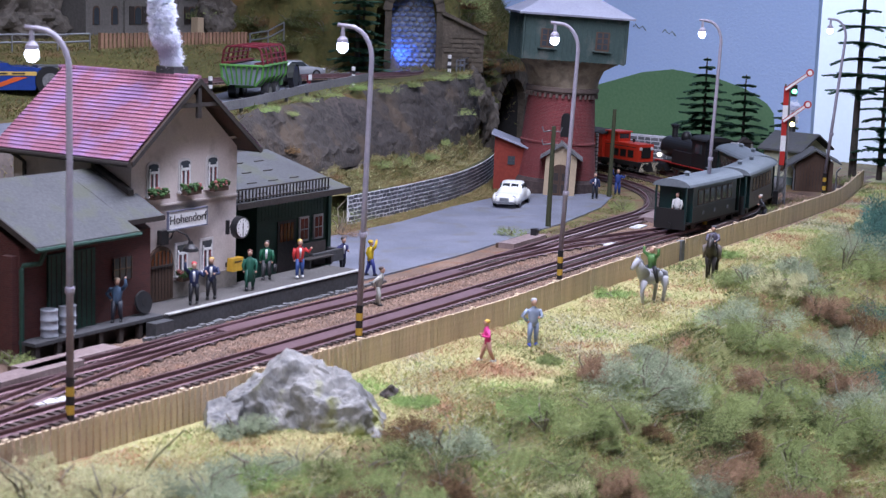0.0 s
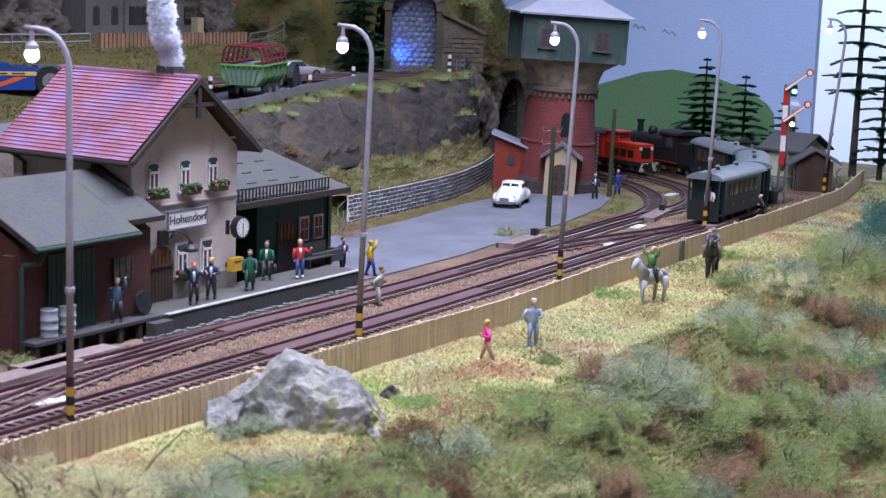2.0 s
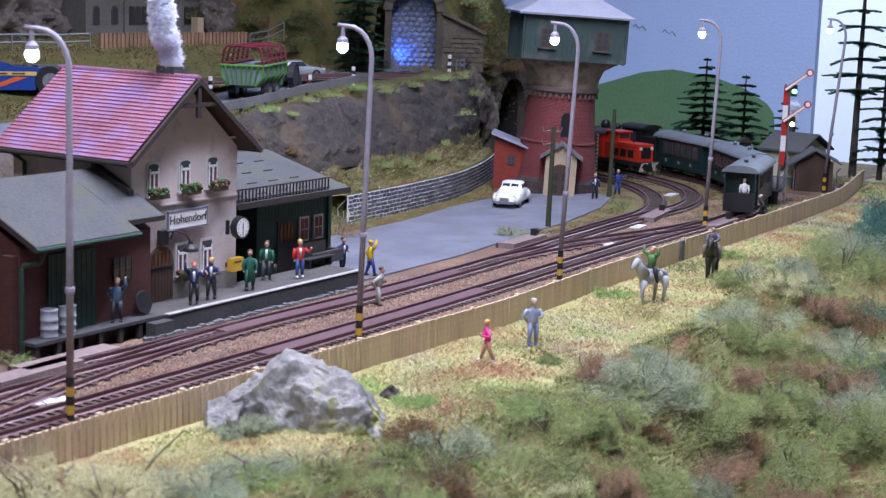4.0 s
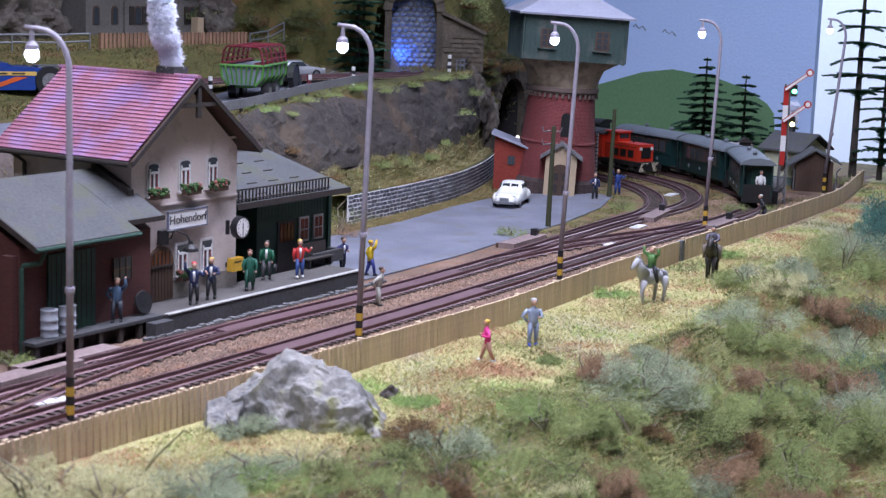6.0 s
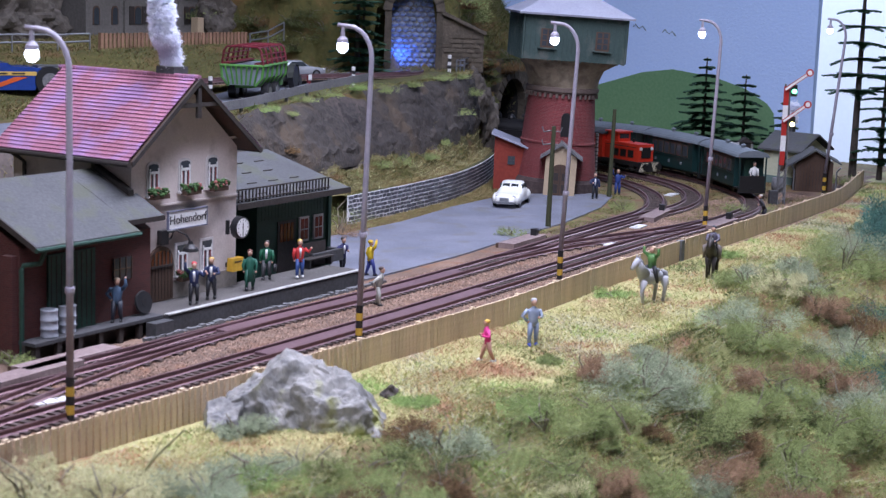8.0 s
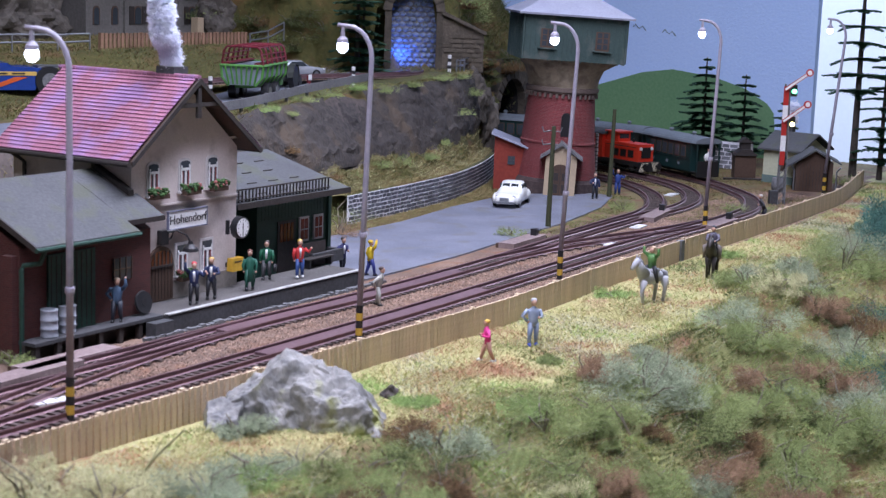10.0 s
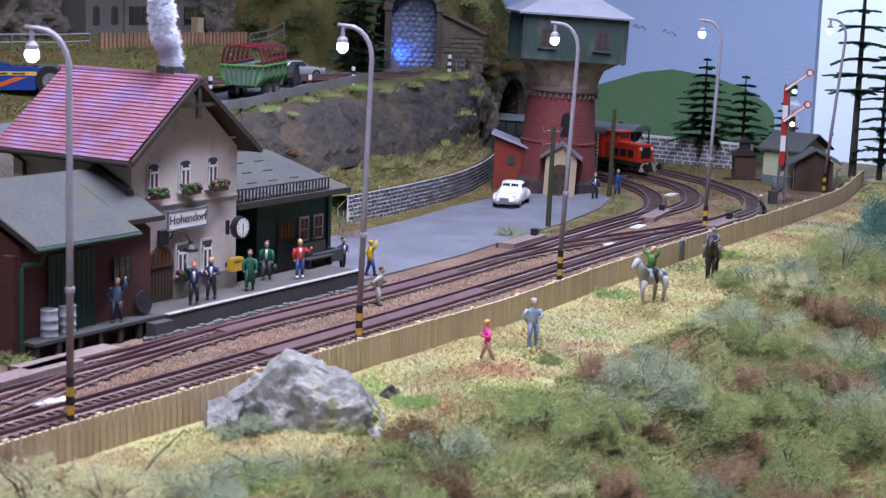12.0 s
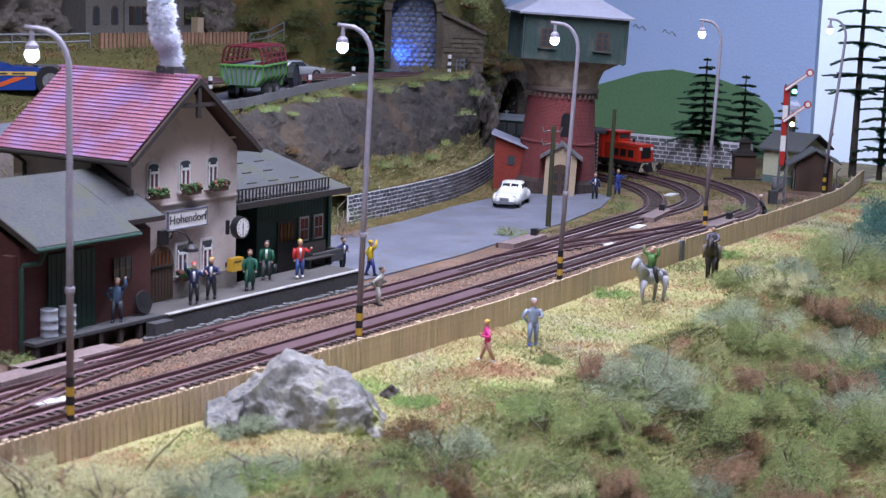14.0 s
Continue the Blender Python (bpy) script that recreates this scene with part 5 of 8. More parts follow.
def steam_engine():
    e = thing("steam_locomotive", "black steam tank locomotive with tall chimney and red wheels", "locomotive", P(0, 0, 0))
    part("frame", boxed((-5.6, 5.6, -0.95, 0.95, 0.95, 1.35)), CHASSIS, e)
    b = nb()
    tube(b, (-1.2, 0, 2.6), (5.0, 0, 2.6), 0.95, 0.95, 24)
    tube(b, (5.0, 0, 2.6), (5.15, 0, 2.6), 0.85, 0.7, 24)
    part("boiler", b, BLACK, e, smooth=False)
    part("chimney", lathe(nb(), [(0.3, 3.4), (0.26, 4.3), (0.36, 4.45), (0.36, 4.65)], 16, (4.1, 0)), BLACK, e, "tall black chimney")
    part("steam_dome", lathe(nb(), [(0.46, 3.3), (0.45, 3.9), (0.3, 4.15), (0.1, 4.22)], 16, (2.0, 0)), BLACK, e, smooth=True)
    part("sand_dome", lathe(nb(), [(0.36, 3.3), (0.35, 3.75), (0.2, 3.95), (0.05, 4.0)], 14, (0.5, 0)), BLACK, e, smooth=True)
    part("cab", boxed((-3.6, -1.2, -1.2, 1.2, 1.3, 3.9)), BLACK, e, "black cab", bevel=0.06)
    part("cab_roof", prism(nb(), [(1.35 * math.cos(math.pi * i / 8), 3.85 + 0.38 * math.sin(math.pi * i / 8)) for i in range(9)], "x", -3.9, -1.0), CHASSIS, e)
    for s in (-1, 1):
        part("cab_window", boxed((-2.9, -1.9, s * 1.2 - 0.03, s * 1.2 + 0.03, 2.7, 3.5)), GLASS, e)
        part("side_tank", boxed((-1.2, 2.2, s * 1.1 - 0.2, s * 1.1 + 0.15, 1.35, 2.55)), BLACK, e, bevel=0.06)
        part("cylinder", tube(nb(), (3.2, s * 1.05, 0.95), (4.6, s * 1.05, 0.95), 0.42, 0.42, 14), BLACK, e)
        part("coupling_rod", boxed((-2.6, 2.4, s * 0.82 - 0.04, s * 0.82 + 0.04, 0.78, 0.9)), STEEL, e, "bright steel rod")
        part("running_board", boxed((-3.6, 5.3, s * 1.1 - 0.2, s * 1.1 + 0.2, 1.35, 1.42)), RED, e, "red edged running board")
    part("bunker", boxed((-5.4, -3.6, -1.15, 1.15, 1.3, 3.2)), BLACK, e, bevel=0.05)
    part("buffer_beam", boxed((5.45, 5.65, -1.2, 1.2, 0.7, 1.3)), RED, e, "red buffer beam")
    b = nb()
    for s in (-0.7, 0.7):
        tube(b, (5.4, s, 1.75), (5.62, s, 1.75), 0.2, 0.22, 12)
    part("headlamp", b, glow("headlamp_warm", (1.0, 0.9, 0.7), 1.5), e)
    wm = plain("wheel_red", (0.28, 0.03, 0.025), 0.5)
    for x in (-2.4, 0.0, 2.3):
        for s in (-1, 1):
            wh = part("driving_wheel", tube(nb(), (0, -0.1, 0), (0, 0.1, 0), 0.56, 0.56, 20), wm, e, "dark red driving wheel", m=P(x, s * 0.64, 0.9))
            part("tyre", lathe(nb(), [(0.57, -0.1), (0.6, -0.08), (0.6, 0.08), (0.57, 0.1)], 20), STEEL, wh, m=pose(0, 0, 0, 90, 0, 0))
    for x in (-4.7, 4.3):
        wheelset(e, x, 0.34, "carrying_wheel")
    return e


ENGINE = steam_engine()


def diesel():
    d = thing("diesel_locomotive", "bright red diesel shunter with striped buffer corners", "locomotive", P(0, 0, 0))
    part("frame", boxed((-3.9, 3.9, -1.15, 1.15, 0.95, 1.3)), CHASSIS, d, bevel=0.04)
    part("bonnet", boxed((-0.8, 3.5, -0.85, 0.85, 1.3, 2.75)), LOCO_RED, d, "long red bonnet", bevel=0.14, segments=2)
    part("cab", boxed((-3.6, -0.8, -1.15, 1.15, 1.3, 3.3)), LOCO_RED, d, "red cab", bevel=0.08)
    part("cab_roof", prism(nb(), [(1.25 * math.cos(math.pi * i / 8), 3.28 + 0.34 * math.sin(math.pi * i / 8)) for i in range(9)], "x", -3.8, -0.6), CONCRETE_DARK, d, "dark grey cab roof")
    part("upper_cab", boxed((-0.75, 0.7, -0.7, 0.7, 2.7, 3.55)), LOCO_RED, d, bevel=0.1)
    part("upper_window", boxed((0.0, 0.72, -0.5, 0.5, 3.0, 3.4)), GLASS, d)
    part("cowl", boxed((-0.9, 0.85, -0.82, 0.82, 3.5, 3.62)), LOCO_RED, d, "flared red hood", bevel=0.05)
    part("exhaust", tube(nb(), (1.6, 0.3, 2.7), (1.6, 0.3, 3.05), 0.12), CHASSIS, d)
    for sy in (-1, 1):
        bm = nb()
        bent(bm, [(-0.6, sy * 0.9, 2.5), (-0.6, sy * 1.0, 2.5), (3.2, sy * 1.0, 2.5), (3.2, sy * 0.9, 2.5)], 0.035, 5)
        part("handrail", bm, CHASSIS, d)
        for kx in range(3):
            part("louvre", boxed((0.3 + kx * 0.95, 1.0 + kx * 0.95, sy * 0.85 - 0.03, sy * 0.85 + 0.03, 1.6, 2.2)), CHASSIS, d, "dark louvre panel")
    part("radiator", boxed((3.48, 3.56, -0.5, 0.5, 1.6, 2.5)), CHASSIS, d, "black radiator grille")
    for s in (-1, 1):
        part("cab_window", boxed((-3.0, -2.0, s * 1.15 - 0.03, s * 1.15 + 0.03, 2.3, 3.05)), GLASS, d)
        part("footboard", boxed((-3.8, 3.8, s * 1.1 - 0.12, s * 1.1 + 0.12, 0.6, 0.68)), CHASSIS, d)
        part("side_marks", boxed((-2.6, -1.6, s * 1.17 - 0.02, s * 1.17 + 0.02, 1.75, 1.85)), WHITE, d, "small white unreadable marks")
    part("buffer_beam", boxed((3.9, 4.05, -1.2, 1.2, 0.5, 1.3)), BLACK, d)
    for s in (-1, 1):
        for i in range(5):
            b = nb()
            y0 = s * 1.2 - s * 0.16 * i
            prism(b, [(y0, 0.52), (y0 - s * 0.08, 0.52), (y0 - s * 0.38, 1.28), (y0 - s * 0.30, 1.28)], "x", 4.051, 4.075)
            part("warning_stripe", b, plain("stripe_cream", (0.6, 0.55, 0.4), 0.6), d, "pale warning stripe")
        b = nb()
        tube(b, (4.05, s * 0.75, 0.95), (4.35, s * 0.75, 0.95), 0.11)
        tube(b, (4.35, s * 0.75, 0.95), (4.42, s * 0.75, 0.95), 0.28, 0.28, 14)
        part("buffer", b, CHASSIS, d)
        part("headlamp", tube(nb(), (3.5, s * 0.6, 2.4), (3.6, s * 0.6, 2.4), 0.14, 0.14, 12), WHITE, d)
    for x in (-2.4, 0.2, 2.6):
        wheelset(d, x, 0.45)
    return d


DIESEL = diesel()


def on_path(path, s):
    k = s / 0.5
    i = min(len(path) - 2, max(0, int(k)))
    p = path[i] + (path[i + 1] - path[i]) * (k - i)
    return p


def ride(path, s, half):
    """The pose of a vehicle whose wheels stand at s - half and s + half along a track."""
    a, b = on_path(path, s - half), on_path(path, s + half)
    c = (a + b) / 2
    return P(c[0], c[1], 0.012, math.degrees(math.atan2(b[1] - a[1], b[0] - a[0])))


# ---- picket fence along the track ----
board_mesh = None


def picket_fence(pts, label, gap=0.285, tall=1.42, wood=None, group="fences along the track", base=None, wide=0.125):
    wood = wood or FENCE_WOOD
    fc = thing("fence", label, "fence", P(pts[0][0], pts[0][1], 0), group)
    x0, y0 = pts[0]
    kinds = []
    for k in range(3):
        bm = nb()
        prism(bm, [(-wide, 0.02), (wide, 0.02), (wide, tall - 0.02 + 0.012 * k), (-wide, tall - 0.02 + 0.006 * k)], "y", -0.05, 0.05)
        kinds.append(mesh_of("board", bm, wood))
    path = smooth_path(pts, gap)
    for i, p in enumerate(path):
        d = path[min(i + 1, len(path) - 1)] - path[max(i - 1, 0)]
        a = math.degrees(math.atan2(d[1], d[0]))
        z = (base(p[0], p[1]) if base else 0.0)
        o = new("board", random.choice(kinds))
        o.parent, o.matrix_basis = fc, P(p[0] - x0, p[1] - y0, z - 0.05, a, random.uniform(-0.7, 0.7), random.uniform(-0.5, 0.5))
    for z in (0.35, 1.05):
        bm = nb()
        bent(bm, [(p[0] - x0, p[1] - y0 + 0.1, (base(p[0], p[1]) if base else 0) + z * tall / 1.4) for p in path[::4]] + [(path[-1][0] - x0, path[-1][1] - y0 + 0.1, (base(path[-1][0], path[-1][1]) if base else 0) + z * tall / 1.4)], 0.06, 4)
        part("rail", bm, wood, fc)
    for i in range(0, len(path), max(1, int(4.6 / gap))):
        p = path[i]
        z = (base(p[0], p[1]) if base else 0.0)
        part("post", boxed((p[0] - x0 - 0.12, p[0] - x0 + 0.12, p[1] - y0 + 0.08, p[1] - y0 + 0.26, z - 0.1, z + tall * 0.98)), wood, fc)
    return fc


picket_fence([(24, 39.4), (36, 39.4), (48, 39.35), (57.6, 39.25)], "light wooden board fence beside the track with gaps", gap=0.34, wide=0.11)
picket_fence([(57.7, 39.25), (64, 39.1), (70, 39.0), (80.2, 39.6)], "light wooden board fence behind the boulder")
picket_fence([(80.5, 39.6), (86, 39.8), (93.4, 40.05)], "light wooden board fence ending at an opening")
picket_fence([(94.6, 40.1), (104, 40.3), (114, 40.55)], "light wooden board fence by the curve")
picket_fence([(114.3, 40.55), (120, 40.8), (126.7, 41.15), (131.5, 41.85), (136.2, 42.8), (143.4, 44.2)], "light wooden board fence curving away behind the lamps")
part("post", boxed((-0.25, 0.25, -0.2, 0.2, -0.1, 1.3)), CONCRETE, thing("gate_post", "short pale concrete post in the fence opening", "post", P(94.0, 40.2, 0)), bevel=0.05)


# ---- boulder ----
def hewn(bm, c, planes, seed, rough=1.0):
    """A rough block bounded by planes (nx, ny, nz, distance) round c."""
    made = bmesh.ops.create_icosphere(bm, subdivisions=6, radius=1.0)["verts"]
    c = Vector(c)
    faces = [(Vector(p[:3]).normalized(), p[3]) for p in planes]
    for v in made:
        d = v.co.normalized()
        r = min([h / d.dot(nrm) for nrm, h in faces if d.dot(nrm) > 0.05] + [3.4])
        q = c + d * r
        k = 0.14 * noise.noise(q * 0.8 + Vector((seed, 0, 0))) - 0.30 * abs(noise.noise(q * 1.1 + Vector((0, seed, 0)))) + 0.10 * noise.noise(q * 3.1) + 0.05 * noise.noise(q * 7)
        v.co = q + d * k * rough


def boulder():
    rk = thing("boulder", "large grey boulder with moss on its ledges", "boulder", P(48.51, 36.00, -0.75, -58) @ Matrix.Diagonal((1.0, 1.0, 1.24, 1.0)))
    bm = nb()
    hewn(bm, (-0.9, 0.7, 0.3), [(-0.58, -0.06, 0.81, 1.72), (-0.9, -0.2, 0.42, 2.15), (0.17, -0.12, 0.98, 2.35), (0.9, 0.1, 0.35, 2.6), (0.25, -0.85, 0.5, 1.35), (-0.35, -0.9, 0.25, 1.35), (0, 1, 0.15, 1.4), (0, 0, -1, 1.2)], 3)
    part("rock", bm, ROCK, rk)
    bm = nb()
    hewn(bm, (1.45, 0.3, 0.2), [(0.10, -0.42, 0.90, 1.62), (0.76, -0.05, 0.65, 1.75), (0.97, -0.2, 0.15, 1.75), (0.1, -0.98, 0.08, 1.15), (-0.55, -0.82, 0.12, 1.35), (-0.9, 0.2, 0.3, 2.0), (0, 1, 0.2, 1.3), (0, 0, -1, 1.0)], 8)
    part("rock", bm, ROCK, rk)
    bm = nb()
    hewn(bm, (2.85, 0.1, 0.0), [(0.75, -0.1, 0.62, 0.72), (0.1, -0.3, 0.95, 0.75), (0.2, -0.95, 0.2, 0.85), (-1, 0, 0.2, 0.8), (0, 1, 0.2, 0.9), (0, 0, -1, 0.7)], 14, 0.6)
    part("rock", bm, ROCK, rk)
    bm = nb()
    hewn(bm, (-2.6, -0.35, 0.1), [(-0.2, -0.35, 0.9, 0.95), (-0.95, -0.2, 0.25, 0.9), (0.1, -0.95, 0.25, 0.85), (0.9, -0.2, 0.3, 0.9), (0, 1, 0.2, 1.0), (0, 0, -1, 0.8)], 21, 0.7)
    part("rock", bm, ROCK, rk)


boulder()


def cliff_face():
    """The bare rock above the yard, as one rough sheet."""
    nu, nv = 240, 34
    verts, faces = [], []
    for i in range(nu + 1):
        x = 80 + 50.5 * i / nu
        t, e = lerp(TOE, x), lerp(EDGE, x)
        for j in range(nv + 1):
            f = j / nv
            y = t + (e - t) * (0.40 + 0.58 * f)
            z = 3.2 + (7.55 + 0.03 * (x - 85) - 3.2) * f ** 0.85
            q = Vector((x * 0.28, y * 0.28, z * 0.45))
            rough = abs(noise.noise(q)) * 1.6 + 0.8 * abs(noise.noise(q * 2.3)) + 0.45 * noise.noise(q * 5) + 0.22 * noise.noise(q * 11)
            fade = min(1, f * 5, (1 - f) * 6)
            verts.append((x + 0.25 * noise.noise(q * 3) * fade, y - (0.2 + 0.24 * rough) * fade - 0.05, z + 0.3 * noise.noise(q * 4 + Vector((5, 5, 5))) * fade))
    m = nv + 1
    for i in range(nu):
        for j in range(nv):
            faces.append((i * m + j, (i + 1) * m + j, (i + 1) * m + j + 1, i * m + j + 1))
    ob = raw("rock_face", verts, faces, surface("dark_cliff", (0.020, 0.018, 0.019), (0.085, 0.072, 0.062), 0.95, 4.5, 0.14, 1.0, spread=0.16, stain_or_sheen=(0.090, 0.068, 0.048), stain_or_sheen_amount=0.25))
    tagged(ob, "dark rough cliff with brown scree", "cliff", kind="structure")


cliff_face()
sr = thing("stone", "small brown stone beside the boulder", "stone", P(54.57, 35.72, -0.1))
bm = nb()
blob(bm, (0, 0, 0.2), 0.34, 3, 0.6, 1.4)
part("rock", bm, CLIFF, sr)


# ---- shrubs, grass ----
def tint(name, dark, light, amount=0.3):
    return islands(surface(name, dark, light, 0.95, 3, 0.4, 0.0), amount)


SHRUB = {"grey": tint("grey_green_shrub", (0.18, 0.215, 0.13), (0.38, 0.425, 0.27)), "green": tint("olive_shrub", (0.135, 0.172, 0.052), (0.30, 0.35, 0.125)),
         "teal": tint("teal_shrub", (0.03, 0.085, 0.07), (0.09, 0.19, 0.15)), "brown": tint("brown_shrub", (0.17, 0.10, 0.055), (0.33, 0.21, 0.12)),
         "hill": tint("hill_moss", (0.045, 0.06, 0.016), (0.12, 0.13, 0.038)), "rust": tint("hill_rust", (0.09, 0.05, 0.02), (0.19, 0.115, 0.045)),
         "straw": tint("straw_shrub", (0.34, 0.33, 0.16), (0.56, 0.53, 0.29)),
         "bright": tint("bright_shrub", (0.17, 0.27, 0.065), (0.32, 0.42, 0.14))}
TWIG = surface("pale_twig", (0.14, 0.12, 0.085), (0.26, 0.23, 0.17), 0.9)


def shrub(x, y, r, tone, tall=1.0, leaves=1500, z=None, size=0.11):
    base = ground_height(x, y) if z is None else z
    sh = thing("shrub", {"grey": "pale grey-green fibrous shrub", "green": "olive green fibrous shrub", "teal": "dense blue-green bush", "brown": "rusty brown dry shrub", "straw": "pale yellow-green fibrous shrub", "bright": "fresh green low shrub", "hill": "dark mossy hillside shrub", "rust": "rust-brown hillside shrub"}[tone] + " on the grass", "shrub", P(x, y, base - 0.1), "shrubs on the slope")
    rnd = random.Random(int(x * 31 + y * 17))
    verts, faces = [], []
    lobes = [(rnd.uniform(-1, 1) * r, rnd.uniform(-1, 1) * r, rnd.uniform(0.1, 0.75) * r * tall, r * rnd.uniform(0.25, 0.55)) for _ in range(14)]
    for i in range(leaves):
        lx, ly, lz, lr = lobes[rnd.randrange(14)]
        d = Vector((rnd.gauss(0, 1), rnd.gauss(0, 1), rnd.gauss(0, 1))).normalized() * lr * rnd.random() ** 0.4
        c = Vector((lx, ly, lz)) + d
        if c.z < 0.02:
            c.z = rnd.random() * 0.3
        u = (d.normalized() + Vector((rnd.uniform(-1, 1), rnd.uniform(-1, 1), rnd.uniform(-0.3, 1)))).normalized()
        v = u.orthogonal().normalized()
        ln, wd = size * rnd.uniform(0.9, 2.8), size * rnd.uniform(0.12, 0.30)
        k = len(verts)
        verts += [tuple(c - v * wd), tuple(c + v * wd), tuple(c + u * ln)]
        faces.append((k, k + 1, k + 2))
    fo = raw("foliage", verts, faces, SHRUB[tone], sh)
    tagged(fo, kind="stuff")
    bm = nb()
    for i in range(5):
        a, b = rnd.uniform(0, 6.28), rnd.uniform(0.3, 1.1)
        e = Vector((math.cos(a) * r * b, math.sin(a) * r * b, r * tall * rnd.uniform(0.5, 1.35)))
        m_ = e * 0.5 + Vector((rnd.uniform(-.2, .2), rnd.uniform(-.2, .2), 0.2)) * r
        bent(bm, [(0, 0, 0), tuple(m_), tuple(e)], [0.05, 0.035, 0.012], 4)
    tagged(part("twig", bm, TWIG, sh, "pale bare twigs"), kind="stuff")


SHRUBS = [(62.02, 27.72, 2.1, "grey", 0.9), (63.03, 25.66, 1.8, "green", 0.8), (79.96, 29.88, 1.6, "green", 0.8), (90.57, 30.90, 1.9, "grey", 0.8),
          (87.70, 33.30, 1.3, "green", 0.8), (83.61, 25.84, 1.8, "grey", 0.9), (69.46, 22.21, 1.8, "green", 0.9), (71.30, 20.69, 1.9, "green", 0.9),
          (71.22, 25.03, 1.5, "green", 0.8), (104.64, 32.43, 2.3, "grey", 0.9), (57.70, 27.69, 1.3, "green", 0.7), (51.47, 28.82, 1.3, "green", 0.8),
          (46.83, 30.30, 1.4, "green", 0.8), (44.37, 32.46, 1.2, "straw", 0.7), (46.36, 36.80, 0.8, "grey", 1.0), (39.67, 34.52, 1.0, "straw", 0.8),
          (37.32, 37.54, 0.9, "brown", 0.8), (65.51, 28.27, 1.2, "brown", 0.6), (64.49, 30.29, 0.9, "green", 0.5), (64.08, 33.33, 0.5, "green", 0.6),
          (94.46, 27.38, 2.0, "teal", 0.9), (60.08, 23.73, 1.5, "brown", 0.7), (52.55, 26.50, 1.4, "green", 0.8), (55.91, 25.04, 1.4, "green", 0.8),
          (63.38, 21.55, 1.7, "green", 0.8), (80.15, 22.91, 1.8, "teal", 0.8), (45.40, 31.01, 0.9, "brown", 0.8), (74.12, 27.59, 1.3, "green", 0.7),
          (35.47, 36.67, 1.5, "straw", 0.9), (37.17, 34.92, 1.4, "straw", 0.9), (39.73, 32.89, 1.3, "grey", 0.8), (42.63, 32.61, 1.0, "bright", 0.6), (45.68, 30.98, 1.3, "green", 0.7), (47.87, 29.06, 1.3, "hill", 0.7), (36.51, 39.55, 1.0, "brown", 1.0),
          (97.71, 38.40, 0.7, "bright", 0.4), (80.38, 38.34, 0.9, "bright", 0.35), (54.16, 34.35, 0.7, "bright", 0.3), (55.75, 30.28, 1.1, "bright", 0.35)]
SHRUBS += [(100.43, 31.82, 2.28, "green", 1.00), (76.81, 28.51, 1.74, "grey", 0.90), (76.12, 30.23, 1.10, "grey", 0.80), (63.27, 28.29, 1.85, "grey", 0.90),
           (63.42, 29.74, 1.00, "grey", 0.90), (63.18, 25.04, 1.46, "hill", 0.90), (68.10, 25.20, 1.16, "green", 0.90), (49.91, 30.09, 1.26, "grey", 0.90),
           (50.73, 28.86, 1.16, "green", 0.80), (54.97, 28.78, 1.56, "green", 0.70), (73.25, 22.39, 1.64, "grey", 1.00), (65.16, 22.21, 1.48, "green", 0.90),
           (80.24, 23.36, 1.78, "green", 0.90), (80.57, 26.67, 1.35, "hill", 0.80), (88.82, 30.28, 1.32, "green", 0.80), (88.95, 26.95, 1.47, "rust", 0.80),
           (45.90, 31.37, 1.11, "rust", 0.60), (42.55, 33.26, 1.17, "grey", 0.70), (88.85, 33.41, 1.00, "grey", 0.80), (80.40, 23.86, 1.04, "rust", 0.80)]
scatter = random.Random(77)
for _ in range(190):
    ang, dist = scatter.uniform(-15.8, 4), scatter.uniform(44, 108)
    sx, sy = dist * math.cos(radians(31.8 + ang)), dist * math.sin(radians(31.8 + ang))
    if sy < lerp(CREST, sx) - 1.5:
        SHRUBS.append((sx, sy, scatter.uniform(0.5, 1.3), scatter.choice(("green", "green", "green", "hill", "straw", "grey", "brown", "brown", "rust")), scatter.uniform(0.55, 1.15)))
for sx, sy, srad, tone, tl_ in SHRUBS:
    shrub(sx, sy, srad, tone, tl_, leaves=int(2200 + 2900 * srad), size=0.078)
for _ in range(150):
    hx, hy = scatter.uniform(100, 150), scatter.uniform(79, 122)
    if hy > lerp(RISE, hx) + 0.8 and not (122 < hx < 128 and hy < 86):
        shrub(hx, hy, scatter.uniform(0.8, 1.8), scatter.choice(("hill", "hill", "rust", "green")), scatter.uniform(0.4, 0.8), leaves=1100, size=0.13)
for k in range(70):
    t_ = scatter.random()
    hx = 115.5 + 8.0 * t_ if k < 48 else scatter.uniform(128, 135)
    hy = lerp(RISE, hx)
    hz = scatter.uniform(9.3, 16.5) if k < 48 else scatter.uniform(9.5, 15.5)
    back = 0.1 * (hz - 9)
    shrub(hx + 0.84 * back - 0.2, hy + 0.53 * back - 0.1, scatter.uniform(0.9, 1.6), scatter.choice(("hill", "hill", "rust", "green", "hill")), 0.6, leaves=1100, z=hz - 0.6, size=0.13)
for py_, pz_ in ((82.6, 8.6), (81.8, 9.3), (81.0, 8.9), (80.2, 9.5), (79.4, 9.0), (78.6, 9.6), (77.8, 9.4), (82.2, 10.2), (80.8, 10.4), (79.2, 10.5), (82.9, 7.2), (82.9, 5.8)):
    shrub(138.6 + 0.12 * (pz_ - 9), py_ - 0.9, scatter.uniform(0.9, 1.3), scatter.choice(("hill", "hill", "green", "rust")), 0.7, leaves=1500, z=pz_ - 0.9, size=0.12)
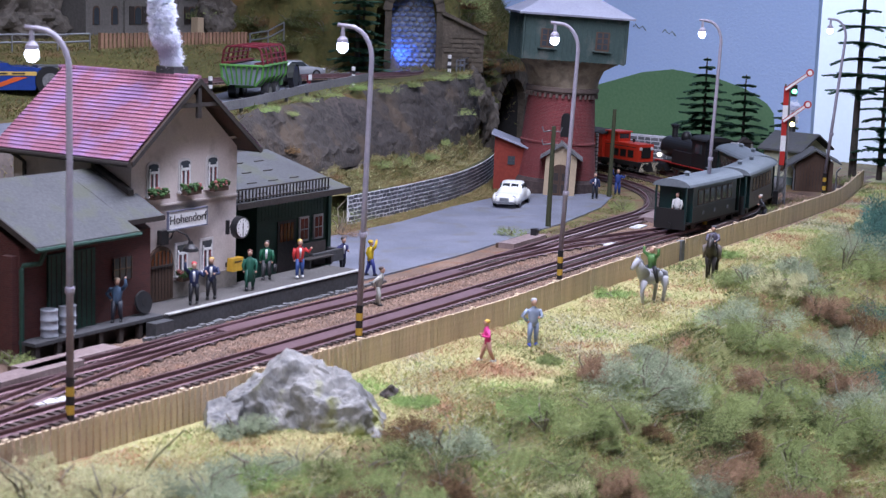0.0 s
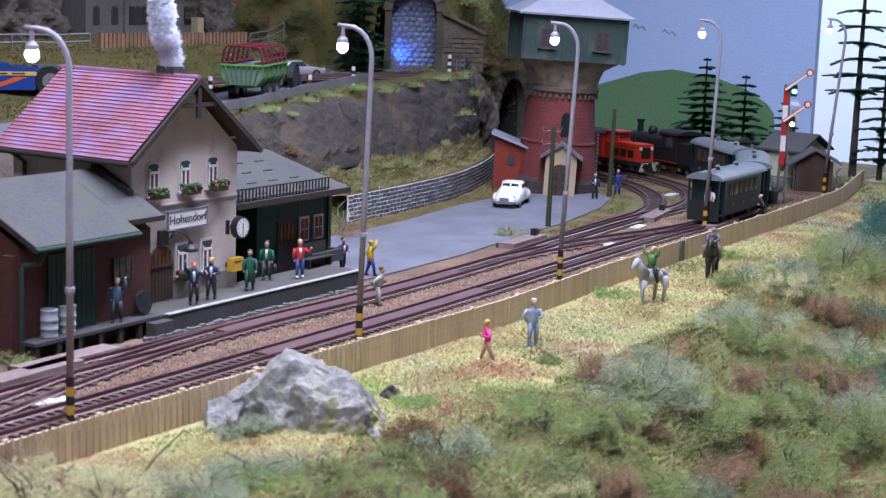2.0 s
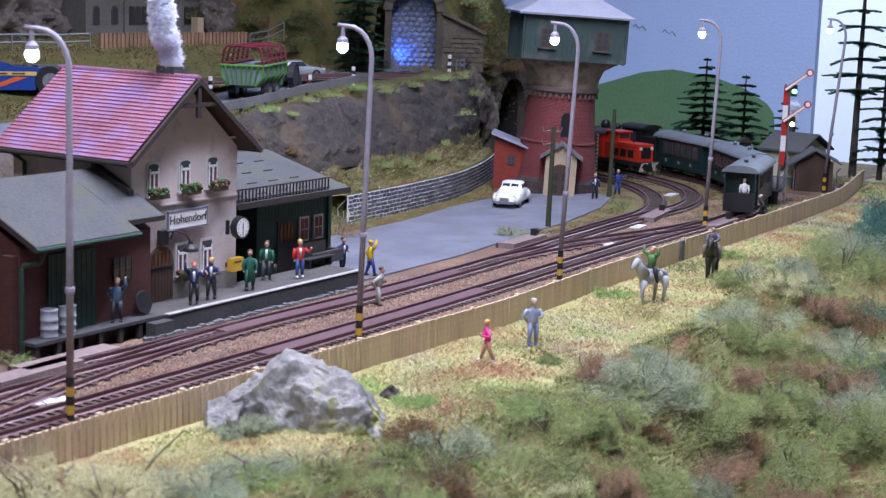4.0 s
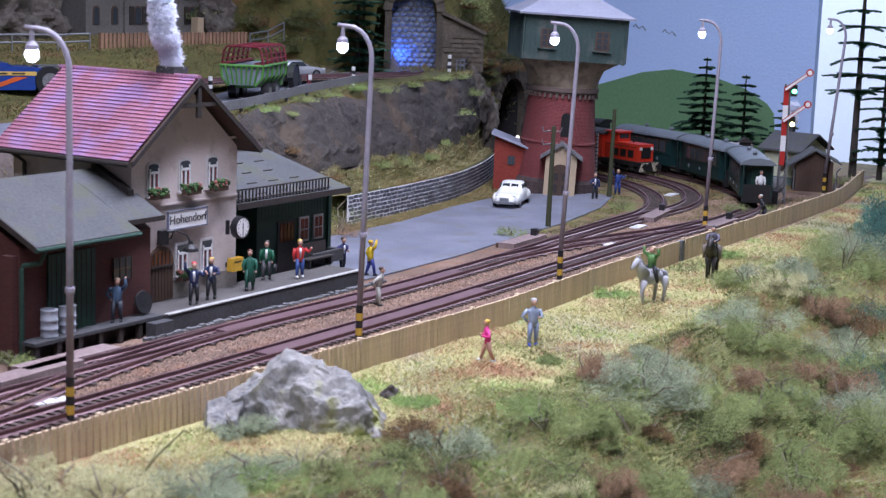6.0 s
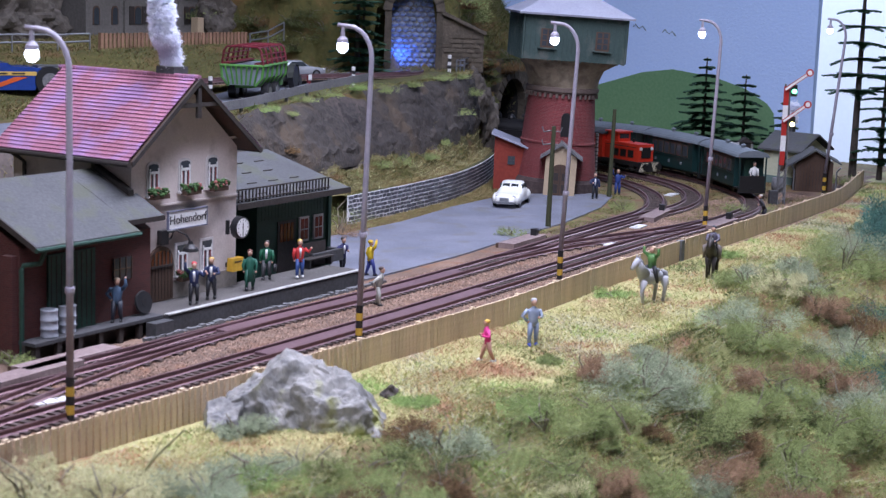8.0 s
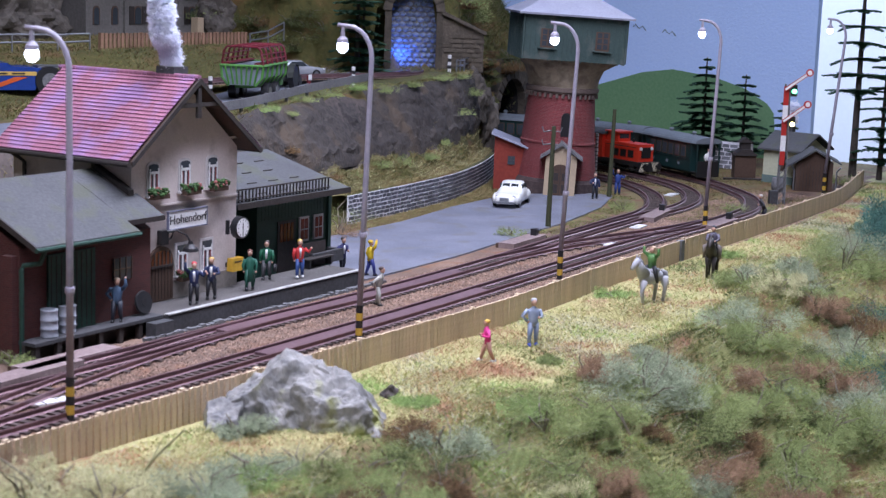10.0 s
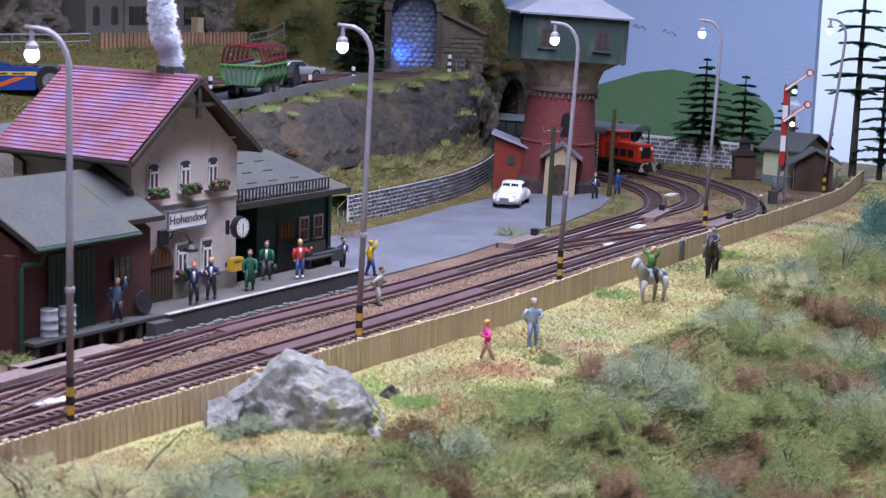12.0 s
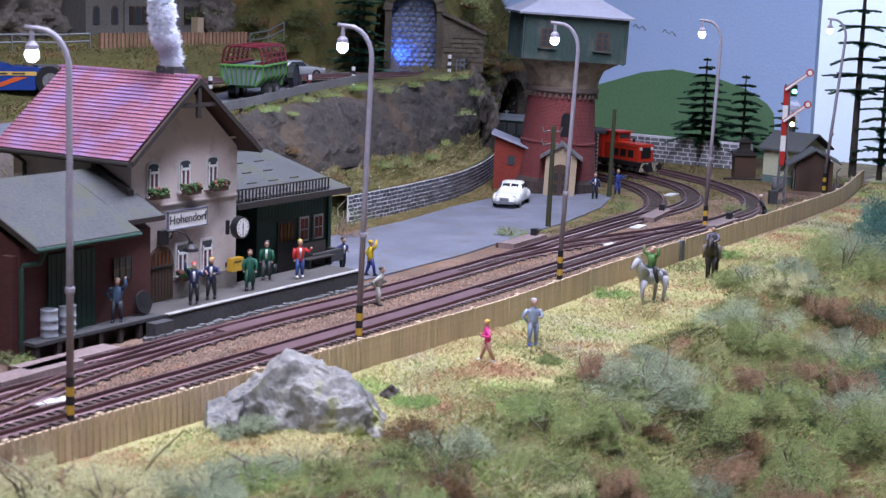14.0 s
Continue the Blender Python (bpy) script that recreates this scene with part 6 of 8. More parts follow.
for k in range(26):
    pz_ = scatter.uniform(3.5, 9.8)
    shrub(scatter.uniform(132.6, 135.4), 78.3 + scatter.uniform(-0.3, 0.2), scatter.uniform(0.6, 1.0), scatter.choice(("hill", "hill", "rust")), 0.7, leaves=900, z=pz_ - 0.6, size=0.11)
for hx in (88, 91.5, 95, 99, 103, 107, 112, 117, 121):
    shrub(hx, lerp(EDGE, hx) + scatter.uniform(-0.4, 0.3), scatter.uniform(0.7, 1.2), scatter.choice(("green", "bright", "green")), 0.35, leaves=1300, size=0.09)
    shrub(hx + 1.5, lerp(TOE, hx) + 2.0 + scatter.uniform(-0.5, 0.5), scatter.uniform(0.7, 1.2), scatter.choice(("green", "rust", "green")), 0.45, leaves=1300, size=0.09)
shrub(108.3, 30.3, 2.8, "teal", 1.7, leaves=13000, size=0.13)
shrub(114.3, 32.0, 2.5, "teal", 1.5, leaves=9000, size=0.13)
for sx, sy, srad, tone in ((112.54, 52.96, 1.0, "green"), (94.81, 52.73, 0.9, "green"), (142.97, 46.20, 0.9, "green"), (88.5, 62.3, 2.2, "green"), (87, 61.2, 1.3, "brown"), (118.14, 46.20, 0.8, "green"), (118.34, 43.09, 0.9, "green"), (48.6, 51.2, 0.8, "green")):
    shrub(sx, sy, srad, tone, 0.8, leaves=1200, size=0.08)


def turf(name, label, x0, x1, y0, y1, count, materials, pick, size, seed, keep=None, thin=1.0, droop=0.0, floor=-99.0):
    """Short static grass: one blade a triangle."""
    rnd = random.Random(seed)
    verts, faces, index = [], [], []
    for _ in range(count):
        x, y = rnd.uniform(x0, x1), rnd.uniform(y0, y1)
        if keep and not keep(x, y):
            continue
        z = max(floor, ground_height(x, y)) - 0.03
        h = size * rnd.uniform(0.5, 1.6)
        a = rnd.uniform(0, 6.283)
        w = (0.022 + 0.025 * rnd.random()) * thin
        lx, ly = rnd.uniform(-1.9, 1.9) * h, (rnd.uniform(-1.9, 1.9) - droop) * h
        k = len(verts)
        verts += [(x - w * math.cos(a), y - w * math.sin(a), z), (x + w * math.cos(a), y + w * math.sin(a), z), (x + lx, y + ly, z + h)]
        faces.append((k, k + 1, k + 2))
        index.append(pick(x, y, rnd))
    ob = raw(name, verts, faces, materials, index=index)
    return tagged(ob, label, "grass", kind="stuff")


STRAW = tint("straw_blades", (0.46, 0.41, 0.19), (0.63, 0.56, 0.30), 0.16)
OLIVE = tint("olive_blades", (0.245, 0.25, 0.075), (0.42, 0.415, 0.155), 0.2)
FRESH = tint("fresh_blades", (0.20, 0.30, 0.065), (0.35, 0.46, 0.15))
RUSTY = tint("rusty_blades", (0.30, 0.15, 0.075), (0.47, 0.28, 0.16))
DEEP = tint("deep_blades", (0.075, 0.095, 0.03), (0.17, 0.19, 0.06))
PALE = tint("pale_blades", (0.36, 0.35, 0.24), (0.56, 0.54, 0.40))


OLIVE2 = tint("bank_olive", (0.10, 0.11, 0.03), (0.21, 0.20, 0.065))
STRAW2 = tint("bank_straw", (0.19, 0.155, 0.06), (0.33, 0.27, 0.12))
RUSTY2 = tint("bank_rust", (0.14, 0.085, 0.04), (0.25, 0.16, 0.085))


def meadow_pick(x, y, rnd):
    a = noise.noise(Vector((x * 0.16, y * 0.16, 9.0))) + rnd.uniform(-0.3, 0.3)
    b = noise.noise(Vector((x * 0.3, y * 0.3, 5.0))) + rnd.uniform(-0.25, 0.25)
    c = noise.noise(Vector((x * 0.22, y * 0.22, 21.0))) + rnd.uniform(-0.2, 0.2)
    # flat strip is paler: straw grass, plus its stronger light put into colour
    slope = y < lerp(CREST, x) - 0.5
    if c > (-0.02 if slope else 0.55):
        return 5
    if b > 0.30:
        return 3
    if b < (-0.28 if slope else -0.34):
        return 2
    if a > 0.25:
        return 1 if slope else 0
    if a < (-0.5 if slope else -0.34):
        return 4
    return 1 if rnd.random() < (0.85 if slope else 0.42) else 0


turf("meadow_grass", "dry yellow and olive grass on the slope", 26, 78, 8, 39.0, 300000, [STRAW, OLIVE, FRESH, RUSTY, PALE, DEEP], meadow_pick, 0.13, 4, thin=0.8)
turf("meadow_grass", "dry yellow and olive grass along the fence", 78, 146, 14, 45.0, 175000, [STRAW, OLIVE, FRESH, RUSTY, PALE, DEEP], meadow_pick, 0.14, 5, keep=lambda x, y: y < lerp(FENCE, x) - 0.5)
turf("long_fibres", "tangled pale and olive grass fibres on the slope", 30, 112, 8, 37.0, 90000, [PALE, OLIVE, DEEP, RUSTY, FRESH], lambda x, y, r: r.choice((0, 1, 1, 1, 2, 4, 3)), 0.55, 14, droop=0.9,
     keep=lambda x, y: noise.noise(Vector((x * 0.2, y * 0.2, 7.0))) > 0.15 - 0.5 * step(-1, 3, lerp(CREST, x) - y), thin=0.3)
turf("hillside_moss", "mossy green and rust foliage on the steep hillside", 108, 152, 75, 118, 190000, [SHRUB["hill"], OLIVE2, SHRUB["rust"], SHRUB["green"]],
     lambda x, y, r: (0, 0, 1, 2, 3)[int(2.5 + 2.4 * max(-1, min(1, 1.6 * noise.noise(Vector((x * 0.3, y * 0.3, 2.0))) + r.uniform(-0.5, 0.5))))], 0.34, 16,
     keep=lambda x, y: lerp(RISE, x) - 0.4 < y < lerp(RISE, x) + 6)
turf("yard_edge_grass", "dry straw and brown grass at the foot of the stone wall", 86, 124, 61.2, 71.2, 70000, [OLIVE2, STRAW2, RUSTY2], lambda x, y, r: r.choice((0, 1, 1, 1, 2)), 0.13, 27,
     keep=lambda x, y: y < lerp([tuple(p) for p in WALL_LINE], x) - 0.15 and y > lerp([(86, 61.5), (95, 61.7), (104, 63.05), (113, 63.6), (119, 64), (124, 66)], x) + 0.25 * noise.noise(Vector((x, y, 0))))
turf("bank_grass", "golden dry grass above the stone wall", 88, 126, 63.8, 74.5, 60000, [OLIVE2, STRAW2, SHRUB["straw"]], lambda x, y, r: (0, 1, 1, 2, 1)[int(2.5 + 2.4 * max(-1, min(1, 1.5 * noise.noise(Vector((x * 0.4, y * 0.4, 3.0))) + r.uniform(-0.5, 0.5))))], 0.18, 26,
     keep=lambda x, y: lerp(TOE, x) - 0.9 < y < lerp(TOE, x) + 2.6, floor=2.05)
turf("bank_grass", "olive and brown grass on the hillside", 60, 150, 64, 126, 170000, [OLIVE2, STRAW2, RUSTY2], lambda x, y, r: 0 if r.random() < 0.6 else (1 if r.random() < 0.6 else 2), 0.22, 6,
     keep=lambda x, y: y > lerp(TOE, x) + 0.3 and not (lerp(EDGE, x) + 0.6 < y < lerp(EDGE, x) + 9 and x < 123) and not (lerp(TOE, x) + 2.2 < y < lerp(EDGE, x) - 0.3))


TRACKS = np.concatenate([MAIN, STATION, INNER, CROSSOVER])


def beside_tracks(x, y):
    d = TRACKS - np.array([x, y])
    return float((d * d).sum(axis=1).min()) > 1.15 ** 2


YARD_EDGE = [(86, 51.3), (95, 52.3), (103, 53.0), (112, 54.6), (119, 57.0), (121, 60)]
turf("yard_edge_grass", "thin green and brown grass between yard and tracks", 92, 122, 49.5, 60, 26000, [OLIVE2, STRAW2, SHRUB["green"]], lambda x, y, r: r.choice((0, 0, 1, 2)), 0.13, 28,
     keep=lambda x, y: lerp(YARD_EDGE, x) - 2.0 < y < lerp(YARD_EDGE, x) + 0.25 * noise.noise(Vector((x, y, 3))) + 0.1 and noise.noise(Vector((x * 0.5, y * 0.5, 8))) > -0.15 and beside_tracks(x, y))
turf("track_side_grass", "patchy olive and brown grass between the curved tracks", 110, 146, 42.5, 76, 70000, [OLIVE2, STRAW2, RUSTY2], lambda x, y, r: r.choice((0, 0, 1, 2)), 0.12, 29,
     keep=lambda x, y: noise.noise(Vector((x * 0.25, y * 0.25, 12))) > -0.12 and lerp(FENCE, x) + 0.5 < y < lerp(TOE, x) and not (x < 120 and y > 52) and not (112 < x < 124 and y > 56) and beside_tracks(x, y))


# dry stalks in the near grass
for sx, sy, top, side in ((39.25, 35.82, 2.1, 1.75), (49.87, 30.58, 1.0, 0.3), (36.47, 36.19, 1.6, -2.0), (58.39, 26.54, 1.4, -0.9), (77.42, 28.94, 1.1, -0.5)):
    dst = thing("dry_stalk", "pale dry stalk standing in the grass", "stalk", P(sx, sy, ground_height(sx, sy) - 0.1, -58), "dry stalks in the grass")
    bm = nb()
    bent(bm, [(0, 0, 0), (side * 0.4, 0, top * 0.5), (side, 0.1, top)], [0.07, 0.06, 0.03], 6)
    bent(bm, [(side * 0.4, 0, top * 0.5), (side * 0.55, 0.1, top * 0.8)], [0.05, 0.015], 5)
    part("stem", bm, SHRUB["straw"] if side > 1.5 else TWIG, dst)


# gravel and flakes along the tracks
def gravel():
    rnd = random.Random(8)
    verts, faces = [], []
    for _ in range(46000):
        x, y = rnd.uniform(34, 132), rnd.uniform(40.0, 50.0)
        s = rnd.uniform(0.03, 0.085)
        k = len(verts)
        for d in ((1, 0, 0), (-0.5, 0.86, 0), (-0.5, -0.86, 0), (0, 0, 1.1)):
            verts.append((x + d[0] * s + rnd.uniform(-.02, .02), y + d[1] * s, d[2] * s + 0.0))
        faces += [(k, k + 1, k + 3), (k + 1, k + 2, k + 3), (k + 2, k, k + 3)]
    return tagged(raw("gravel", verts, faces, islands(surface("gravel_stone", (0.17, 0.105, 0.075), (0.38, 0.27, 0.20), 0.9, 4, 1), 0.5)), "loose reddish gravel between the tracks", "gravel", kind="stuff")


gravel()


# ---- trees ----
def fir(x, y, tall, r, label, first=0.25, whorls=11, sparse=0.0, base=None):
    z0 = ground_height(x, y) if base is None else base
    tr = thing("fir_tree", label, "tree", P(x, y, z0 - 0.05), "fir trees of the layout")
    part("trunk", tube(nb(), (0, 0, 0), (0.1, 0.05, tall), 0.024 * tall ** 0.75 + 0.11, 0.05, 9), BARK, tr)
    rnd = random.Random(int(x * 13 + tall * 7))
    verts, faces = [], []
    for w_ in range(whorls):
        f = w_ / (whorls - 1)
        z = tall * (first + (1 - first) * f) - 0.2
        rr = 1.15 * r * (1 - f) ** 0.75 + 0.3
        n = rnd.randint(6, 9) if not sparse else rnd.randint(4, 6)
        for i in range(n):
            a = 6.283 * i / n + rnd.uniform(-0.35, 0.35)
            ln = rr * rnd.uniform(0.65, 1.15)
            dx, dy = math.cos(a), math.sin(a)
            droop = rnd.uniform(-0.22, 0.02)
            twigs = int(20 + 30 * ln)
            for k in range(twigs):
                t = (k + rnd.random()) / twigs
                c = Vector((dx * ln * t, dy * ln * t, z + droop * ln * t * t + rnd.uniform(-.05, .05)))
                side = rnd.choice((-1, 1))
                sl = (0.24 + 0.40 * ln * (1 - t) * 0.5) * rnd.uniform(0.6, 1.2)
                e = c + Vector((dx * 0.5 - dy * side, dy * 0.5 + dx * side, rnd.uniform(-0.35, 0.12))) * sl
                wv = Vector((dx, dy, 0.3)) * 0.11
                m = len(verts)
                verts += [tuple(c - wv), tuple(c + wv), tuple(e), tuple(c + Vector((0, 0, -0.1)))]
                faces += [(m, m + 1, m + 2), (m, m + 3, m + 2)]
    cr = raw("crown", verts, faces, NEEDLES, tr)
    tagged(cr, "flat dark green whorls of branches")


fir(147.0, 61.2, 10.4, 3.0, "dark green model fir with flat branches by the wall", 0.3)
fir(148.4, 57.7, 8.9, 2.5, "slim dark green model fir by the wall", 0.22, 10)
fir(150.5, 54.5, 6.5, 1.6, "small dark fir behind the keeper's house", 0.25, 8)
fir(146.2, 46.1, 24.0, 2.9, "very tall bare-trunked pine with sparse whorls", 0.34, 12, 1.0, base=0.3)
fir(147.2, 43.9, 13.2, 2.4, "tall thin fir with sparse whorls", 0.16, 13, 1.0, base=0.2)
fir(119.0, 82.4, 12.0, 2.3, "dense dark spruce beside the upper tunnel", 0.05, 15)
fir(121.2, 83.3, 7.5, 1.8, "small spruce beside the upper tunnel", 0.05, 10)


# ---- small track furniture ----
for gx_, gy_, ga in ((45.19, 45.50, -20), (96.67, 46.47, 5), (105.11, 48.21, 5), (123.53, 53.88, 5)):
    mk = thing("track_marker", "row of three small white marker plates on the ballast", "marker", P(gx_, gy_, 0.02, ga), "white markers between the tracks")
    for k in range(3):
        part("plate", boxed((-0.9 + 0.62 * k, -0.36 + 0.62 * k, -0.35, 0.35, 0, 0.09)), WHITE, mk, bevel=0.02)
PLANK = surface("weathered_plank", (0.17, 0.12, 0.115), (0.30, 0.23, 0.22), 0.85, 5, 0.5, 0.3)
for gx_, gy_, ga, ln in ((110.45, 49.33, 10, 5.2), (109.98, 44.01, 3, 5.0), (92.85, 50.78, 4, 5.0), (50.28, 49.53, 0, 5.5), (47.75, 48.97, 3, 5.0)):
    cv = thing("point_cover", "grey-brown flat cover slab beside the points", "cover", P(gx_, gy_, 0, ga), "covers beside the points")
    part("slab", boxed((-ln / 2, ln / 2, -0.55, 0.55, 0, 0.36)), PLANK, cv, bevel=0.06)
    if gx_ > 60:
        part("lever", boxed((ln / 2 - 0.9, ln / 2 - 0.5, -0.2, 0.2, 0.36, 0.8)), BLACK, cv, bevel=0.05)
    part("rim_board", boxed((-ln / 2, ln / 2, 0.56, 0.75, 0, 0.3)), TIMBER_BROWN, cv)


# ---- upper road, house and vehicles ----
def on_ground_strip(name, pts, half, material, label, lift=0.06, z=None):
    path = smooth_path(pts, 1.0)
    h = headings(path)
    verts, faces = [], []
    for p, d in zip(path, h):
        nrm = np.array([-d[1], d[0]])
        for s in (-1, -0.33, 0.33, 1):
            c = p + nrm * half * s
            verts.append((c[0], c[1], (ground_height(*p) if z is None else z(*p)) + lift))
    for i in range(len(path) - 1):
        for k in range(3):
            faces.append((i * 4 + k, i * 4 + k + 1, i * 4 + k + 5, i * 4 + k + 4))
    return tagged(raw(name, verts, faces, material), label, name, kind="structure")


def plateau(x, y):
    return 7.6 + 0.03 * (x - 85)


on_ground_strip("road", [(40, 74.5), (70, 73), (86, 72.6), (98, 76.2), (110, 80.0), (117, 84.0), (118.5, 88)], 2.6, ASPHALT, "grey upper road above the cliff", z=plateau)
UPPER = smooth_path([(84, 78.0), (96, 79.6), (106, 79.0), (114, 77.0), (120, 77.2), (123.6, 79.3), (126.2, 82.0)])
build_track(UPPER, "upper branch track running into the stone tunnel", z=8.55)
on_ground_strip("track_bed", [(84, 78.0), (96, 79.6), (106, 79.0), (114, 77.0), (120, 77.2), (123.6, 79.3)], 1.3, BALLAST, "brown ballast bed of the upper track", z=lambda x, y: 8.5, lift=0.04)

gr = thing("guard_rail", "grey steel guard rail along the cliff road", "guard rail", P(0, 0, 0))
rail_path = smooth_path([(78, 68.0), (83, 68.0), (90, 69.6), (97, 71.6), (104, 73.0), (110, 74.2)], 1.0)
verts, faces = [], []
for p in rail_path:
    z = plateau(*p)
    verts += [(p[0], p[1], z + 0.35), (p[0], p[1], z + 0.95), (p[0] - 0.03, p[1] + 0.12, z + 0.95), (p[0] - 0.03, p[1] + 0.12, z + 0.35)]
for i in range(len(rail_path) - 1):
    for k in range(4):
        faces.append((i * 4 + k, i * 4 + (k + 1) % 4, i * 4 + 4 + (k + 1) % 4, i * 4 + 4 + k))
raw("beam", verts, faces, CONCRETE, gr)
for p in rail_path[::4]:
    z = plateau(*p)
    part("post", boxed((p[0] - 0.1, p[0] + 0.1, p[1] + 0.121, p[1] + 0.3, z - 0.2, z + 1.0)), CONCRETE, gr)


def marker_post(x, y, z):
    mp = thing("marker_post", "white roadside post with black bands", "post", P(x, y, z), "roadside posts")
    for k in range(5):
        part("band", lathe(nb(), [(0.16, k * 0.3), (0.16, k * 0.3 + 0.3)], 10), WHITE if k % 2 == 0 else BLACK, mp)


marker_post(106.79, 74.26, 8.3)
marker_post(123.23, 75.47, 8.8)
marker_post(92.95, 77.28, 7.8)


def handrail(pts, label, tall=1.1):
    hr = thing("handrail", label, "railing", P(0, 0, 0), "pale handrails on the hill")
    for k in (1.0, 0.55):
        bm = nb()
        bent(bm, [(x, y, z + tall * k) for x, y, z in pts], 0.07, 6)
        part("rail", bm, STEEL, hr)
    for x, y, z in pts:
        part("post", tube(nb(), (x, y, z - 0.3), (x, y, z + tall), 0.07), STEEL, hr)


handrail([(123.5, 74.9, 8.75), (124.3, 74.6, 8.75), (124.8, 75.3, 8.75), (126.0, 75.6, 8.8), (128.6, 76.2, 8.9)], "pale curved handrail at the cliff top")
handrail([(84, 93, 10.3), (87.5, 91.8, 10.4), (91, 90.6, 10.4), (93.6, 89.8, 10.5)], "pale grey railing by the garden fence", 1.3)
handrail([(111, 88.0, 10.4), (113.5, 88.0, 10.6), (116, 88.2, 11.3)], "pale grey railing climbing the bank", 1.3)
picket_fence([(94.4, 89.3), (102, 88.6), (110.7, 87.9)], "red-brown wooden garden fence on the bank", gap=0.42, tall=1.5, wood=FENCE_RED, group="garden fences", base=lambda x, y: 10.4, wide=0.13)


def villa():
    v = thing("country_house", "old pale house with dark roof and arched windows", "house", P(105.2, 101.4, 11.0, -3))
    OLD = surface("old_plaster", (0.105, 0.10, 0.092), (0.18, 0.168, 0.155), 0.9, 4, 0.3, 0.2)
    part("wall", boxed((0, 15, 0, 9, -1, 5.6)), OLD, v, "faded plaster walls")
    part("roof", prism(nb(), [(-1.4, 5.3), (10.4, 5.3), (7, 9), (2, 9)], "x", -0.8, 15.8), ROOF_DARK, v, "dark overhanging roof")
    for x, w in ((1.2, 0.7), (3.4, 0.7), (6.2, 0.95), (13.2, 0.95)):
        wn = part("window", prism(nb(), clear_arch(w / 2 + 0.15, 1.5, 0.55), "y", -0.08, 0.02), TIMBER_BROWN, v, m=P(x, 0, 0.9) @ Matrix.Scale(0.8, 4))
        part("pane", prism(nb(), clear_arch(w / 2, 1.45, 0.42), "y", -0.11, -0.081), GLASS, wn)
        if w > 0.8:
            for s in (-1, 1):
                part("shutter", boxed((s * 0.98 - 0.34, s * 0.98 + 0.34, -0.12, -0.01, 0, 2.0)), TIMBER_DARK, wn, "dark shutter")
    part("door", prism(nb(), clear_arch(0.85, 1.8, 0.8), "y", -0.1, 0.02), TIMBER_DARK, v, m=P(9.8, 0, 0))
    for x in (4.6, 8.2, 11.4):
        part("pilaster", boxed((x - 0.2, x + 0.2, -0.25, -0.001, -1, 5.3)), OLD, v)
    for x in (11.6, 14.2):
        part("gate_pier", boxed((x - 0.4, x + 0.4, -2.6, -1.8, -1.2, 1.6)), CREAM, v, "sandstone pier", bevel=0.06)


villa()


def crag(x, y, z, r, squash, label, seed):
    c = thing("rock_outcrop", label, "rock", P(x, y, z), "rocks of the hillside")
    bm = nb()
    bmesh.ops.create_icosphere(bm, subdivisions=5, radius=1.0)
    for v in bm.verts:
        d = v.co.normalized()
        k = 1 + 0.35 * noise.noise(d * 1.5 + Vector((seed, 0, 0))) + 0.2 * noise.noise(d * 4 + Vector((seed, 2, 0))) + 0.08 * noise.noise(d * 10)
        v.co = Vector((d.x * squash[0], d.y * squash[1], d.z * squash[2])) * r * k
    part("rock", bm, surface("brown_crag", (0.05, 0.043, 0.036), (0.15, 0.13, 0.108), 0.95, 2, 0.3, 0.9), c)


crag(98.5, 104, 12.5, 4.5, (1.3, 0.8, 0.9), "brown rock outcrop beside the country house", 3)
crag(92, 106, 13.0, 4.5, (1.2, 0.8, 0.9), "brown rock outcrop on the upper bank", 7)
crag(121, 99.5, 12.5, 3.2, (0.9, 0.8, 1.0), "grey rock outcrop behind the gate", 11)
crag(125.5, 74.2, 6.4, 2.1, (0.9, 0.55, 1.2), "jagged grey rock at the cliff's end", 15)
crag(128.6, 75.0, 4.3, 2.1, (0.8, 0.6, 1.5), "dark jagged rock beside the tunnel", 19)


# ---- vehicles ----
def road_wheel(parent, x, y, r, wide=0.34, hub=None):
    w_ = part("wheel", tube(nb(), (0, -wide / 2, 0), (0, wide / 2, 0), r, r, 18), BLACK, parent, m=P(x, y, r), bevel=0.04)
    part("rim", tube(nb(), (0, -wide / 2 - 0.02, 0), (0, wide / 2 + 0.02, 0), r * 0.55, r * 0.55, 14), hub or STEEL, w_)
    return w_


def rounded_car(name, label, m, paint, length, width, sections, glass_mat, wheel_r, wheels, group=""):
    """A car body lofted through cross sections: (x, half width, belt height, roof half width, roof height)."""
    c = thing(name, label, "car", m, group)
    bm = nb()
    rings = []
    for x, hw, belt, rw_, rh in sections:
        low = wheel_r * 0.75
        pts = [(-hw * 0.9, low), (-hw, low + 0.15), (-hw, belt * 0.8), (-hw * 0.93, belt), (-rw_, rh * 0.97), (-rw_ * 0.6, rh), (rw_ * 0.6, rh), (rw_, rh * 0.97), (hw * 0.93, belt), (hw, belt * 0.8), (hw, low + 0.15), (hw * 0.9, low)]
        rings.append([bm.verts.new((x, y, z)) for y, z in pts])
    for a, b in zip(rings, rings[1:]):
        for i in range(12):
            bm.faces.new((a[i], a[(i + 1) % 12], b[(i + 1) % 12], b[i]))
    bm.faces.new(rings[0])
    bm.faces.new(rings[-1][::-1])
    body = part("body", bm, paint, c, smooth=True)
    for x in wheels:
        for s in (-1, 1):
            road_wheel(c, x, s * (width / 2 - 0.12), wheel_r, 0.26)
    return c


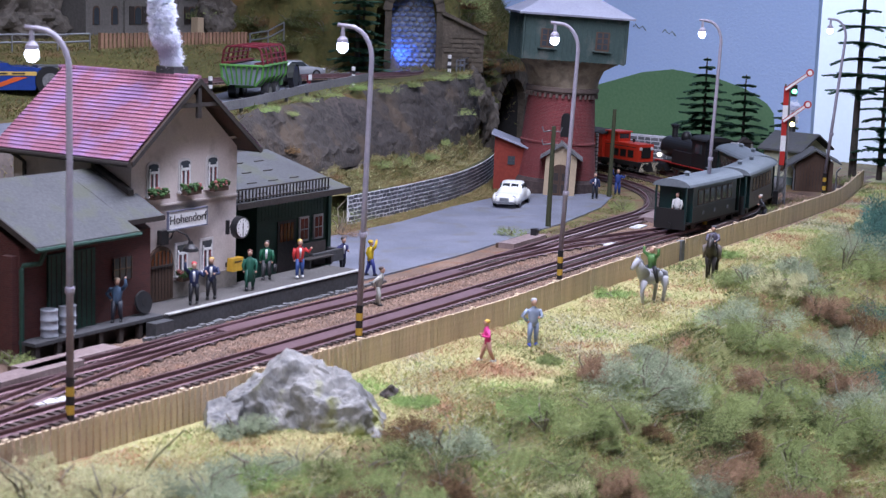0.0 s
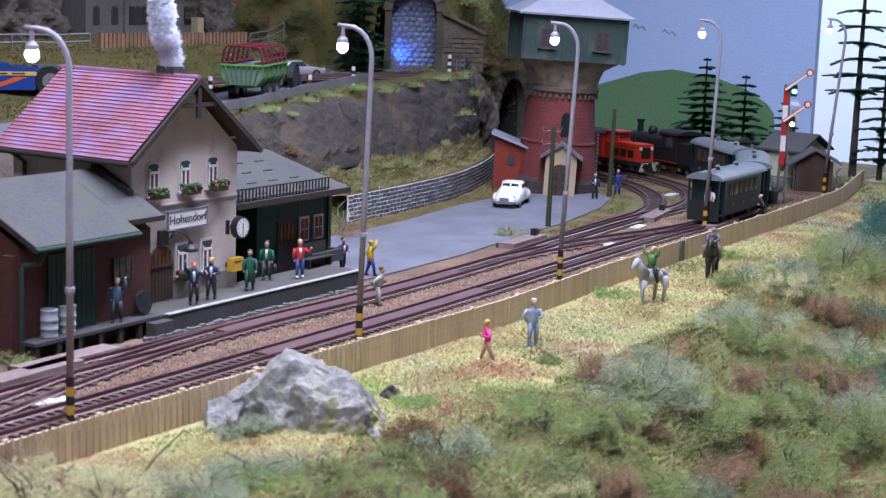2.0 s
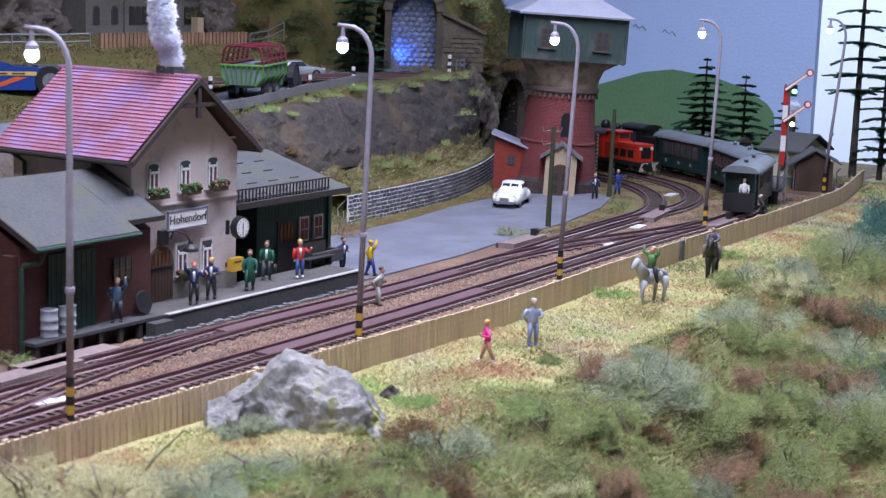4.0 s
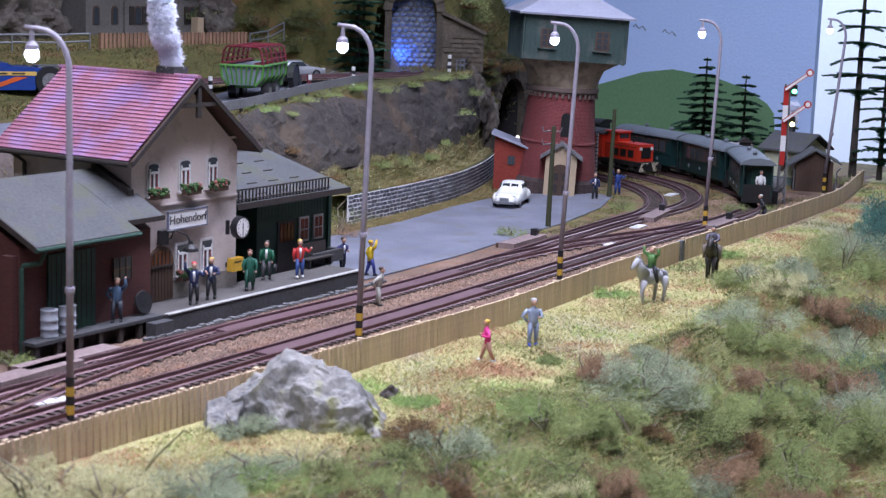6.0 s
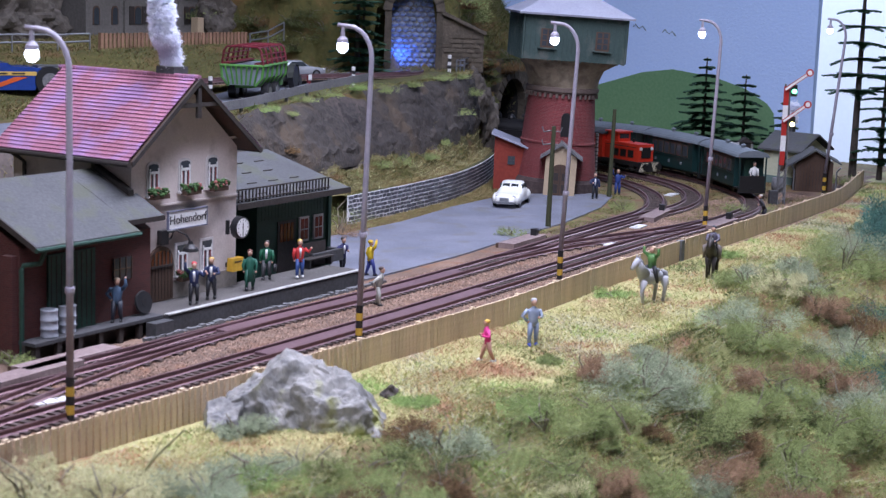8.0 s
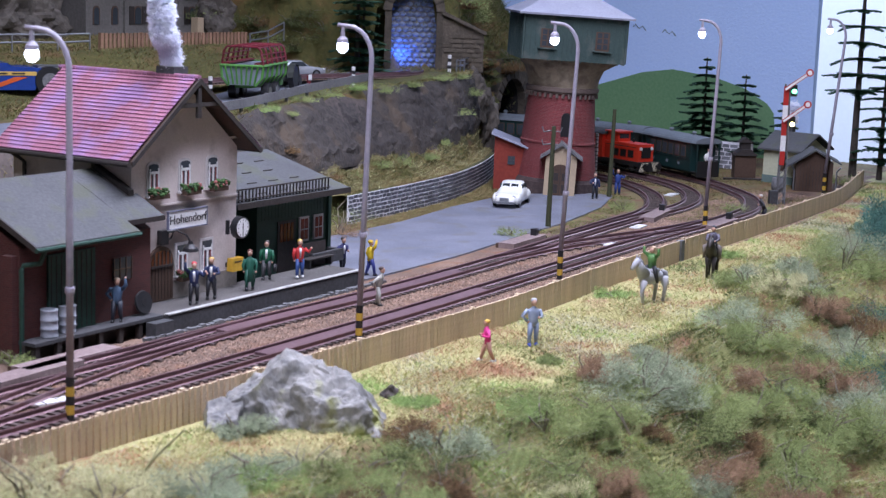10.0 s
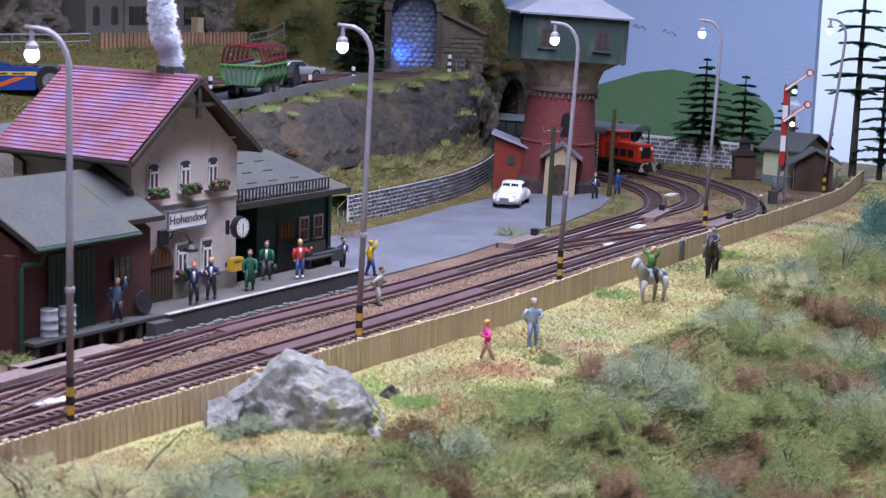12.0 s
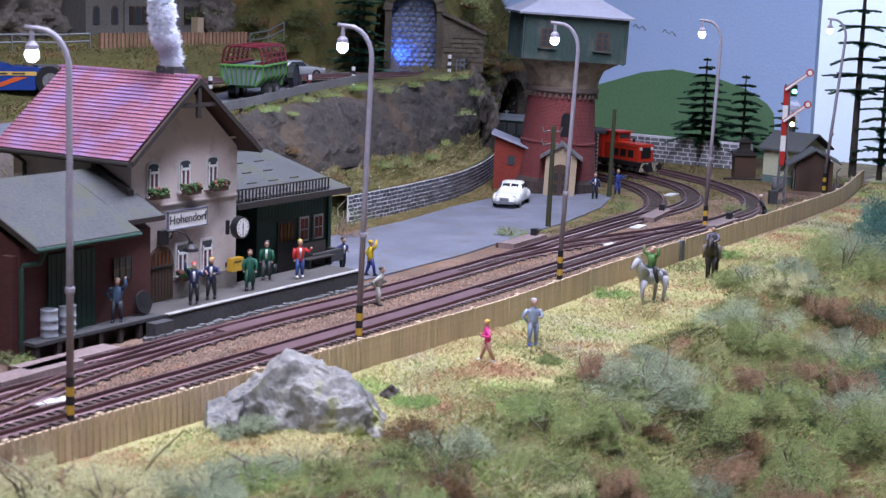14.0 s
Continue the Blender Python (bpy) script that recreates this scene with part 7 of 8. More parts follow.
CAR_WHITE = plain("white_car_paint", (0.78, 0.78, 0.74), 0.25)
wc_ = rounded_car("car", "rounded white vintage saloon parked in the yard", P(108.4, 60.4, 0.1, 197) @ Matrix.Scale(1.0, 4), CAR_WHITE, 5.2, 2.0,
                  [(-2.6, 0.62, 0.75, 0.5, 0.8), (-2.3, 0.85, 0.95, 0.65, 1.05), (-1.5, 0.97, 1.05, 0.7, 1.45), (-0.7, 1.0, 1.1, 0.74, 1.8), (0.1, 1.0, 1.1, 0.74, 1.82), (0.7, 1.0, 1.1, 0.7, 1.45), (1.0, 0.98, 1.08, 0.66, 1.16), (2.0, 0.9, 1.0, 0.55, 1.08), (2.5, 0.75, 0.85, 0.4, 0.95), (2.65, 0.5, 0.7, 0.3, 0.75)], GLASS, 0.42, (-1.6, 1.65))
for s in (-1, 1):
    part("fender", blob(nb(), (1.65, s * 0.85, 0.62), 0.62, 3, 0, 1, (1.1, 0.42, 0.72)), CAR_WHITE, wc_, smooth=True)
    part("rear_fender", blob(nb(), (-1.6, s * 0.85, 0.62), 0.62, 3, 0, 1, (1.1, 0.42, 0.72)), CAR_WHITE, wc_, smooth=True)
    bm = nb()
    blob(bm, (2.3, s * 0.62, 0.8), 0.17, 2)
    part("headlamp", bm, STEEL, wc_, smooth=True)
    bm = nb()
    prism(bm, [(-1.3, 1.22), (-0.75, 1.2), (-0.75, 1.62), (-1.1, 1.55)], "y", s * 0.80 - 0.06, s * 0.80 + 0.06)
    prism(bm, [(-0.62, 1.2), (0.5, 1.2), (0.3, 1.62), (-0.62, 1.62)], "y", s * 0.80 - 0.07, s * 0.80 + 0.07)
    part("side_window", bm, GLASS, wc_)
for s in (-1, 1):
    bm = nb()
    v = [bm.verts.new(c) for c in ((0.83, s * 0.06, 1.32), (0.83, s * 0.6, 1.28), (0.5, s * 0.6, 1.62), (0.5, s * 0.06, 1.66))]
    bm.faces.new(v)
    bmesh.ops.solidify(bm, geom=bm.faces[:], thickness=0.06)
    part("windscreen", bm, GLASS, wc_)
part("bumper", boxed((2.62, 2.75, -0.85, 0.85, 0.38, 0.52)), STEEL, wc_, bevel=0.04)
part("grille", boxed((2.45, 2.68, -0.35, 0.35, 0.5, 0.8)), STEEL, wc_, bevel=0.05)

SILVER = plain("silver_paint", (0.45, 0.47, 0.50), 0.25, 0.4)
sc = rounded_car("car", "silver saloon car on the upper road", P(109.5, 81.8, 8.42, -32) @ Matrix.Scale(0.88, 4), SILVER, 5.0, 2.0,
                 [(-2.5, 0.8, 0.9, 0.6, 1.0), (-1.7, 0.95, 1.0, 0.7, 1.15), (-1.0, 1.0, 1.02, 0.7, 1.6), (0.2, 1.0, 1.02, 0.7, 1.62), (0.95, 1.0, 1.0, 0.75, 1.1), (2.1, 0.95, 0.9, 0.7, 0.98), (2.5, 0.8, 0.75, 0.6, 0.8)], GLASS, 0.4, (-1.55, 1.55))
for s in (-1, 1):
    part("side_window", prism(nb(), [(-1.0, 1.12), (0.6, 1.1), (0.25, 1.5), (-0.9, 1.5)], "y", s * 0.86 - 0.05, s * 0.86 + 0.05), GLASS, sc)
    bm = nb()
    blob(bm, (2.4, s * 0.6, 0.75), 0.15, 2)
    part("headlamp", bm, WHITE, sc, smooth=True)
part("grille", boxed((2.44, 2.54, -0.4, 0.4, 0.5, 0.78)), CHASSIS, sc)

TRAILER_GREEN = plain("trailer_green", (0.085, 0.24, 0.045), 0.45)
CAGE_RED = plain("cage_red", (0.14, 0.012, 0.022), 0.5)


def hay_trailer(m):
    t = thing("hay_trailer", "green hay trailer with dark red cage top", "trailer", m)
    L, W = 5.6, 2.5
    GREY_BED = plain("bed_grey", (0.22, 0.25, 0.30), 0.5)
    bm = nb()
    prism(bm, [(-W / 2 + 0.45, 1.0), (W / 2 - 0.45, 1.0), (W / 2 - 0.1, 1.5), (W / 2 - 0.03, 2.3), (-W / 2 + 0.03, 2.3), (-W / 2 + 0.1, 1.5)], "x", -L / 2 + 0.1, L / 2)
    part("hopper", bm, GREY_BED, t, "blue-grey hopper sides")
    for i in range(6):
        x = -L / 2 + 0.1 + i * (L - 0.2) / 5
        for s in (-1, 1):
            bm = nb()
            bent(bm, [(x, s * (W / 2 - 0.45), 0.95), (x, s * (W / 2 - 0.06), 1.5), (x, s * (W / 2 + 0.01), 2.3)], 0.085, 6)
            part("rib", bm, TRAILER_GREEN, t, "green rib")
    bm = nb()
    for s in (-1, 1):
        tube(bm, (-L / 2, s * W / 2, 2.3), (L / 2, s * W / 2, 2.3), 0.1, 0.1, 6)
    for x in (-L / 2, L / 2):
        tube(bm, (x, -W / 2, 2.3), (x, W / 2, 2.3), 0.1, 0.1, 6)
    part("top_rail", bm, TRAILER_GREEN, t)
    for i in range(7):
        y = -W / 2 + 0.25 + i * 0.33
        part("tail_bar", tube(nb(), (-L / 2, y * 0.75, 1.05), (-L / 2 - 0.12, y, 2.3), 0.06, 0.06, 5), TRAILER_GREEN, t)
    for i in range(6):
        x = -L / 2 + 0.15 + i * (L - 0.3) / 5
        bm = nb()
        bent(bm, [(x, -W / 2 + 0.02, 2.38), (x, -W / 2 + 0.15, 3.3), (x, -W / 2 + 0.35, 3.55), (x, W / 2 - 0.35, 3.55), (x, W / 2 - 0.15, 3.3), (x, W / 2 - 0.02, 2.38)], 0.065, 6)
        part("hoop", bm, CAGE_RED, t, "dark red cage hoop")
    for y, z in ((-W / 2 + 0.08, 2.7), (-W / 2 + 0.12, 3.05), (-W / 2 + 0.3, 3.5), (0, 3.56), (W / 2 - 0.3, 3.5), (W / 2 - 0.12, 3.05), (W / 2 - 0.08, 2.7)):
        part("cage_bar", tube(nb(), (-L / 2, y, z), (L / 2, y, z), 0.05, 0.05, 5), CAGE_RED, t)
    part("cage_foot", boxed((-L / 2, L / 2, -W / 2 + 0.12, -W / 2 + 0.5, 2.4, 2.5), (-L / 2, L / 2, W / 2 - 0.5, W / 2 - 0.12, 2.4, 2.5)), CAGE_RED, t)
    part("chassis", boxed((-L / 2 + 0.4, L / 2 + 0.6, -0.5, 0.5, 0.8, 1.0)), TRAILER_GREEN, t)
    part("drawbar", prism(nb(), [(L / 2 + 0.4, -0.5), (L / 2 + 1.8, -0.08), (L / 2 + 1.8, 0.08), (L / 2 + 0.4, 0.5)], "z", 0.7, 0.85), TRAILER_GREEN, t)
    part("support_leg", boxed((L / 2 - 0.1, L / 2 + 0.5, -0.9, -0.6, 0.7, 2.0)), TRAILER_GREEN, t, bevel=0.05)
    for x in (-0.9, 0.75):
        for s in (-1, 1):
            road_wheel(t, x, s * 1.0, 0.55, 0.42)
    return t


hay_trailer(P(94.3, 74.3, 7.93, 23) @ Matrix.Diagonal((1.22, 1.22, 1.06, 1.0)))


def tractor(m):
    t = thing("tractor", "old dark green tractor before the hay trailer", "tractor", m)
    DG = plain("tractor_dark", (0.03, 0.035, 0.03), 0.5)
    part("bonnet", boxed((0.2, 2.2, -0.42, 0.42, 0.9, 1.7)), DG, t, bevel=0.1, segments=2)
    part("transmission", boxed((-1.0, 0.4, -0.35, 0.35, 0.6, 1.1)), DG, t, bevel=0.05)
    part("seat", boxed((-1.0, -0.5, -0.3, 0.3, 1.25, 1.4), (-1.1, -1.0, -0.3, 0.3, 1.25, 1.8)), BLACK, t, bevel=0.03)
    for s in (-1, 1):
        bm = nb()
        rim = [(-0.7 + r * math.cos(math.pi * i / 8), 0.95 + r * math.sin(math.pi * i / 8)) for r, turn in ((1.12, range(9)), (1.05, range(8, -1, -1))) for i in turn]
        prism(bm, rim, "y", s * 0.95 - 0.25, s * 0.95 + 0.25)
        part("mudguard", bm, DG, t)
        road_wheel(t, -0.7, s * 0.95, 0.95, 0.45, DG)
        road_wheel(t, 1.7, s * 0.8, 0.5, 0.3, DG)
    part("exhaust", tube(nb(), (1.3, 0.2, 1.7), (1.3, 0.2, 2.5), 0.06), BLACK, t)
    part("steering_wheel", tube(nb(), (-0.15, 0, 1.95), (-0.1, 0, 2.0), 0.3, 0.3, 14), BLACK, t)
    return t


tractor(P(102.2, 77.6, 8.10, 23) @ Matrix.Scale(0.95, 4))
rp = thing("road_sign_post", "short post with white light and dark red reflector", "post", P(100.46, 73.95, 8.0))
part("post", boxed((-0.12, 0.12, -0.1, 0.1, 0, 1.3)), CAGE_RED, rp)
part("reflector", boxed((-0.2, 0.2, -0.16, -0.101, 1.0, 1.4)), WHITE, rp)


def race_truck(m):
    t = thing("race_car", "blue racing car model with yellow and orange stripes", "car", m)
    BLUE = plain("racing_blue", (0.02, 0.05, 0.24), 0.25)
    prof = [(-4.6, 0.5), (4.4, 0.5), (4.6, 1.1), (3.6, 1.75), (2.0, 1.9), (0.6, 1.95), (0.2, 2.2), (-1.6, 2.1), (-4.4, 1.8)]
    part("body", prism(nb(), prof, "y", -1.3, 1.3), BLUE, t, "deep blue body", bevel=0.12, segments=2)
    part("side_skirt", boxed((-4.4, 2.1, -1.42, -1.301, 0.35, 1.35)), BLUE, t)
    part("yellow_band", boxed((-4.4, 2.2, -1.44, -1.421, 1.36, 1.62), (-4.4, 2.2, -1.42, -1.301, 1.36, 1.62)), plain("band_yellow", (0.62, 0.42, 0.10), 0.4), t, "yellow band with plain dark bars")
    part("band_marks", boxed((-3.6, -2.6, -1.46, -1.441, 1.44, 1.54), (-2.2, 0.2, -1.46, -1.441, 1.44, 1.54), (0.5, 1.4, -1.46, -1.441, 1.44, 1.54)), BLACK, t)
    part("logo_bar", prism(nb(), [(-1.4, 0.45), (-0.6, 0.45), (1.6, 1.25), (0.7, 1.25)], "y", -1.45, -1.425), plain("logo_orange", (0.55, 0.10, 0.02), 0.4), t, "orange slanted bar")
    part("white_bar", boxed((-3.0, -0.9, -1.46, -1.43, 0.8, 1.1)), WHITE, t, "plain white bar")
    part("chrome_trim", boxed((-3.4, -2.2, -0.6, 0.6, 2.05, 2.5), (2.4, 4.2, -0.9, 0.9, 1.85, 2.0)), STEEL, t, bevel=0.12, segments=2)
    for x in (-3.2, 3.1):
        for s in (-1, 1):
            road_wheel(t, x, s * 1.2, 1.0, 0.6, CONCRETE)
    return t


race_truck(P(81.1, 86.2, 7.95, -33))


# ---- painted figurines: plain single shapes ----
paints = {}


def paint(c):
    if c not in paints:
        paints[c] = plain("figure_paint", c, 0.55)
    return paints[c]


SKIN = (0.50, 0.30, 0.22)


ARMS = {"down": ((0.25, 0.0, 1.54), (0.34, 0.04, 1.22), (0.31, -0.10, 0.93)), "up": ((0.25, 0.0, 1.54), (0.43, -0.08, 1.74), (0.41, -0.16, 2.10)),
        "bent": ((0.25, 0.0, 1.54), (0.37, 0.06, 1.24), (0.18, -0.30, 1.28)), "hip": ((0.25, 0.0, 1.54), (0.48, 0.06, 1.27), (0.24, -0.06, 1.04)),
        "wave": ((0.25, 0.0, 1.54), (0.47, -0.10, 1.38), (0.56, -0.24, 1.62)), "back": ((0.25, 0.0, 1.54), (0.38, 0.22, 1.28), (0.33, 0.10, 1.0))}


def oval(bm, rings, n, mi, x=0.0):
    """A closed form through level ovals (y, z, half width, half depth)."""
    made = [[bm.verts.new((x + rx * math.cos(6.28318 * i / n), y + ry * math.sin(6.28318 * i / n), z)) for i in range(n)] for y, z, rx, ry in rings]
    for p, q in zip(made, made[1:]):
        for i in range(n):
            bm.faces.new((p[i], p[(i + 1) % n], q[(i + 1) % n], q[i])).material_index = mi
    bm.faces.new(made[0][::-1]).material_index = mi
    bm.faces.new(made[-1]).material_index = mi


def body_shape(bm, left="down", right="down", coat=False, stride=0.12, lean=0.0, bag=False, shirt=False):
    """A painted figure about two centimetres tall that faces -y: 0 legs, 1 coat, 2 face, 3 hair or hat, 4 shoes, 5 shirt."""
    for s in (-1, 1):
        foot = s * stride
        bent(bm, [(s * 0.17, foot, 0.06), (s * 0.15, foot * 0.45 - 0.05, 0.52), (s * 0.11, 0, 0.98)], [0.075, 0.105, 0.145], 8, 0)
        oval(bm, [(foot - 0.05, 0.0, 0.085, 0.17), (foot - 0.04, 0.07, 0.08, 0.15), (foot, 0.13, 0.06, 0.08)], 8, 4, s * 0.17)
    lo = 0.42 if coat else 0.86
    oval(bm, [(0, lo, 0.30 if coat else 0.23, 0.24 if coat else 0.16), (lean * 0.3, 1.12, 0.21, 0.15), (lean * 0.75, 1.42, 0.27, 0.17), (lean * 0.9, 1.56, 0.25, 0.14), (lean, 1.66, 0.09, 0.09), (lean, 1.74, 0.07, 0.07)], 14, 1)
    if shirt:
        oval(bm, [(lean * 0.3 - 0.12, 1.1, 0.05, 0.05), (lean * 0.75 - 0.14, 1.42, 0.085, 0.05), (lean * 0.9 - 0.1, 1.6, 0.07, 0.05)], 8, 5)
    for s, how in ((-1, left), (1, right)):
        pts = [(s * x, y + lean * max(0, z - 0.9) * 1.3, z) for x, y, z in ARMS[how]]
        bent(bm, pts, [0.105, 0.085, 0.06], 7, 1)
        blob(bm, pts[-1], 0.07, 1, 0, 1, (1, 1, 1), 2)
    blob(bm, (0, lean * 1.15 - 0.03, 1.87), 0.15, 2, 0, 1, (0.85, 0.95, 1.15), 2)
    blob(bm, (0, lean * 1.15 + 0.03, 1.96), 0.155, 2, 0.1, 2, (0.95, 1.0, 0.75), 3)
    if bag:
        box(bm, 0.38, 0.52, -0.32, 0.12, 0.45, 0.82, 4)


def figurine(x, y, z, turn, legs, coat_colour, hair, label, shoes=(0.02, 0.02, 0.022), tall=1.0, **kw):
    bm = nb()
    body_shape(bm, **kw)
    ob = part("figurine", bm, [paint(legs), paint(coat_colour), paint(SKIN), paint(hair), paint(shoes), paint((0.7, 0.7, 0.7))], None, smooth=True, m=P(x, y, z, turn) @ Matrix.Scale(tall, 4))
    return tagged(ob, label, "figurine", "painted figurines")


NAVY, DARK, REDC, BLUEC = (0.02, 0.03, 0.09), (0.02, 0.02, 0.025), (0.45, 0.03, 0.03), (0.04, 0.08, 0.25)
figurine(60.40, 51.10, 0.93, -50, DARK, NAVY, (0.5, 0.04, 0.05), "figurine in dark blue coat and red cap, arm raised", left="up", right="wave", shirt=True)
figurine(61.95, 51.30, 0.93, -58, DARK, NAVY, (0.55, 0.38, 0.10), "figurine in dark blue coat with yellow hair", left="bent", right="bent", shirt=True)
figurine(65.05, 51.35, 0.93, -50, (0.02, 0.09, 0.06), (0.02, 0.11, 0.07), (0.10, 0.03, 0.02), "figurine in long green coat", coat=True)
figurine(67.85, 52.45, 0.93, -58, (0.07, 0.07, 0.075), (0.012, 0.10, 0.05), (0.05, 0.04, 0.035), "figurine in green jacket carrying a bag", bag=True, shirt=True)
figurine(69.43, 51.45, 0.93, -40, BLUEC, REDC, (0.6, 0.42, 0.08), "figurine in red jacket and blue trousers", shoes=(0.6, 0.6, 0.6), right="wave", shirt=True)
figurine(75.94, 53.26, 0.1, -20, DARK, (0.03, 0.03, 0.12), (0.05, 0.04, 0.04), "figurine in dark jacket with a red sash crossing the yard", stride=0.2, left="hip", right="bent", lean=-0.08, shirt=True)
figurine(76.16, 51.45, 0.1, 60, (0.03, 0.04, 0.20), (0.68, 0.48, 0.02), (0.62, 0.42, 0.02), "figurine in bright yellow jacket on the yard", stride=0.2, left="up")
figurine(69.75, 46.60, 0.02, 20, (0.42, 0.42, 0.38), (0.44, 0.44, 0.40), (0.10, 0.07, 0.06), "pale grey figurine leaning between the tracks", lean=-0.16, stride=0.14, left="back", right="back")
figurine(54.9, 51.0, 0.91, -60, (0.03, 0.035, 0.05), (0.07, 0.12, 0.20), (0.4, 0.3, 0.2), "figurine in blue overall on the loading dock", right="up", left="hip")
figurine(116.11, 57.20, 0.1, -58, DARK, NAVY, (0.2, 0.15, 0.12), "figurine in dark uniform beside the water tower", left="bent", shirt=True)
figurine(120.43, 57.30, 0.02, -58, (0.03, 0.06, 0.25), (0.03, 0.06, 0.25), (0.45, 0.3, 0.15), "figurine in blue overalls beside the siding", left="up", right="wave")
figurine(114.28, 42.35, 0.02, -150, DARK, DARK, (0.6, 0.55, 0.5), "figurine in black bending forward beside the track", lean=-0.32, left="bent", right="bent")
figurine(62.55, 35.77, 0.02, -138, (0.52, 0.30, 0.22), (0.78, 0.05, 0.30), (0.75, 0.48, 0.08), "figurine in pink sports dress running on the grass", shoes=(0.7, 0.7, 0.68), tall=0.93, stride=0.3, left="bent", right="bent", lean=-0.08)
figurine(66.74, 35.75, 0.02, -50, (0.24, 0.29, 0.42), (0.29, 0.34, 0.46), (0.42, 0.42, 0.45), "figurine in pale blue clothes on the grass", shoes=(0.06, 0.10, 0.55), tall=1.1, stride=0.12, left="hip", right="bent")


def horse(x, y, z, turn, colour, mane, label):
    bm = nb()
    blob(bm, (0, 0, 1.45), 0.45, 3, 0.08, 1.5, (2.0, 0.85, 0.95), 0)
    bent(bm, [(0.65, 0, 1.6), (1.05, 0, 2.1), (1.25, 0, 2.4)], [0.36, 0.25, 0.17], 10, 0)
    bent(bm, [(1.15, 0, 2.45), (1.4, 0, 2.25), (1.68, 0, 2.0)], [0.19, 0.17, 0.1], 10, 0)
    for s in (-1, 1):
        bent(bm, [(1.18, s * 0.09, 2.52), (1.16, s * 0.11, 2.75)], [0.06, 0.015], 6, 0)
        fx = 0.62 + s * 0.14
        bent(bm, [(fx, s * 0.2, 1.3), (fx + 0.1 + s * 0.12, s * 0.2, 0.75), (fx - 0.03 + s * 0.1, s * 0.2, 0.03)], [0.19, 0.10, 0.085], 8, 0)
        hx = -0.68 - s * 0.15
        bent(bm, [(hx, s * 0.2, 1.35), (hx - 0.14, s * 0.2, 0.75), (hx - 0.02, s * 0.2, 0.03)], [0.26, 0.11, 0.085], 8, 0)
    bent(bm, [(-0.85, 0, 1.7), (-1.15, 0, 1.55), (-1.3, 0, 0.95), (-1.25, 0, 0.7)], [0.08, 0.16, 0.15, 0.03], 8, 1)
    bent(bm, [(1.15, 0, 2.58), (0.88, 0, 2.3), (0.6, 0, 1.9)], [0.07, 0.12, 0.06], 8, 1)
    box(bm, -0.3, 0.3, -0.33, 0.33, 1.72, 1.9, 1)
    ob = part("horse_figurine", bm, [paint(colour), paint(mane)], None, smooth=True, m=P(x, y, z, turn))
    tagged(ob, label, "horse", "horses with riders")


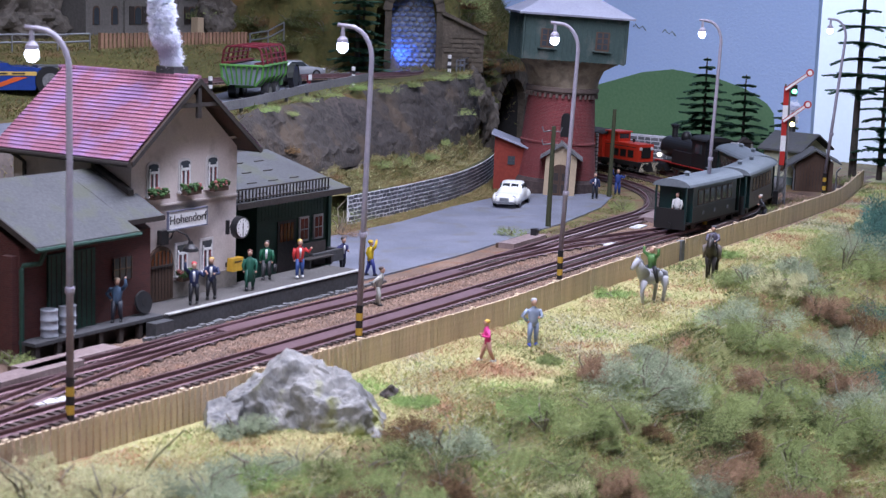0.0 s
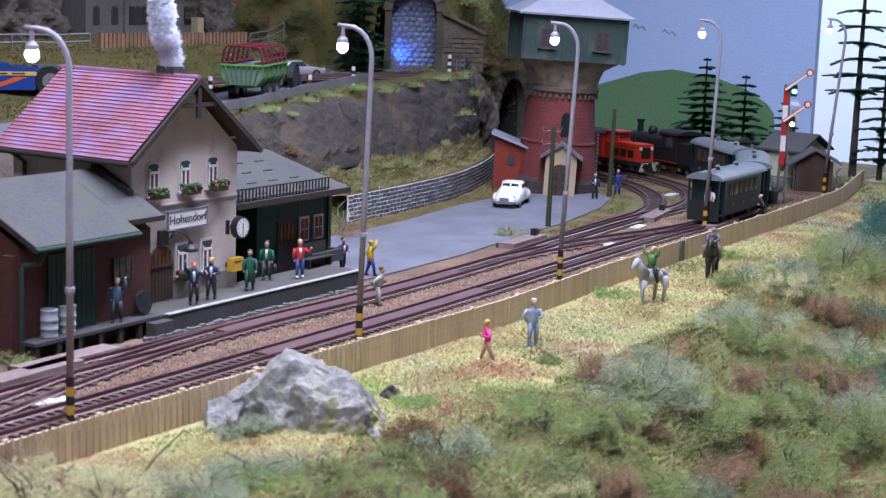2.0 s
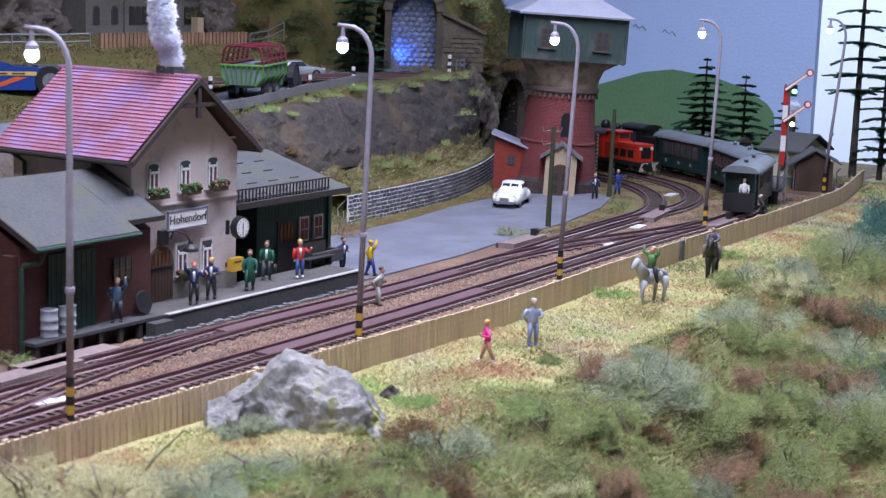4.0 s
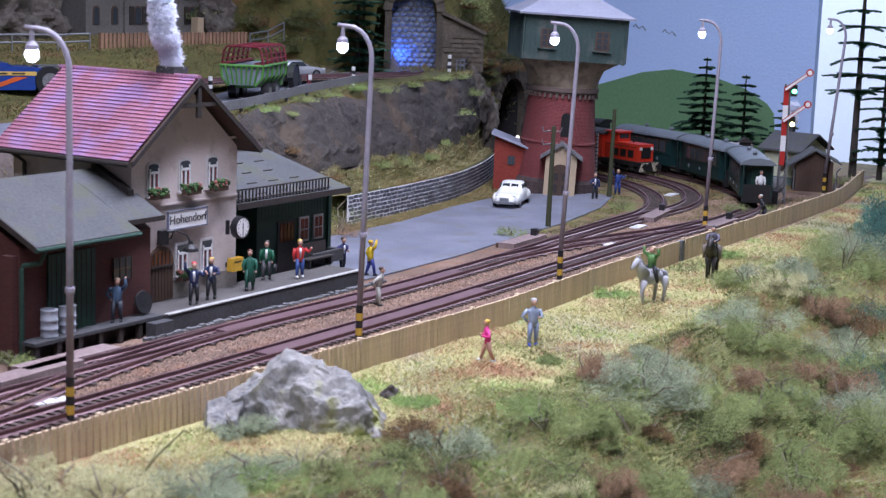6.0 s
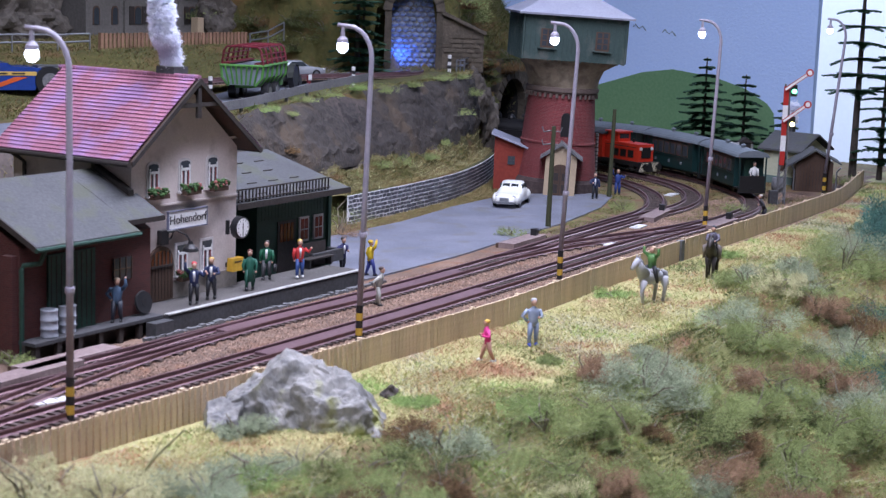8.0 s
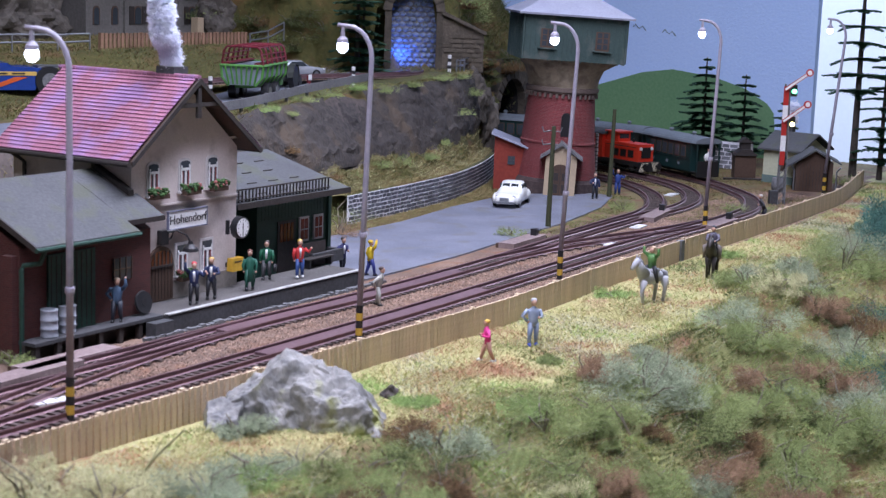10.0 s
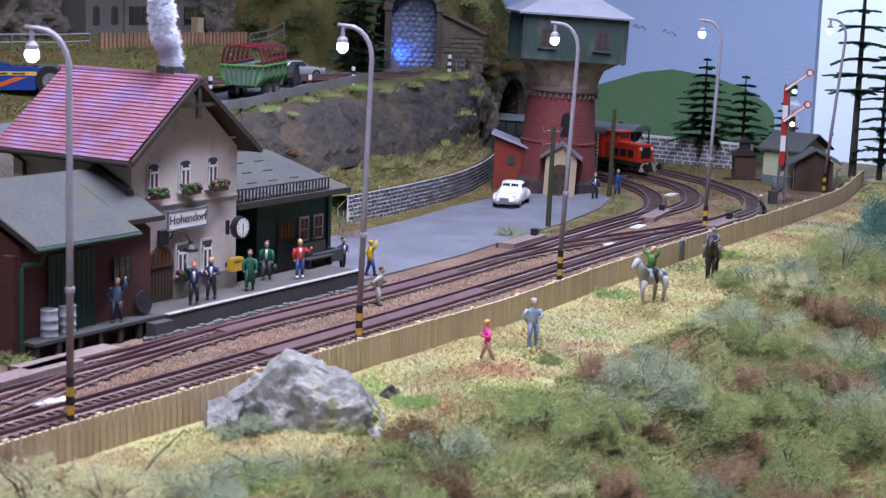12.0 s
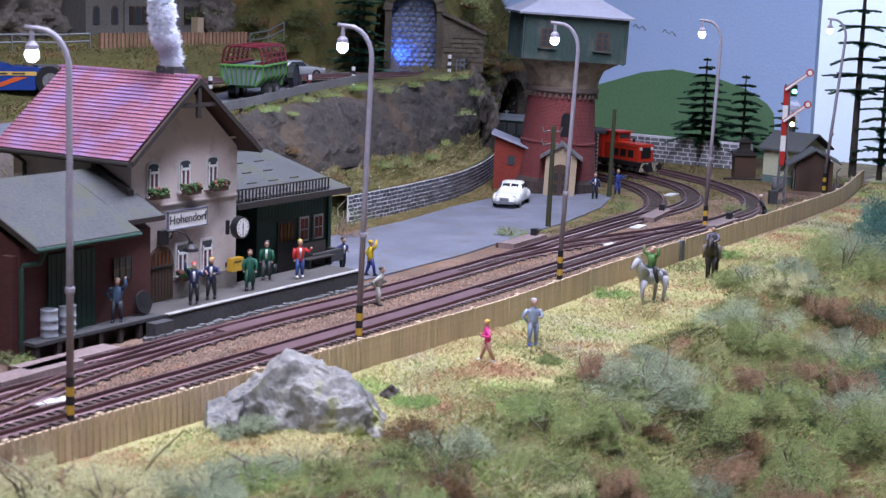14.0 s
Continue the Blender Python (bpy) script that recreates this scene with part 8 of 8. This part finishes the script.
def rider(x, y, z, turn, coat, legs, hair, label, up):
    bm = nb()
    for s in (-1, 1):
        bent(bm, [(0, s * 0.14, 0.08), (0.25, s * 0.45, 0.0), (0.05, s * 0.48, -0.7)], [0.15, 0.13, 0.08], 8, 0)
    bent(bm, [(0, 0, 0.0), (0, 0, 0.4), (0, 0, 0.68), (0, 0, 0.82)], [0.22, 0.24, 0.28, 0.13], 10, 1)
    for s in (-1, 1):
        pts = [(0, s * 0.27, 0.7), (0.1, s * 0.5, 0.85), (0.12, s * 0.5, 1.2)] if up else [(0, s * 0.27, 0.7), (0.15, s * 0.36, 0.4), (0.42, s * 0.15, 0.32)]
        bent(bm, pts, [0.11, 0.09, 0.07], 7, 1)
        blob(bm, pts[-1], 0.08, 1, 0, 1, (1, 1, 1), 2)
    blob(bm, (0.02, 0, 1.0), 0.16, 2, 0, 1, (1, 0.9, 1.1), 2)
    blob(bm, (-0.04, 0, 1.12), 0.16, 2, 0, 1, (1, 1, 0.75), 3)
    ob = part("rider_figurine", bm, [paint(legs), paint(coat), paint(SKIN), paint(hair)], None, smooth=True, m=P(x, y, z, turn))
    tagged(ob, label, "figurine", "painted figurines")


h1 = (80.25, 35.89)
horse(h1[0], h1[1], 0.0, 165, (0.42, 0.42, 0.45), (0.35, 0.35, 0.38), "grey horse figurine standing on the grass")
rider(h1[0], h1[1], 1.88, 165, (0.10, 0.22, 0.06), DARK, (0.45, 0.32, 0.2), "rider figurine in green shirt with both arms raised", True)
h2 = (89.95, 36.40)
horse(h2[0], h2[1], 0.0, 196, (0.035, 0.028, 0.025), (0.02, 0.02, 0.02), "dark brown horse figurine on the grass")
rider(h2[0], h2[1], 1.88, 196, (0.10, 0.09, 0.12), (0.2, 0.17, 0.15), (0.03, 0.03, 0.04), "rider figurine in dark coat and cap", False)


bm = nb()
body_shape(bm)
GUARD = tagged(part("figurine", bm, [paint(DARK), paint((0.75, 0.75, 0.74)), paint(SKIN), paint((0.06, 0.05, 0.05)), paint(DARK)], None, smooth=True), "figurine in white jacket on the last coach's platform", "figurine", "painted figurines")


# ---- the green train runs off round the curve into the tunnel ----
RUN = [(0.0, 108.7), (1.0, 111.3), (2.0, 114.1), (3.0, 117.3), (5.5, 125.0), (6.5, 127.6), (7.5, 130.4), (8.0, 132.2), (8.5, 134.4), (10.0, 142.6), (10.5, 145.5), (11.0, 148.7), (11.5, 151.4), (12.0, 153.7), (13.0, 158.2), (14.0, 162.6)]


def motions():
    times = [i * 0.5 for i in range(29)]
    ahead = [4.65, 14.7, 24.75, 35.6]
    for car, lead in zip(COACHES + [ENGINE], ahead):
        walk(car, [(t, ride(MAIN, lerp(RUN, t) + lead, 2.6)) for t in times])
    parked = P(134.9, 64.3, 0.012, -113) @ Matrix.Scale(1.06, 4)
    DIESEL.matrix_basis = parked
    on_end = P(-4.25, -0.3, 1.0, -90)
    walk(GUARD, [(t, ride(MAIN, lerp(RUN, t) + ahead[0], 2.6) @ on_end) for t in times])


motions()
